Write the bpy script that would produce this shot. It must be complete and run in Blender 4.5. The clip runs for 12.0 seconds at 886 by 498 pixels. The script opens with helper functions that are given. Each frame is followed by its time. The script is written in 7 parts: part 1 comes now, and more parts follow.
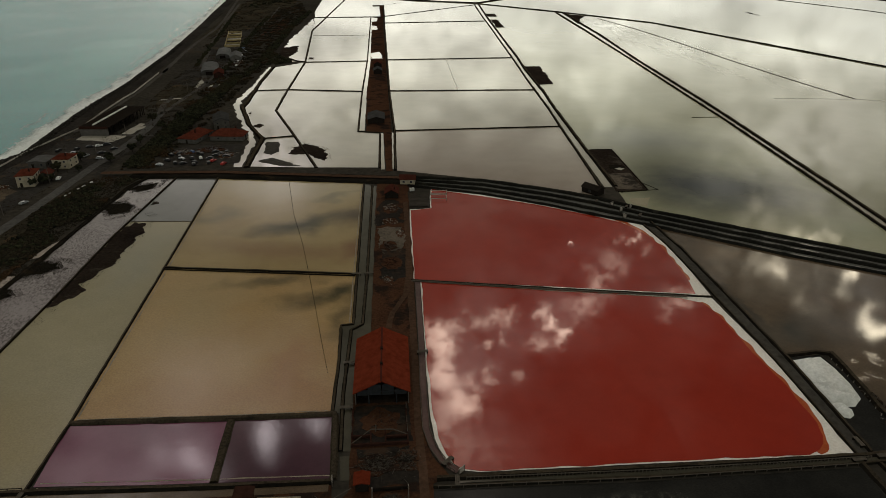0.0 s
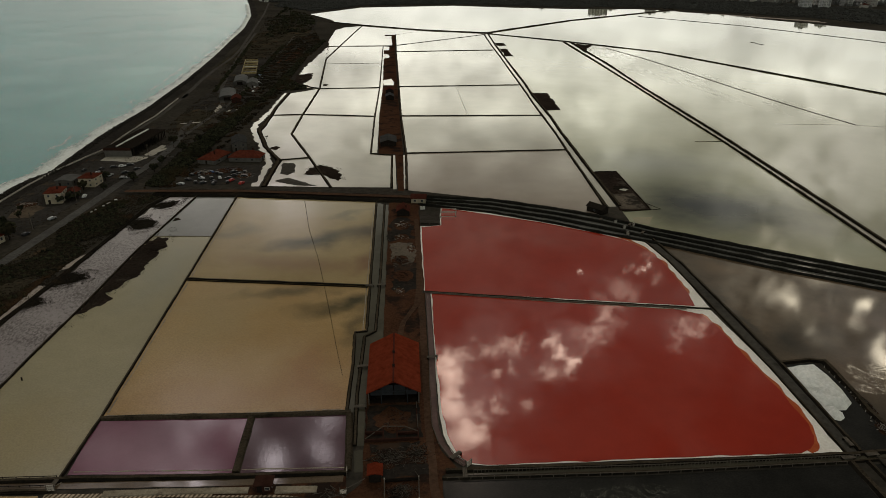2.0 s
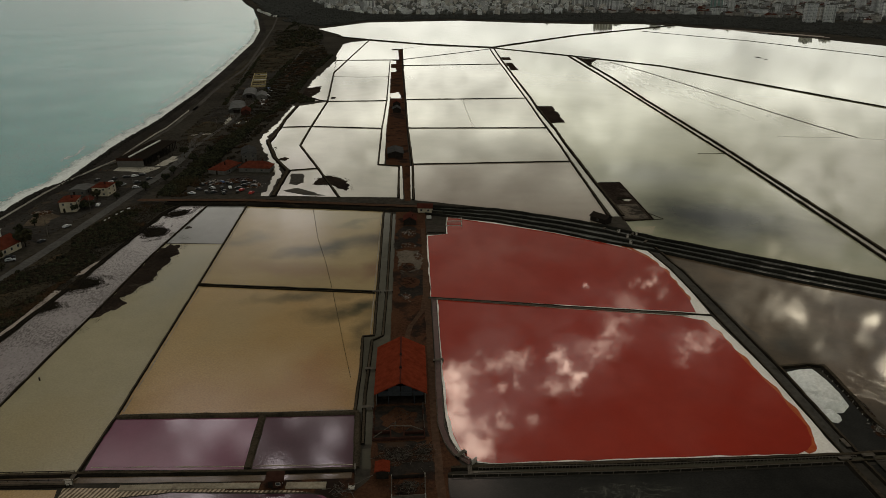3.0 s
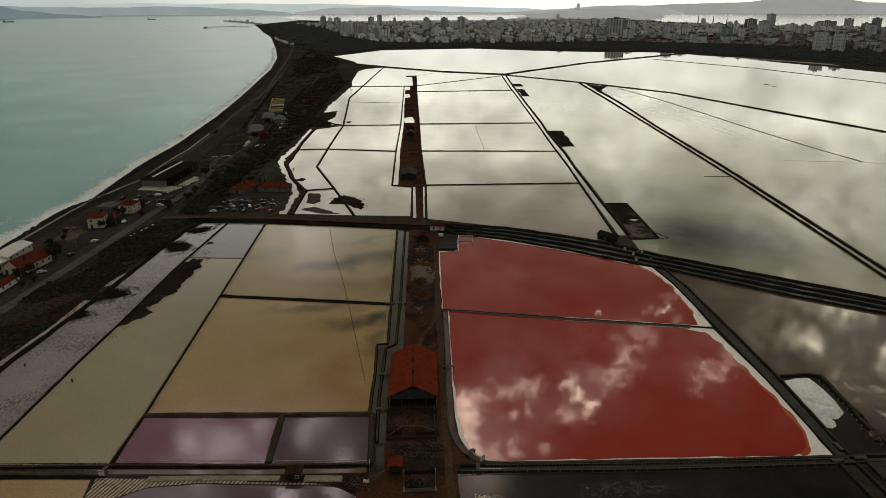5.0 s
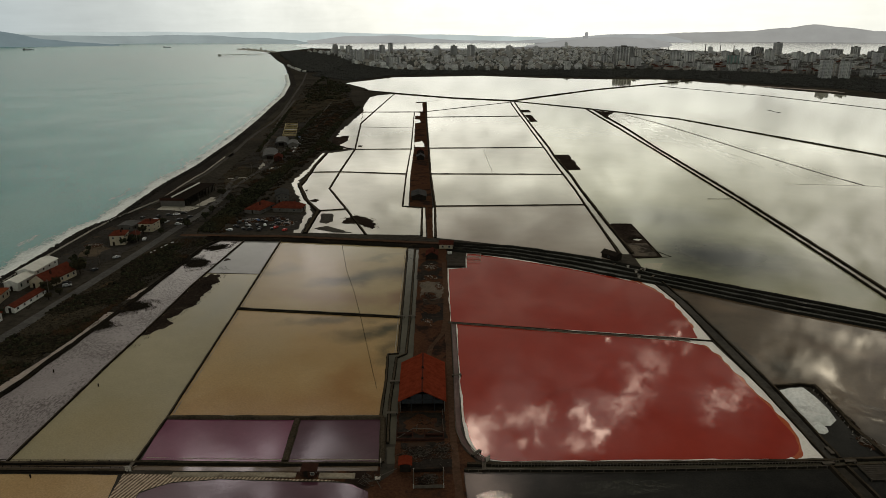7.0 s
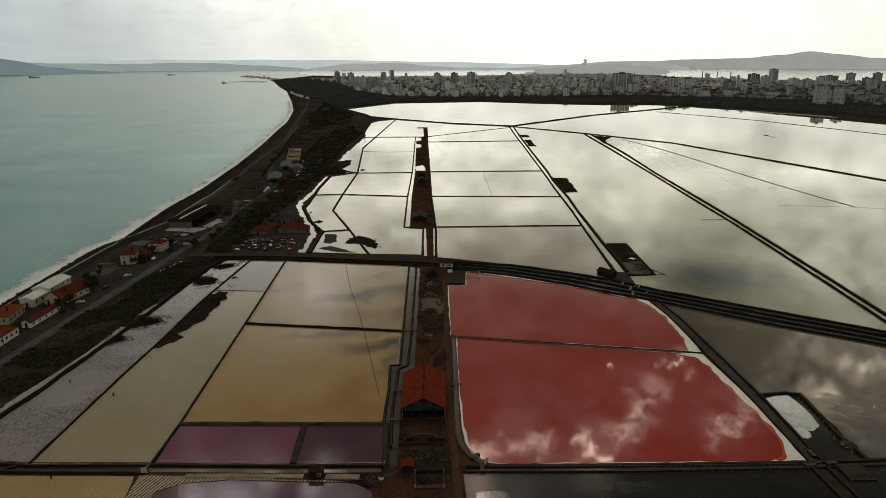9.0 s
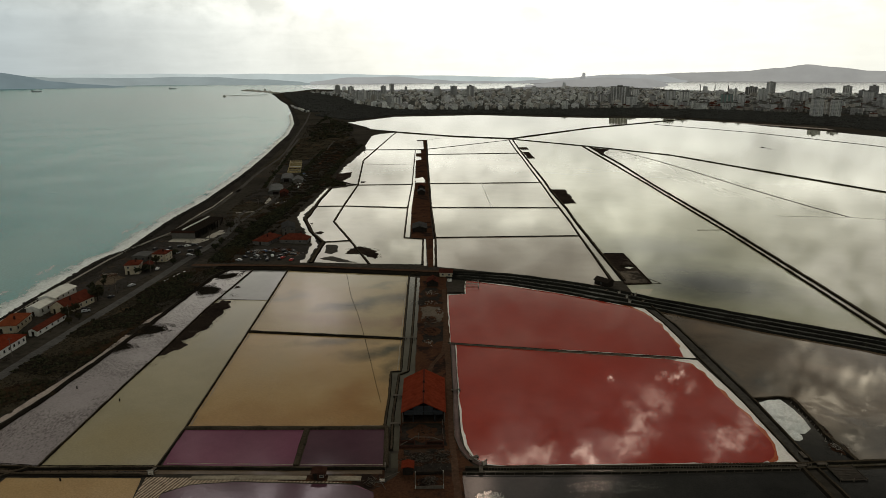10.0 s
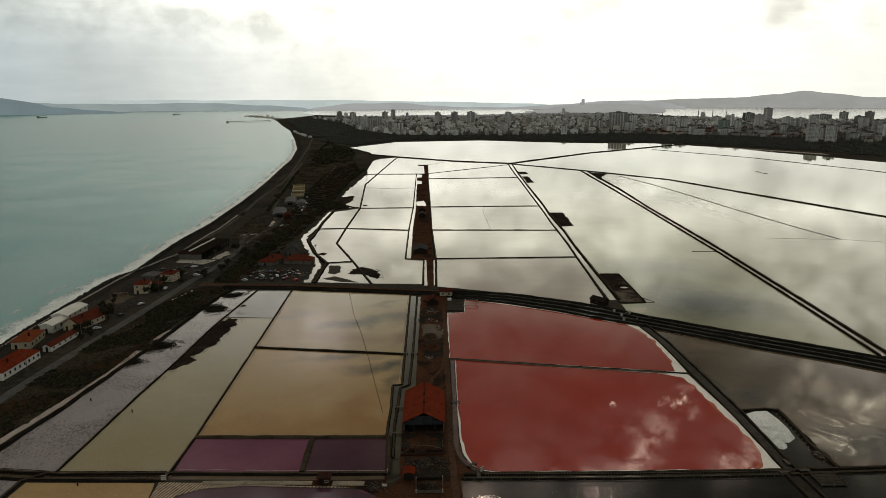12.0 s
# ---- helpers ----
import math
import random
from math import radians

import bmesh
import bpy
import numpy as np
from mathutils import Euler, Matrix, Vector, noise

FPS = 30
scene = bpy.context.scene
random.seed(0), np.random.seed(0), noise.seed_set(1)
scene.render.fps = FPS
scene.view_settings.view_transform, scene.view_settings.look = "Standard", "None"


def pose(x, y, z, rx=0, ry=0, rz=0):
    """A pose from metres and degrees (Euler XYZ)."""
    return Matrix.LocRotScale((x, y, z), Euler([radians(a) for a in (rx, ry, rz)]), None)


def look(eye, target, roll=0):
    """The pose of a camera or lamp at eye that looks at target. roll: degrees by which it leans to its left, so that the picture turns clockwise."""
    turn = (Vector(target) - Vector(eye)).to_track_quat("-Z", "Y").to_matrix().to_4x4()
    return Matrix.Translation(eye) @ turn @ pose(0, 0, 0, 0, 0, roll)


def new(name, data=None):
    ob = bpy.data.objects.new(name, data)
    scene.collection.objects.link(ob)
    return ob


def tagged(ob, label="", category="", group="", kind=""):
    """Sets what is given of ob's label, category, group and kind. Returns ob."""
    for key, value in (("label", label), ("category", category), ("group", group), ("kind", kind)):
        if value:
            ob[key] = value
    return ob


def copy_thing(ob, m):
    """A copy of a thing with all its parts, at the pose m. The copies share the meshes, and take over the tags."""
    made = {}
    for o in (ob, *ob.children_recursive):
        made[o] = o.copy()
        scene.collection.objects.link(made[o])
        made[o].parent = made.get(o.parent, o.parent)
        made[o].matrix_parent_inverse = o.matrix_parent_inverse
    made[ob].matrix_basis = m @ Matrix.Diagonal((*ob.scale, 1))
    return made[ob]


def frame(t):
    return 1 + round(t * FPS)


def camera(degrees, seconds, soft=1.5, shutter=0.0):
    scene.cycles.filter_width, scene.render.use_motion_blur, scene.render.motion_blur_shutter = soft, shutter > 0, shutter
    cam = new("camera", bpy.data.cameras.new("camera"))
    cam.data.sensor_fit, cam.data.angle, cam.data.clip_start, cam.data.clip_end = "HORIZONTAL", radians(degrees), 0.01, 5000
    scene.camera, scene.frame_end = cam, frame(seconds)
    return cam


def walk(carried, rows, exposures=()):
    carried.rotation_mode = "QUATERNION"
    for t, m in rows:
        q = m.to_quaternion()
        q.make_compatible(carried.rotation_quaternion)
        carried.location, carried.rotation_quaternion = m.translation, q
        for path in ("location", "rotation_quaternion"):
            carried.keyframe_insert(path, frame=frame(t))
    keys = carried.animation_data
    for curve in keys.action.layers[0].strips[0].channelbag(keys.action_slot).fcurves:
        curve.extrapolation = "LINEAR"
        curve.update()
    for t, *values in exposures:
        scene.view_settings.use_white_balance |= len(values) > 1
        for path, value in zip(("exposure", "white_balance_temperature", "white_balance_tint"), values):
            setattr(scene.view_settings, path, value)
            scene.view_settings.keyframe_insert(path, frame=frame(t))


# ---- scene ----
cam = camera(65.6, 12.0, 0.75)
PATH = [
    (0, (3.649, 3.732, 103.467), (3.879, 5.519, 102.599), -0.0),
    (0.5, (3.236, 0.927, 103.552), (3.462, 2.724, 102.702), -0.0),
    (1, (2.828, -1.811, 103.483), (3.048, -0.005, 102.651), -0.1),
    (1.5, (2.342, -4.533, 103.453), (2.557, -2.719, 102.64), -0.0),
    (2, (2.109, -7.329, 103.463), (2.317, -5.506, 102.668), -0.0),
    (2.5, (1.665, -10.056, 103.407), (1.866, -8.224, 102.63), -0.0),
    (3, (1.302, -12.854, 103.456), (1.496, -11.013, 102.697), -0.0),
    (5, (0.377, -23.862, 103.437), (0.539, -21.991, 102.748), -0.0),
    (5.5, (0.187, -26.542, 103.351), (0.342, -24.664, 102.681), -0.0),
    (6, (-0.018, -29.238, 103.331), (0.128, -27.354, 102.678), -0.0),
    (6.5, (-0.282, -32.073, 103.311), (-0.141, -30.182, 102.676), -0.0),
    (7, (-0.443, -34.827, 103.318), (-0.305, -32.93, 102.7), -0.0),
    (9, (-1.004, -45.889, 103.37), (-0.867, -43.97, 102.822), -0.1),
    (9.5, (-1.072, -48.645, 103.295), (-0.935, -46.721, 102.765), -0.1),
    (10, (-1.229, -51.432, 103.325), (-1.091, -49.504, 102.813), -0.2),
    (10.5, (-1.239, -54.208, 103.372), (-1.102, -52.275, 102.878), -0.2),
    (11, (-1.224, -56.857, 103.449), (-1.088, -54.919, 102.972), -0.2),
    (11.5, (-1.34, -59.695, 103.506), (-1.205, -57.753, 103.047), -0.2),
    (12, (-1.65, -62.499, 103.654), (-1.513, -60.554, 103.212), -0.2),
]
walk(cam, [(t, look(eye, target, roll)) for t, eye, target, roll in PATH])

# ---- light ----
SUN_AZ, SUN_EL = 14.0, 53.0
scene.view_settings.exposure = 0.03


def heading(az, el):
    """Unit vector towards a compass bearing from +y (clockwise) and an elevation, in degrees."""
    a, e = radians(az), radians(el)
    return Vector((math.sin(a) * math.cos(e), math.cos(a) * math.cos(e), math.sin(e)))


class Nodes:
    """Short-hand for building a node tree."""

    def __init__(self, tree):
        self.tree = tree
        tree.nodes.clear()

    def add(self, kind, ins=None, operation=""):
        nd = self.tree.nodes.new(kind)
        if operation:
            nd.operation = operation
        for k, v in (ins or {}).items():
            if isinstance(v, bpy.types.NodeSocket):
                self.tree.links.new(v, nd.inputs[k])
            else:
                nd.inputs[k].default_value = v
        return nd

    def math(self, op, a, b=0.0, c=0.0):
        return self.add("ShaderNodeMath", {0: a, 1: b, 2: c}, operation=op).outputs[0]

    def mix(self, f, a, b, blend="MIX"):
        nd = self.add("ShaderNodeMix")
        nd.data_type, nd.blend_type = "RGBA", blend
        for k, v in ((0, f), (6, a), (7, b)):
            if isinstance(v, bpy.types.NodeSocket):
                self.tree.links.new(v, nd.inputs[k])
            else:
                nd.inputs[k].default_value = v
        return nd.outputs[2]

    def ramp(self, fac, stops, interp="LINEAR"):
        nd = self.add("ShaderNodeValToRGB", {0: fac})
        cr = nd.color_ramp
        cr.interpolation = interp
        while len(cr.elements) < len(stops):
            cr.elements.new(0.5)
        for e, (p, c) in zip(cr.elements, stops):
            e.position = p
            e.color = (c, c, c, 1) if isinstance(c, (int, float)) else (*c, 1)
        return nd.outputs[0]

    def noise(self, vec, scale, detail=4.0, rough=0.55, dist=0.0):
        return self.add("ShaderNodeTexNoise", {"Vector": vec, "Scale": scale, "Detail": detail, "Roughness": rough, "Distortion": dist}).outputs["Fac"]


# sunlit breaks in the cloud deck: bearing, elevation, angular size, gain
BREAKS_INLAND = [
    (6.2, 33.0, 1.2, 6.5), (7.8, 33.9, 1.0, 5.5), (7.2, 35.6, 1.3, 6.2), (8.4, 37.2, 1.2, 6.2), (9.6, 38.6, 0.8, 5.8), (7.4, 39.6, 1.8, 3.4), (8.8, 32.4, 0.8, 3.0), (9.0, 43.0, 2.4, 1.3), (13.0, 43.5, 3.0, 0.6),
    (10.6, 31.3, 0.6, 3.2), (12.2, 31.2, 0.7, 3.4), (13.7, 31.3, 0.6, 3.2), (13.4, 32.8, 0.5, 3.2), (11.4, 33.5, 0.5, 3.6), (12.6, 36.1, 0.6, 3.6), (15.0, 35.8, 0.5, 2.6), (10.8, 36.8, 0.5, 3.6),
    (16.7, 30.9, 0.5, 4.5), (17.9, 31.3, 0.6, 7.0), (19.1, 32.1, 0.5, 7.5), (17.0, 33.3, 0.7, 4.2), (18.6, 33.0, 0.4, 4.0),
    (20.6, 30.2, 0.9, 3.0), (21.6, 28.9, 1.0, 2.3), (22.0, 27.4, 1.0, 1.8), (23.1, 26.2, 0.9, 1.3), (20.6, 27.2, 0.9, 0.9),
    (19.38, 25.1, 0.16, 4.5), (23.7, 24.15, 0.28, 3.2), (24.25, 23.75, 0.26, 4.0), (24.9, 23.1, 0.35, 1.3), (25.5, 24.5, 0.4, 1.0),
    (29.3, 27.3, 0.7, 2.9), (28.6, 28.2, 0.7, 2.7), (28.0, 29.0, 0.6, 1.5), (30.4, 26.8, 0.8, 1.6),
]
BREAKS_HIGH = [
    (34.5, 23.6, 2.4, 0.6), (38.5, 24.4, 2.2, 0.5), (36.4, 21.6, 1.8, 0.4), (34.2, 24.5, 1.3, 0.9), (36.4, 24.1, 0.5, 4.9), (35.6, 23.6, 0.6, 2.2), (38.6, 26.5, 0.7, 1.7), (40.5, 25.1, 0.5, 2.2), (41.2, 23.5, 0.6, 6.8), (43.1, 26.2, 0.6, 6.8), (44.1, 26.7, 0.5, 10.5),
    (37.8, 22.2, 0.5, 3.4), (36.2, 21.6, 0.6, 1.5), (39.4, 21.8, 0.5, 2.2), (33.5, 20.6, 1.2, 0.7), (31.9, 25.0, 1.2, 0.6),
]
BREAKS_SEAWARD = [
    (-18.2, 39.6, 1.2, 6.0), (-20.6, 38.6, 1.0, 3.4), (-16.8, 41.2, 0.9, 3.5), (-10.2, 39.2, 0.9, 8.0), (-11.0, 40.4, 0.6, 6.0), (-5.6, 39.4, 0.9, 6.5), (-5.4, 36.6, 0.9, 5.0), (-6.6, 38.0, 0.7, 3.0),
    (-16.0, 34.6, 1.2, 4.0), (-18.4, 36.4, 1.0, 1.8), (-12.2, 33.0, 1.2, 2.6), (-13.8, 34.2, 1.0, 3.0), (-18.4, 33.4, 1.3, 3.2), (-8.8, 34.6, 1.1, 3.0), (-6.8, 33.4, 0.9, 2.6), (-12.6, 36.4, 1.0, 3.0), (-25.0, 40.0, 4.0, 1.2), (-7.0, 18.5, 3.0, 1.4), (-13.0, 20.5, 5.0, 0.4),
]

# thinner, paler parts of the deck: bearing, elevation, angular size, gain
GLEAM = [(-8.0, 13.0, 8.0, 0.6), (5.0, 11.0, 7.0, 0.25), (-21.0, 15.0, 7.0, 0.35), (38.0, 14.0, 6.0, 0.3), (-27.0, 39.0, 8.0, 0.9), (-20.0, 33.5, 5.0, 0.3), (-8.0, 20.5, 2.5, 0.5), (36.0, 16.2, 4.6, 0.50), (38.5, 19.0, 3.0, 0.25), (-5.5, 35.6, 2.6, 0.8), (-15.0, 35.2, 3.4, 0.45),
         (11.5, 34.0, 3.6, 0.75), (8.0, 37.5, 3.4, 0.9), (18.0, 31.0, 3.2, 0.55), (21.5, 28.0, 2.8, 0.40), (12.0, 29.2, 3.0, 0.20), (29.0, 27.6, 2.6, 0.35), (42.0, 25.0, 3.0, 0.6), (10.0, 43.0, 5.0, 0.7)]
# heavier parts of the deck: bearing, elevation, angular size, share of light held back
HEAVY = [(28.9, 5.4, 0.9, 0.33), (30.2, 5.7, 0.7, 0.28), (25.5, 18.6, 4.6, 0.82), (34.0, 20.4, 2.4, 0.3), (38.4, 25.6, 1.2, 0.3), (10.0, 19.0, 4.0, 0.35), (-14.0, 24.0, 4.0, 0.5), (-4.5, 30.2, 3.0, 0.8), (-8.0, 42.0, 3.0, 0.7), (-26.0, 35.5, 4.0, 0.5), (22.0, 38.0, 8.0, 0.5)]


def build_world():
    world = bpy.data.worlds.new("overcast_sky")
    scene.world = world
    world.use_nodes = True
    n = Nodes(world.node_tree)
    way = n.add("ShaderNodeTexCoord").outputs["Generated"]
    sep = n.add("ShaderNodeSeparateXYZ", {0: way})
    up = n.math("ABSOLUTE", sep.outputs[2])
    low = n.math("ADD", up, 0.12)
    flat = n.add("ShaderNodeCombineXYZ", {0: n.math("DIVIDE", sep.outputs[0], low), 1: n.math("DIVIDE", sep.outputs[1], low), 2: 0.0}).outputs[0]
    sky = n.add("ShaderNodeTexSky")
    sky.sky_type, sky.sun_disc, sky.dust_density = "NISHITA", False, 4.0
    sky.sun_elevation, sky.sun_rotation = radians(SUN_EL), radians(SUN_AZ)
    # brightness of the cloud deck falls from the pale horizon to the heavy grey overhead
    rise = n.ramp(up, [(0.0, 0.66), (0.10, 0.74), (0.17, 0.98), (0.215, 0.90), (0.26, 0.58), (0.30, 0.34), (0.36, 0.16), (0.46, 0.085), (0.62, 0.14), (1.0, 0.30)], "B_SPLINE")
    upright = n.add("ShaderNodeMapping", {"Vector": way, "Location": (3.1, 1.7, 0.4), "Scale": (1.0, 1.0, 1.35)}).outputs[0]
    lumps = n.noise(upright, 19.0, 11.0, 0.54, 0.2)
    level = n.math("MULTIPLY", rise, 1.55)
    # separate banks of cloud, high against low
    banks = n.noise(upright, 8.0, 9.0, 0.55, 0.5)
    level = n.math("MULTIPLY", level, n.math("MULTIPLY_ADD", n.math("SUBTRACT", n.ramp(banks, [(0.38, 0.0), (0.47, 0.35), (0.56, 1.0), (0.68, 1.15)]), 0.5), n.ramp(up, [(0.09, 0.0), (0.14, 0.22), (0.24, 0.42), (0.36, 0.6), (0.50, 1.1), (0.62, 1.4)]), 1.0))
    # brighter on the sun's side
    side = n.add("ShaderNodeVectorMath", {0: way, 1: heading(17, 4)}, operation="DOT_PRODUCT").outputs["Value"]
    glow = n.ramp(n.math("MULTIPLY_ADD", side, 0.5, 0.5), [(0.0, 0.90), (0.5, 0.75), (0.72, 0.46), (0.88, 0.56), (0.95, 0.84), (1.0, 1.10)], "EASE")
    level = n.math("MULTIPLY", level, glow)
    big = n.noise(flat, 1.5, 7.0, 0.55, 0.4)
    level = n.math("MULTIPLY", level, n.math("MULTIPLY_ADD", n.math("SUBTRACT", n.ramp(big, [(0.33, 0.0), (0.68, 1.0)]), 0.45), n.ramp(up, [(0.02, 0.06), (0.07, 0.10), (0.13, 0.42), (0.20, 0.95), (0.30, 0.65), (1.0, 0.9)]), 1.0))
    tint = n.ramp(n.math("MULTIPLY_ADD", side, 0.5, 0.5), [(0.85, (0.86, 0.97, 0.985)), (0.975, (1.0, 0.995, 0.89))])
    tint = n.mix(n.ramp(up, [(0.06, 0.0), (0.20, 0.8), (0.34, 1.0)]), tint, (0.995, 0.975, 0.77, 1))
    level = n.math("MULTIPLY", level, n.math("MULTIPLY_ADD", n.math("SUBTRACT", n.ramp(lumps, [(0.36, 0.0), (0.64, 1.0)]), 0.5), n.ramp(up, [(0.05, 0.05), (0.09, 0.24), (0.16, 0.36), (0.30, 0.30), (0.45, 0.30)]), 1.0))
    # heavier cloud towards the inland side
    for az, el, size, cut in HEAVY:
        dot = n.add("ShaderNodeVectorMath", {0: way, 1: heading(az, el)}, operation="DOT_PRODUCT").outputs["Value"]
        lobe = n.math("POWER", n.math("MAXIMUM", dot, 0.0), 2.0 / radians(size) ** 2)
        level = n.math("MULTIPLY", level, n.math("MULTIPLY_ADD", lobe, -cut, 1.0))
    deck = n.mix(1.0, tint, n.add("ShaderNodeCombineXYZ", {0: level, 1: level, 2: level}).outputs[0], "MULTIPLY")
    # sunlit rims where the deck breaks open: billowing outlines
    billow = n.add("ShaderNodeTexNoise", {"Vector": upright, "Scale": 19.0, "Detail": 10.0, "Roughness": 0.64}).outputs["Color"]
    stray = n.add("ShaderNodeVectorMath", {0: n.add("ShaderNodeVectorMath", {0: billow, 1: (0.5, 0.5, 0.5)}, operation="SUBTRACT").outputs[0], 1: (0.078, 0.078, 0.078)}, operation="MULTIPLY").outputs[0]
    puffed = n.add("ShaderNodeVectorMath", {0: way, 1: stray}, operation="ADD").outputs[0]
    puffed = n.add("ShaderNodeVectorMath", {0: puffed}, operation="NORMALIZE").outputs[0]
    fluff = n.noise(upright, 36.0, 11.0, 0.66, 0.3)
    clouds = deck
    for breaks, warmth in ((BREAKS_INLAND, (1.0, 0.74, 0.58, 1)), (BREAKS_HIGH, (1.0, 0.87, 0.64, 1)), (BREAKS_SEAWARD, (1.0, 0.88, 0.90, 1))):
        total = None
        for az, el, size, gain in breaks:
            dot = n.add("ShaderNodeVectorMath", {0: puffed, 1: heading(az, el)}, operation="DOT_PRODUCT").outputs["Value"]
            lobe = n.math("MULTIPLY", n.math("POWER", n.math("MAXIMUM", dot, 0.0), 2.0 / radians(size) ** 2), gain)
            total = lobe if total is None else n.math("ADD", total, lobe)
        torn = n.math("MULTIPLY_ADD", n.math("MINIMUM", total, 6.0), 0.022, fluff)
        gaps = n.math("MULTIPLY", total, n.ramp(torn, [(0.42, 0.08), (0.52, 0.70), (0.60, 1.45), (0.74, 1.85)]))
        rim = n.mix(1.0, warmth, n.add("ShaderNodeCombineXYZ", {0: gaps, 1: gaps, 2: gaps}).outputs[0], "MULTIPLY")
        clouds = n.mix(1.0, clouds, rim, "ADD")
    veil = None
    for az, el, size, gain in GLEAM:
        dot = n.add("ShaderNodeVectorMath", {0: puffed, 1: heading(az, el)}, operation="DOT_PRODUCT").outputs["Value"]
        lobe = n.math("MULTIPLY", n.math("POWER", n.math("MAXIMUM", dot, 0.0), 2.0 / radians(size) ** 2), gain)
        lobe = n.math("MULTIPLY", lobe, n.ramp(lumps, [(0.36, 0.25), (0.50, 0.8), (0.62, 1.15), (0.72, 0.9)]))
        veil = lobe if veil is None else n.math("ADD", veil, lobe)
    veil = n.mix(1.0, (1.0, 0.92, 0.84, 1), n.add("ShaderNodeCombineXYZ", {0: veil, 1: veil, 2: veil}).outputs[0], "MULTIPLY")
    clouds = n.mix(1.0, clouds, veil, "ADD")
    back1 = n.add("ShaderNodeBackground", {"Color": sky.outputs[0], "Strength": 0.05})
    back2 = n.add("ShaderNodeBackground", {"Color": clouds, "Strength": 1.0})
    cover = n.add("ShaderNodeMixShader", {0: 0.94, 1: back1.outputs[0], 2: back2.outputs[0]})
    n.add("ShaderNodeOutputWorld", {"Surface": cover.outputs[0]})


build_world()
sun = new("sun", bpy.data.lights.new("sun", "SUN"))
sun.data.energy, sun.data.angle, sun.data.color = 0.42, radians(11), (1.0, 0.95, 0.88)
sun.matrix_world = look(heading(SUN_AZ, SUN_EL) * 100, (0, 0, 0))


# ---- materials ----
def material(name):
    m = bpy.data.materials.new(name)
    m.use_nodes = True
    return m, Nodes(m.node_tree)


def finish(n, colour, rough=0.8, bump=None, bump_strength=0.3, bump_distance=0.1, metal=0.0, ior=1.45, spec=0.5):
    ins = {"Base Color": colour, "Roughness": rough, "Metallic": metal, "IOR": ior, "Specular IOR Level": spec}
    if bump is not None:
        ins["Normal"] = n.add("ShaderNodeBump", {"Height": bump, "Strength": bump_strength, "Distance": bump_distance}).outputs[0]
    b = n.add("ShaderNodeBsdfPrincipled", ins)
    n.add("ShaderNodeOutputMaterial", {"Surface": b.outputs[0]})


def earthy(name, dark, light, accent=None, big=0.02, fine=0.6, rough=0.9, bump=0.5, accent_at=0.58, spec=0.0):
    """Soil, sand, salt: two scales of variation and a third colour in patches."""
    m, n = material(name)
    pos = n.add("ShaderNodeNewGeometry").outputs["Position"]
    a = n.noise(pos, big, 6, 0.6)
    b = n.noise(pos, fine, 6, 0.65)
    f = n.math("MULTIPLY_ADD", b, 0.55, n.math("MULTIPLY", a, 0.45))
    col = n.mix(n.ramp(f, [(0.38, 0.0), (0.62, 1.0)]), (*dark, 1), (*light, 1))
    if accent:
        c = n.noise(n.add("ShaderNodeVectorMath", {0: pos, 1: (91, 37, 5)}, operation="ADD").outputs[0], big * 2.3, 7, 0.68)
        col = n.mix(n.ramp(c, [(accent_at, 0.0), (accent_at + 0.1, 0.85)]), col, (*accent, 1))
    finish(n, col, rough, b, bump, 0.25, spec=spec)
    return m


def plain(name, colour, rough=0.7, vary=0.25, scale=1.2, metal=0.0, spec=0.12):
    """Paint, plaster, metal: a colour with grime at two scales, shifted a little from one object to the next."""
    m, n = material(name)
    pos = n.add("ShaderNodeNewGeometry").outputs["Position"]
    a = n.noise(pos, scale, 5, 0.6)
    b = n.noise(pos, scale * 7, 4, 0.6)
    f = n.math("MULTIPLY_ADD", a, 0.7, n.math("MULTIPLY", b, 0.3))
    rnd = n.add("ShaderNodeObjectInfo").outputs["Random"]
    dim = n.math("MULTIPLY", n.ramp(f, [(0.3, 1 - vary), (0.6, 1.0)]), n.math("MULTIPLY_ADD", rnd, 0.25, 0.85))
    col = n.mix(1.0, (*colour, 1), n.add("ShaderNodeCombineXYZ", {0: dim, 1: dim, 2: dim}).outputs[0], "MULTIPLY")
    finish(n, col, rough, b, 0.2, 0.02, metal, spec=spec)
    return m


def patch(n, pos, spot, soft=0.0):
    """Mask of one ragged oval: x, y, half-lengths, turn in degrees."""
    x, y, rx, ry, turn = spot
    lie = n.add("ShaderNodeMapping", {"Vector": pos, "Location": (x, y, 0), "Rotation": (0, 0, radians(turn)), "Scale": (rx, ry, 1000.0)})
    lie.vector_type = "TEXTURE"
    far = n.add("ShaderNodeVectorMath", {0: lie.outputs[0]}, operation="LENGTH").outputs["Value"]
    return n.ramp(far, [(soft, 1.0), (1.0, 0.0)], "EASE")


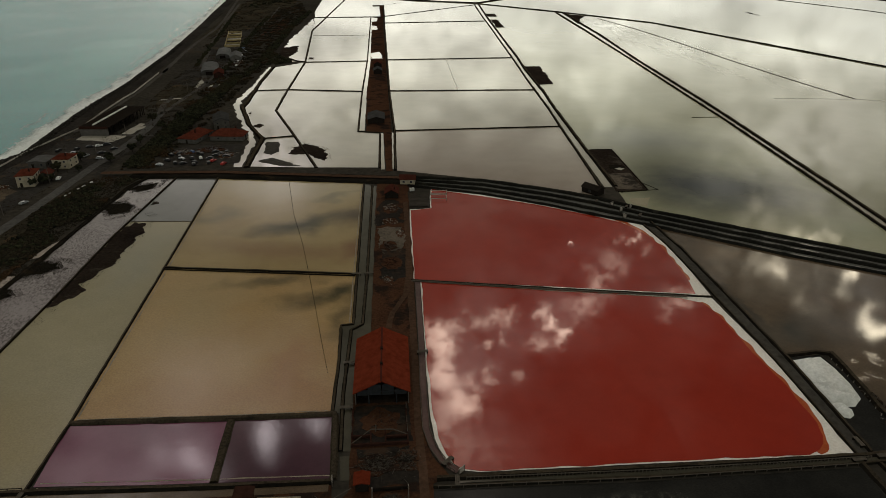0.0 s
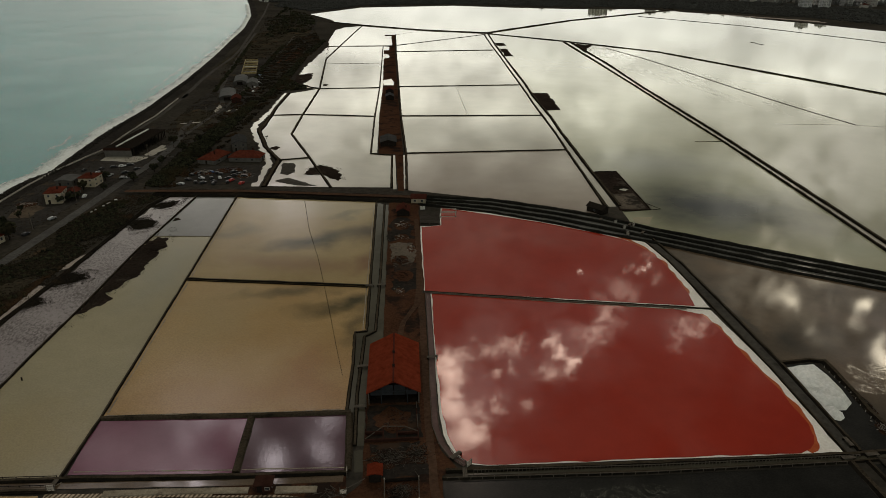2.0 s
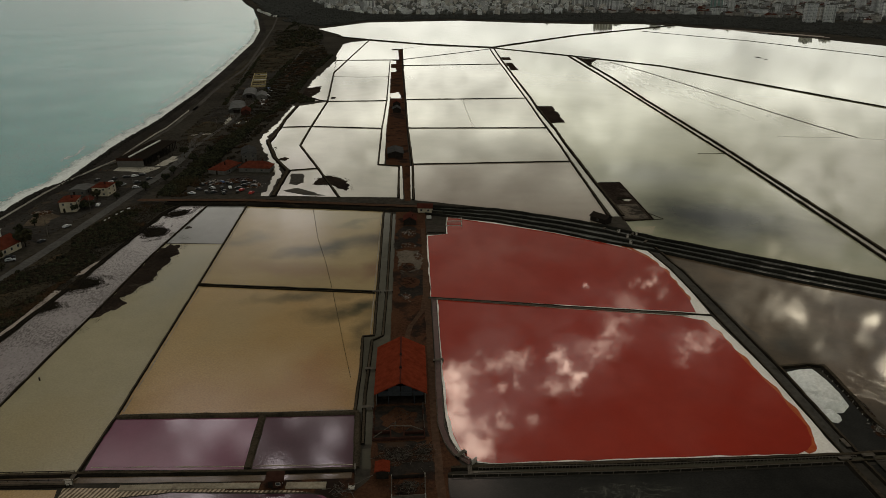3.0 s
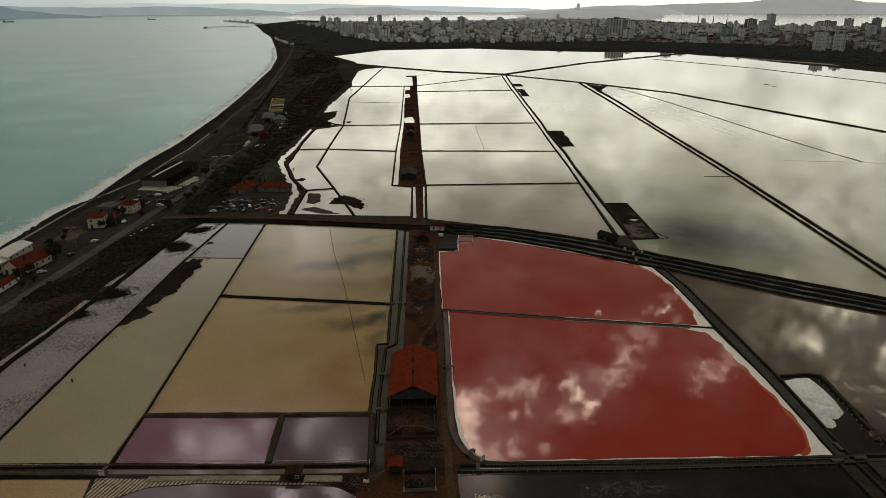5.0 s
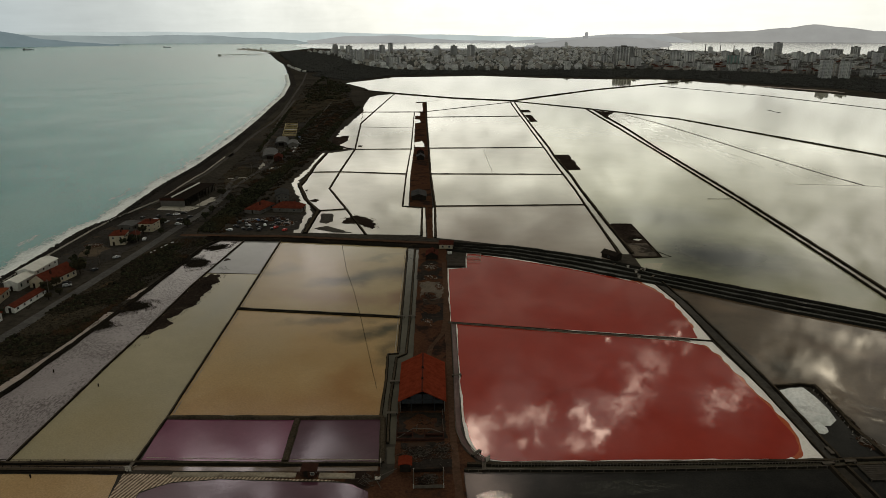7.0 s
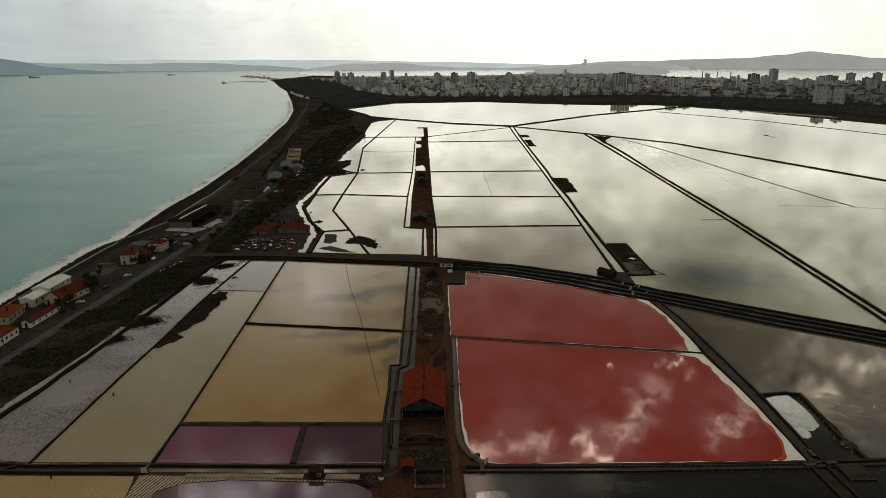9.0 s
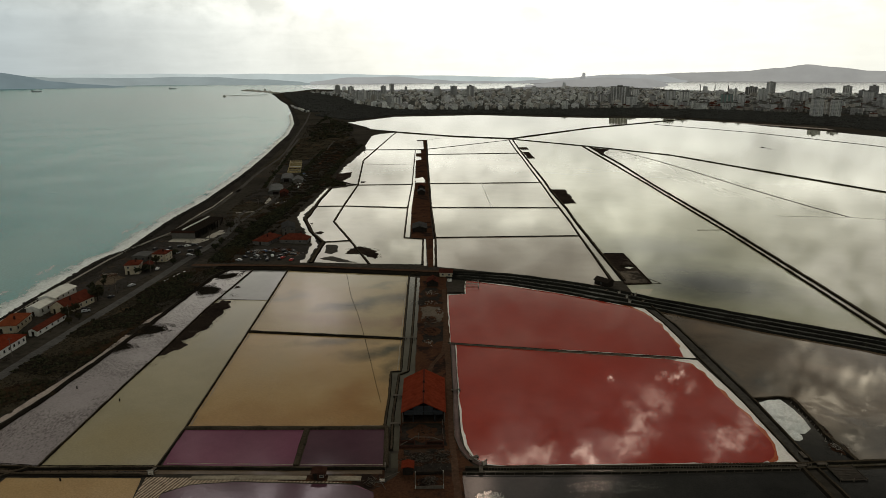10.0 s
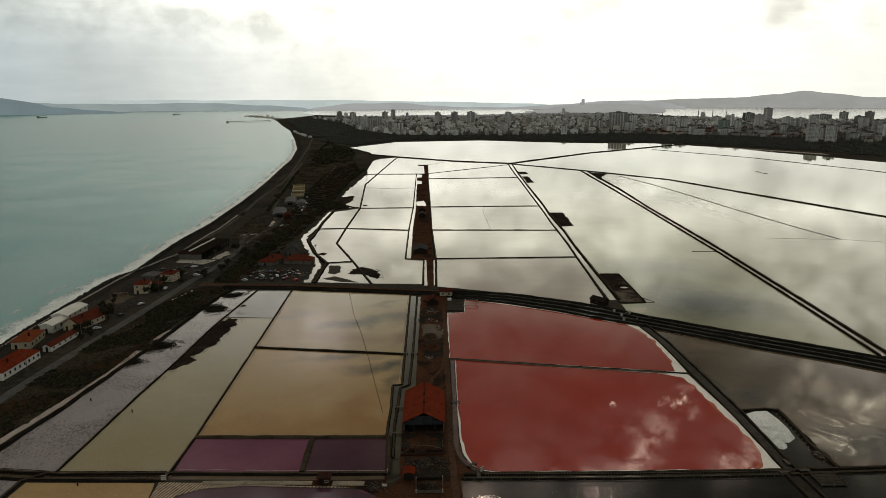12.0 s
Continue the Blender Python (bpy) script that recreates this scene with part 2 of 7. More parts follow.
def water(name, deep, pale, big=0.02, ripple=0.05, rough=0.03, ior=1.36, wave=0.8, stretch=1.0, fleck=0.0, spec=0.5, detail=3, glint=0.0, drifts=(), speckle=0.0, furrows=()):
    """Shallow turbid brine: body colour in drifting patches under a reflecting surface.
    drifts: ovals of another body colour (spot, colour, share), sediment and the lagoon's painted dark reflection;
    furrows: ovals of raked mud."""
    m, n = material(name)
    pos = n.add("ShaderNodeNewGeometry").outputs["Position"]
    a = n.noise(pos, big, 5, 0.55, 0.5)
    c = n.noise(pos, big * 9, 4, 0.6, 0.2)
    # fine noise stands in for water glitter, mixed into the body colour
    g = n.noise(pos, 1.6, 4, 0.7)
    f = n.math("MULTIPLY_ADD", a, 0.62, n.math("MULTIPLY_ADD", c, 0.22, n.math("MULTIPLY", g, 0.16)))
    col = n.mix(n.ramp(f, [(0.37, 0.0), (0.63, 1.0)]), (*deep, 1), (*pale, 1))
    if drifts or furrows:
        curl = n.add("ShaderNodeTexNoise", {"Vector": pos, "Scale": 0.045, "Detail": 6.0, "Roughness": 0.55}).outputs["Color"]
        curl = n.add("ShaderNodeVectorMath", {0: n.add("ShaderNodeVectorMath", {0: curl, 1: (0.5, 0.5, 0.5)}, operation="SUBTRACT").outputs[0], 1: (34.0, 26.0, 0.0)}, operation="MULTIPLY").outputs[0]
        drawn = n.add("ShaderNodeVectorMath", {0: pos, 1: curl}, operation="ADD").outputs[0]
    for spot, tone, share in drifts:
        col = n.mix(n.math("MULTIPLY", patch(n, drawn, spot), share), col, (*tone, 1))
    if fleck:
        d = n.noise(n.add("ShaderNodeMapping", {"Vector": pos, "Scale": (1.0, 0.45, 1.0), "Rotation": (0, 0, 0.35)}).outputs[0], 1.7, 6, 0.65)
        e = n.noise(pos, 0.035, 3, 0.5)
        thick = n.math("MULTIPLY_ADD", n.ramp(e, [(0.35, 0.0), (0.65, 1.0)]), 0.2, d)
        col = n.mix(n.math("MULTIPLY", n.ramp(thick, [(0.58, 0.0), (0.74, 1.0)]), fleck), col, (0.055, 0.045, 0.040, 1))
    lie = n.add("ShaderNodeMapping", {"Vector": pos, "Scale": (1.0, stretch, 1.0), "Rotation": (0, 0, 0.5)}).outputs[0]
    w = n.noise(lie, wave, detail, 0.6)
    # shading and sparkle of ripples multiplied into the body colour
    if speckle:
        ripple_shade = n.ramp(n.noise(lie, wave * 1.3, 3, 0.6), [(0.32, 1 - speckle), (0.5, 1.0), (0.68, 1 + speckle)])
        col = n.mix(1.0, col, ripple_shade, "MULTIPLY")
    gust = n.noise(pos, 0.012, 3, 0.5)
    h = n.math("MULTIPLY", w, n.ramp(gust, [(0.35, 0.25), (0.65, 1.0)]))
    for spot, force in furrows:
        rings = n.math("SINE", n.math("MULTIPLY", n.noise(pos, 0.05, 1.0, 0.4, 0.8), 520.0))
        h = n.math("ADD", h, n.math("MULTIPLY", n.math("MULTIPLY", rings, force), patch(n, drawn, spot, 0.5)))
    if glint:
        h = n.math("MULTIPLY_ADD", n.noise(pos, 4.2, 3, 0.6), glint, h)
    finish(n, col, rough, h, 1.0, ripple, ior=ior, spec=spec)
    return m


M = {}
M["ground"] = earthy("ground_soil", (0.021, 0.019, 0.016), (0.050, 0.044, 0.036), (0.052, 0.038, 0.024), 0.012, 0.35, accent_at=0.60)
M["dyke"] = earthy("dyke_earth", (0.0065, 0.006, 0.005), (0.018, 0.015, 0.0115), (0.034, 0.024, 0.015), 0.08, 1.2)
M["rust_soil"] = earthy("rust_soil", (0.032, 0.016, 0.010), (0.072, 0.034, 0.019), (0.013, 0.011, 0.010), 0.05, 1.6, accent_at=0.50)
M["dirt_road"] = earthy("dirt_road", (0.040, 0.024, 0.016), (0.080, 0.046, 0.030), (0.030, 0.022, 0.017), 0.05, 0.8)
M["mud"] = earthy("wet_mud", (0.012, 0.009, 0.008), (0.035, 0.026, 0.02), (0.06, 0.05, 0.04), 0.06, 0.9, rough=0.55)
M["salt"] = earthy("salt_crust", (0.62, 0.58, 0.53), (0.80, 0.77, 0.73), (0.70, 0.56, 0.50), 0.08, 1.5, rough=0.7, bump=0.3)
M["salt_heap"] = earthy("heaped_salt", (0.54, 0.54, 0.52), (0.76, 0.76, 0.74), (0.44, 0.44, 0.42), 0.10, 1.1, rough=0.75, bump=0.6)
M["sand"] = earthy("dark_beach_sand", (0.016, 0.014, 0.013), (0.04, 0.036, 0.032), None, 0.03, 0.5)
M["pale_sand"] = earthy("pale_dry_mud", (0.24, 0.20, 0.175), (0.36, 0.31, 0.275), (0.15, 0.12, 0.10), 0.05, 0.9)
M["asphalt"] = earthy("asphalt", (0.050, 0.048, 0.046), (0.090, 0.086, 0.081), (0.045, 0.043, 0.041), 0.05, 0.8, rough=0.85, bump=0.15)
M["bare_earth"] = earthy("bare_earth", (0.045, 0.034, 0.024), (0.10, 0.078, 0.056), (0.03, 0.024, 0.018), 0.06, 0.6)
M["yard"] = earthy("dark_yard", (0.022, 0.020, 0.018), (0.045, 0.041, 0.037), (0.06, 0.045, 0.03), 0.05, 0.5)
M["concrete"] = earthy("worn_concrete", (0.24, 0.22, 0.19), (0.38, 0.36, 0.31), (0.18, 0.15, 0.12), 0.1, 1.3, rough=0.85, bump=0.15)
M["grass"] = earthy("dry_grass", (0.022, 0.019, 0.014), (0.050, 0.042, 0.029), (0.075, 0.045, 0.024), 0.03, 0.5)
M["red_water"] = water("red_brine", (0.232, 0.0205, 0.0100), (0.282, 0.027, 0.0140), 0.02, 0.003, 0.006, spec=0.43)
M["warm_water"] = water("brown_beige_brine", (0.272, 0.172, 0.070), (0.345, 0.238, 0.112), 0.014, 0.035, 0.05, wave=1.6, detail=5, glint=0.3, speckle=0.13, spec=0.32,
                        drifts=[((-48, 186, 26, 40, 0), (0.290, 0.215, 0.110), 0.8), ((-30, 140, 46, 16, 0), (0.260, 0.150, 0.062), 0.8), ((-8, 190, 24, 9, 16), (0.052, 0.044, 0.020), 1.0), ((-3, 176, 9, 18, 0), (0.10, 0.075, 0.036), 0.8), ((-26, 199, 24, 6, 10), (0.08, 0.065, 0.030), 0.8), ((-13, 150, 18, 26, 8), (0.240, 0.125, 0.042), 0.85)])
M["rose_water"] = water("rose_grey_brine", (0.22, 0.175, 0.140), (0.30, 0.245, 0.20), 0.008, 0.006, 0.02)
M["fringe"] = water("orange_shallow_brine", (0.30, 0.048, 0.012), (0.38, 0.10, 0.035), 0.2, 0.003, 0.02)
M["beige_water"] = water("beige_brine", (0.240, 0.170, 0.076), (0.295, 0.222, 0.110), 0.014, 0.014, 0.05, wave=1.8, detail=5, glint=0.5, speckle=0.10, spec=0.30,
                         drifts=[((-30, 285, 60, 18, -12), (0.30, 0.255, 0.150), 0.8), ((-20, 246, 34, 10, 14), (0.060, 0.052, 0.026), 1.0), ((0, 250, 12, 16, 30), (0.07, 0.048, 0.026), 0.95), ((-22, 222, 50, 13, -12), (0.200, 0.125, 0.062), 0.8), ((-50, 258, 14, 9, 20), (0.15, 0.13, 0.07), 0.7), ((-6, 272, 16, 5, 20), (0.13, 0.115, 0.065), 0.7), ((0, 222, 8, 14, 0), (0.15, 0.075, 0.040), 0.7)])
M["purple_water"] = water("purple_brine", (0.104, 0.030, 0.056), (0.148, 0.048, 0.082), 0.03, 0.012, 0.02, wave=1.0, detail=3, stretch=0.6, glint=0.25)
M["plum_water"] = water("dark_plum_brine", (0.042, 0.018, 0.027), (0.070, 0.029, 0.042), 0.03, 0.012, 0.02, wave=1.0, detail=3, stretch=0.6, glint=0.25)
M["olive_water"] = water("olive_brine", (0.210, 0.182, 0.106), (0.270, 0.236, 0.146), 0.015, 0.030, 0.05, wave=1.7, detail=5, glint=0.5, speckle=0.11,
                         drifts=[((-72, 220, 16, 40, -10), (0.215, 0.205, 0.150), 0.7), ((-80, 130, 30, 24, 0), (0.230, 0.182, 0.086), 0.7)])
M["slate_water"] = water("slate_brine", (0.115, 0.115, 0.108), (0.16, 0.158, 0.148), 0.015, 0.012, 0.05, wave=2.4, detail=5, glint=0.8)
M["grey_water"] = water("grey_brine", (0.170, 0.146, 0.148), (0.250, 0.220, 0.222), 0.02, 0.05, 0.07, wave=1.1, fleck=0.75, detail=5, speckle=0.15)
M["canal_water"] = water("canal_brine", (0.046, 0.042, 0.030), (0.074, 0.066, 0.047), 0.05, 0.01, 0.05, spec=0.27)
M["dark_water"] = water("brown_mud_brine", (0.058, 0.041, 0.026), (0.105, 0.074, 0.047), 0.03, 0.003, 0.02, wave=2.0, detail=5, spec=0.38, speckle=0.12,
                        drifts=[((124, 152, 16, 12, 20), (0.035, 0.032, 0.026), 0.9), ((150, 114, 60, 18, 0), (0.028, 0.026, 0.021), 0.95), ((126, 200, 14, 12, -40), (0.135, 0.092, 0.058), 0.8), ((150, 160, 24, 8, -30), (0.110, 0.072, 0.048), 0.8), ((113, 170, 4, 40, 0), (0.040, 0.036, 0.030), 0.8)], furrows=[((142, 128, 28, 19, 0), 0.55)])
M["black_water"] = water("black_brine", (0.009, 0.009, 0.008), (0.022, 0.021, 0.019), 0.05, 0.012, 0.05, wave=1.6, stretch=2.0, detail=5, spec=0.12, speckle=0.25)
M["embanked_water"] = water("embanked_canal_brine", (0.060, 0.060, 0.054), (0.095, 0.094, 0.084), 0.05, 0.008, 0.04, spec=0.5)
M["pale_water"] = water("pale_brine", (0.26, 0.235, 0.19), (0.36, 0.325, 0.26), 0.008, 0.006, 0.02)
M["lake_water"] = water("lake_brine", (0.215, 0.208, 0.128), (0.285, 0.272, 0.178), 0.006, 0.008, 0.02, spec=0.38)
# darkest drift: dark bed plus the dark reflection of ruffled water, put into colour
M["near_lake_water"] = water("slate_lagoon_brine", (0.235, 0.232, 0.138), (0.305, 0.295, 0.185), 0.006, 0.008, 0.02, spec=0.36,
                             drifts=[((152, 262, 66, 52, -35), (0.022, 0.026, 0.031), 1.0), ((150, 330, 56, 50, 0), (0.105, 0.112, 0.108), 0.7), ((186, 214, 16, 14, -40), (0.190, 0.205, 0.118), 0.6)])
M["sea"] = water("sea_water", (0.011, 0.167, 0.169), (0.023, 0.205, 0.203), 0.004, 0.24, 0.27, ior=1.33, spec=0.42, wave=0.6, stretch=2.2, detail=6, speckle=0.20,
                 drifts=[((-700, 2300, 1000, 1300, 0), (0.042, 0.149, 0.158), 0.85), ((-215, 300, 75, 190, 4), (0.095, 0.222, 0.213), 0.9), ((-200, 620, 60, 260, 2), (0.051, 0.262, 0.246), 0.75), ((-420, 500, 200, 380, 0), (0.011, 0.147, 0.153), 0.7), ((-330, 1250, 130, 60, 5), (0.006, 0.128, 0.131), 0.6), ((-700, 1500, 300, 600, 0), (0.011, 0.155, 0.161), 0.7)])


def surf_water(name):
    """Foam on breaking water: open lace that thickens towards the shore (u runs from sea to land)."""
    m, n = material(name)
    pos = n.add("ShaderNodeNewGeometry").outputs["Position"]
    u = n.add("ShaderNodeSeparateXYZ", {0: n.add("ShaderNodeTexCoord").outputs["UV"]}).outputs[0]
    lie = n.add("ShaderNodeMapping", {"Vector": pos, "Scale": (1.0, 0.5, 1.0)}).outputs[0]
    slow, quick = n.noise(lie, 0.10, 3, 0.5), n.noise(lie, 0.9, 5, 0.65)
    edge = n.math("ADD", u, n.math("MULTIPLY_ADD", n.math("SUBTRACT", slow, 0.5), 0.60, n.math("MULTIPLY", n.math("SUBTRACT", quick, 0.5), 0.35)))
    swash = n.ramp(edge, [(0.62, 0.0), (0.74, 0.7), (0.88, 1.0)])
    lace = n.math("MULTIPLY", n.ramp(n.noise(lie, 0.7, 6, 0.7), [(0.50, 0.0), (0.60, 1.0)]), n.ramp(edge, [(0.40, 0.0), (0.58, 0.30), (0.76, 0.9)]))
    crest = n.math("MULTIPLY", n.ramp(edge, [(0.33, 0.0), (0.37, 0.55), (0.42, 0.0)]), n.ramp(n.noise(lie, 0.05, 2), [(0.48, 0.0), (0.58, 1.0)]))
    foam = n.math("MAXIMUM", swash, n.math("MAXIMUM", lace, crest))
    white = n.add("ShaderNodeBsdfPrincipled", {"Base Color": n.mix(quick, (0.40, 0.45, 0.43, 1), (0.76, 0.78, 0.76, 1)), "Roughness": 0.6})
    clear = n.add("ShaderNodeBsdfTransparent")
    mixed = n.add("ShaderNodeMixShader", {0: foam, 1: clear.outputs[0], 2: white.outputs[0]})
    n.add("ShaderNodeOutputMaterial", {"Surface": mixed.outputs[0]})
    return m


M["surf"] = surf_water("surf_foam")


def scum_water(name, tip, spread, tone, turn=-10, size=0.09, long=0.16):
    """Scum and bright slicks on still water, their reflection put into a pale colour: a thick patch and long broken
    wisps, each within an oval.
    """
    m, n = material(name)
    pos = n.add("ShaderNodeNewGeometry").outputs["Position"]
    lie = n.add("ShaderNodeMapping", {"Vector": pos, "Rotation": (0, 0, radians(turn)), "Scale": (1.0, long, 1.0)}).outputs[0]
    wisps = n.ramp(n.noise(lie, size, 7, 0.62, 1.4), [(0.50, 0.0), (0.56, 0.35), (0.60, 0.6), (0.64, 0.1)])
    thick = n.math("MULTIPLY", n.ramp(n.noise(lie, size * 3.3, 6, 0.65), [(0.38, 0.1), (0.56, 0.9)]), patch(n, pos, tip, 0.4))
    shape = n.math("MAXIMUM", thick, n.math("MULTIPLY", wisps, patch(n, pos, spread, 0.4)))
    crust = n.add("ShaderNodeBsdfPrincipled", {"Base Color": (*tone, 1), "Roughness": 0.04, "Specular IOR Level": 0.6})
    mixed = n.add("ShaderNodeMixShader", {0: shape, 1: n.add("ShaderNodeBsdfTransparent").outputs[0], 2: crust.outputs[0]})
    n.add("ShaderNodeOutputMaterial", {"Surface": mixed.outputs[0]})
    return m


M["scum"] = scum_water("salt_scum", (272, 748, 24, 60, 6), (284, 610, 42, 230, 6), (0.74, 0.72, 0.66))
M["mud_scum"] = scum_water("mud_scum", (21, 97, 5, 2.5, 0), (52, 98, 16, 4, 0), (0.11, 0.11, 0.09), 12, 0.8, 1.3)
M["crest"] = earthy("dry_dyke_crest", (0.022, 0.018, 0.013), (0.060, 0.047, 0.033), (0.014, 0.012, 0.010), 0.10, 1.6)
M["wet_dyke"] = earthy("wet_black_dyke", (0.008, 0.008, 0.007), (0.020, 0.019, 0.016), (0.032, 0.029, 0.024), 0.08, 1.2)
M["roof_red"] = plain("red_roof_tiles", (0.125, 0.023, 0.011), 0.9, 0.5, 0.7, spec=0.0)
M["roof_dull"] = plain("weathered_roof_tiles", (0.062, 0.020, 0.014), 0.9, 0.45, 0.4, spec=0.0)
M["roof_brick"] = plain("brick_red_roof_tiles", (0.085, 0.023, 0.014), 0.9, 0.5, 0.5, spec=0.0)
M["roof_orange"] = plain("orange_roof_tiles", (0.15, 0.042, 0.019), 0.9, 0.4, 0.5, spec=0.0)
M["roof_grey"] = plain("grey_sheet_roof", (0.085, 0.083, 0.08), 0.8, 0.4, 0.3, spec=0.05)
M["roof_white"] = plain("white_sheet_roof", (0.56, 0.55, 0.50), 0.6, 0.25, 0.3)
M["white_wall"] = plain("white_plaster", (0.52, 0.51, 0.48), 0.85, 0.35, 0.6)
M["cream_wall"] = plain("cream_plaster", (0.36, 0.31, 0.23), 0.85, 0.35, 0.6)
M["grey_wall"] = plain("grey_plaster", (0.095, 0.088, 0.080), 0.9, 0.45, 0.5, spec=0.05)
M["dark_wood"] = plain("tarred_wood", (0.020, 0.016, 0.013), 1.0, 0.5, 1.0, spec=0.0)
M["grey_wood"] = plain("weathered_wood", (0.10, 0.085, 0.07), 1.0, 0.45, 1.0, spec=0.0)
M["pale_wood"] = plain("bleached_wood", (0.34, 0.31, 0.27), 0.85, 0.35, 1.0)
M["brick"] = plain("broken_brick", (0.040, 0.019, 0.014), 1.0, 0.5, 0.8, spec=0.0)
M["window"] = plain("dark_window_glass", (0.03, 0.035, 0.04), 0.12, 0.3, 1.0, spec=0.6)
M["rubber"] = plain("tyre_rubber", (0.02, 0.02, 0.02), 0.9, 0.2)
M["canal_mud"] = earthy("grey_canal_mud", (0.036, 0.033, 0.029), (0.075, 0.069, 0.060), (0.03, 0.027, 0.023), 0.06, 0.6)
M["ditch_water"] = water("pink_ditch_brine", (0.055, 0.028, 0.024), (0.10, 0.056, 0.048), 0.08, 0.01, 0.45, spec=0.12)
M["far_water"] = water("wind_ruffled_water", (0.34, 0.35, 0.36), (0.40, 0.41, 0.42), 0.003, 0.004, 0.16, ior=1.36)
M["stained_floor"] = earthy("stained_floor", (0.060, 0.050, 0.040), (0.135, 0.112, 0.088), (0.018, 0.016, 0.014), 0.05, 1.2, accent_at=0.50)
M["soot"] = earthy("sooty_ground", (0.012, 0.011, 0.010), (0.030, 0.025, 0.021), (0.045, 0.028, 0.019), 0.06, 1.0, accent_at=0.52)
M["slate_board"] = plain("slate_grey_boards", (0.028, 0.030, 0.033), 1.0, 0.4, 0.8, spec=0.0)
M["tan_slab"] = earthy("tan_concrete", (0.15, 0.125, 0.095), (0.27, 0.235, 0.18), (0.10, 0.08, 0.06), 0.12, 1.3, bump=0.15)
M["dark_sheet"] = plain("sooty_sheet_roof", (0.036, 0.035, 0.034), 0.9, 0.5, 0.4, spec=0.02)
M["plank_grey"] = plain("dull_plank", (0.050, 0.044, 0.037), 1.0, 0.5, 1.5, spec=0.0)
M["steel"] = plain("painted_steel", (0.11, 0.11, 0.115), 0.5, 0.35, 1.0)
def leafy(name, dark, light, accent):
    """Twigs and leaves: each clump has its own tone."""
    m, n = material(name)
    geo = n.add("ShaderNodeNewGeometry")
    f = n.math("MULTIPLY_ADD", n.noise(geo.outputs["Position"], .9, 4, .6), .5, n.math("MULTIPLY", geo.outputs["Random Per Island"], .5))
    col = n.mix(n.ramp(f, [(.25, 0.0), (.7, 1.0)]), (*dark, 1), (*light, 1))
    col = n.mix(n.ramp(n.noise(geo.outputs["Position"], .04, 4, .6), [(.5, 0.0), (.62, .8)]), col, (*accent, 1))
    finish(n, col, 1.0, spec=0.0)
    return m


M["scrub"] = leafy("winter_scrub", (0.011, 0.010, 0.008), (0.030, 0.025, 0.016), (0.042, 0.025, 0.014))
M["foliage"] = leafy("dark_thicket", (0.010, 0.011, 0.008), (0.032, 0.032, 0.019), (0.028, 0.022, 0.012))
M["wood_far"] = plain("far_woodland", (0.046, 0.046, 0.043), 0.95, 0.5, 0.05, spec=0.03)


def striped(name, dark, light, spacing, turn):
    """Dried mud combed into straight furrows."""
    m, n = material(name)
    pos = n.add("ShaderNodeNewGeometry").outputs["Position"]
    lie = n.add("ShaderNodeMapping", {"Vector": pos, "Rotation": (0, 0, radians(turn))}).outputs[0]
    x = n.add("ShaderNodeSeparateXYZ", {0: lie}).outputs[0]
    w = n.math("MULTIPLY_ADD", n.math("SINE", n.math("MULTIPLY_ADD", x, math.tau / spacing, n.math("MULTIPLY", n.noise(pos, .4, 3), 4.0))), .5, .5)
    f = n.math("MULTIPLY_ADD", n.noise(pos, .7, 6, .65), .62, n.math("MULTIPLY", w, .38))
    col = n.mix(n.ramp(f, [(.35, 0.0), (.65, 1.0)]), (*dark, 1), (*light, 1))
    finish(n, col, .95, w, .8, .12, spec=0.0)
    return m


M["combed_mud"] = striped("combed_mud", (0.10, 0.075, 0.053), (0.40, 0.32, 0.24), 0.9, 25)


def facade(name, wall, glass, storey=2.8, bay=2.5):
    """Plaster front with rows of windows too small to pick apart at their distance."""
    m, n = material(name)
    tc = n.add("ShaderNodeTexCoord").outputs["Object"]
    s = n.add("ShaderNodeSeparateXYZ", {0: tc})
    along = n.math("ADD", s.outputs[0], s.outputs[1])
    vec = n.add("ShaderNodeCombineXYZ", {0: along, 1: s.outputs[2], 2: 0.0}).outputs[0]
    br = n.add("ShaderNodeTexBrick", {"Vector": vec, "Color1": (*glass, 1), "Color2": (*[g * 1.8 for g in glass], 1), "Mortar": (*wall, 1), "Scale": 1.0,
                                      "Mortar Size": 0.58, "Mortar Smooth": 0.2, "Brick Width": bay, "Row Height": storey})
    br.offset = 0.0
    rnd = n.add("ShaderNodeObjectInfo").outputs["Random"]
    dirt = n.noise(tc, 0.12, 4, 0.6)
    dim = n.math("MULTIPLY", n.ramp(dirt, [(0.3, 0.75), (0.6, 1.0)]), n.math("MULTIPLY_ADD", n.math("ADD", rnd, n.add("ShaderNodeNewGeometry").outputs["Random Per Island"]), 0.62, 0.18))
    col = n.mix(1.0, br.outputs[0], n.add("ShaderNodeCombineXYZ", {0: dim, 1: dim, 2: dim}).outputs[0], "MULTIPLY")
    finish(n, col, 0.8, spec=0.3)
    return m


FACADES = [facade("pale_panel_facade", (0.70, 0.70, 0.68), (0.19, 0.19, 0.19)), facade("grey_panel_facade", (0.48, 0.48, 0.48), (0.16, 0.16, 0.165)),
           facade("cream_facade", (0.48, 0.45, 0.40), (0.14, 0.125, 0.12)), facade("dim_facade", (0.30, 0.29, 0.28), (0.08, 0.08, 0.08))]


# ---- building helpers ----
def mesh_of(name, bm, mat):
    me = bpy.data.meshes.new(name)
    bm.normal_update()
    bm.to_mesh(me)
    bm.free()
    me.materials.append(mat)
    return me


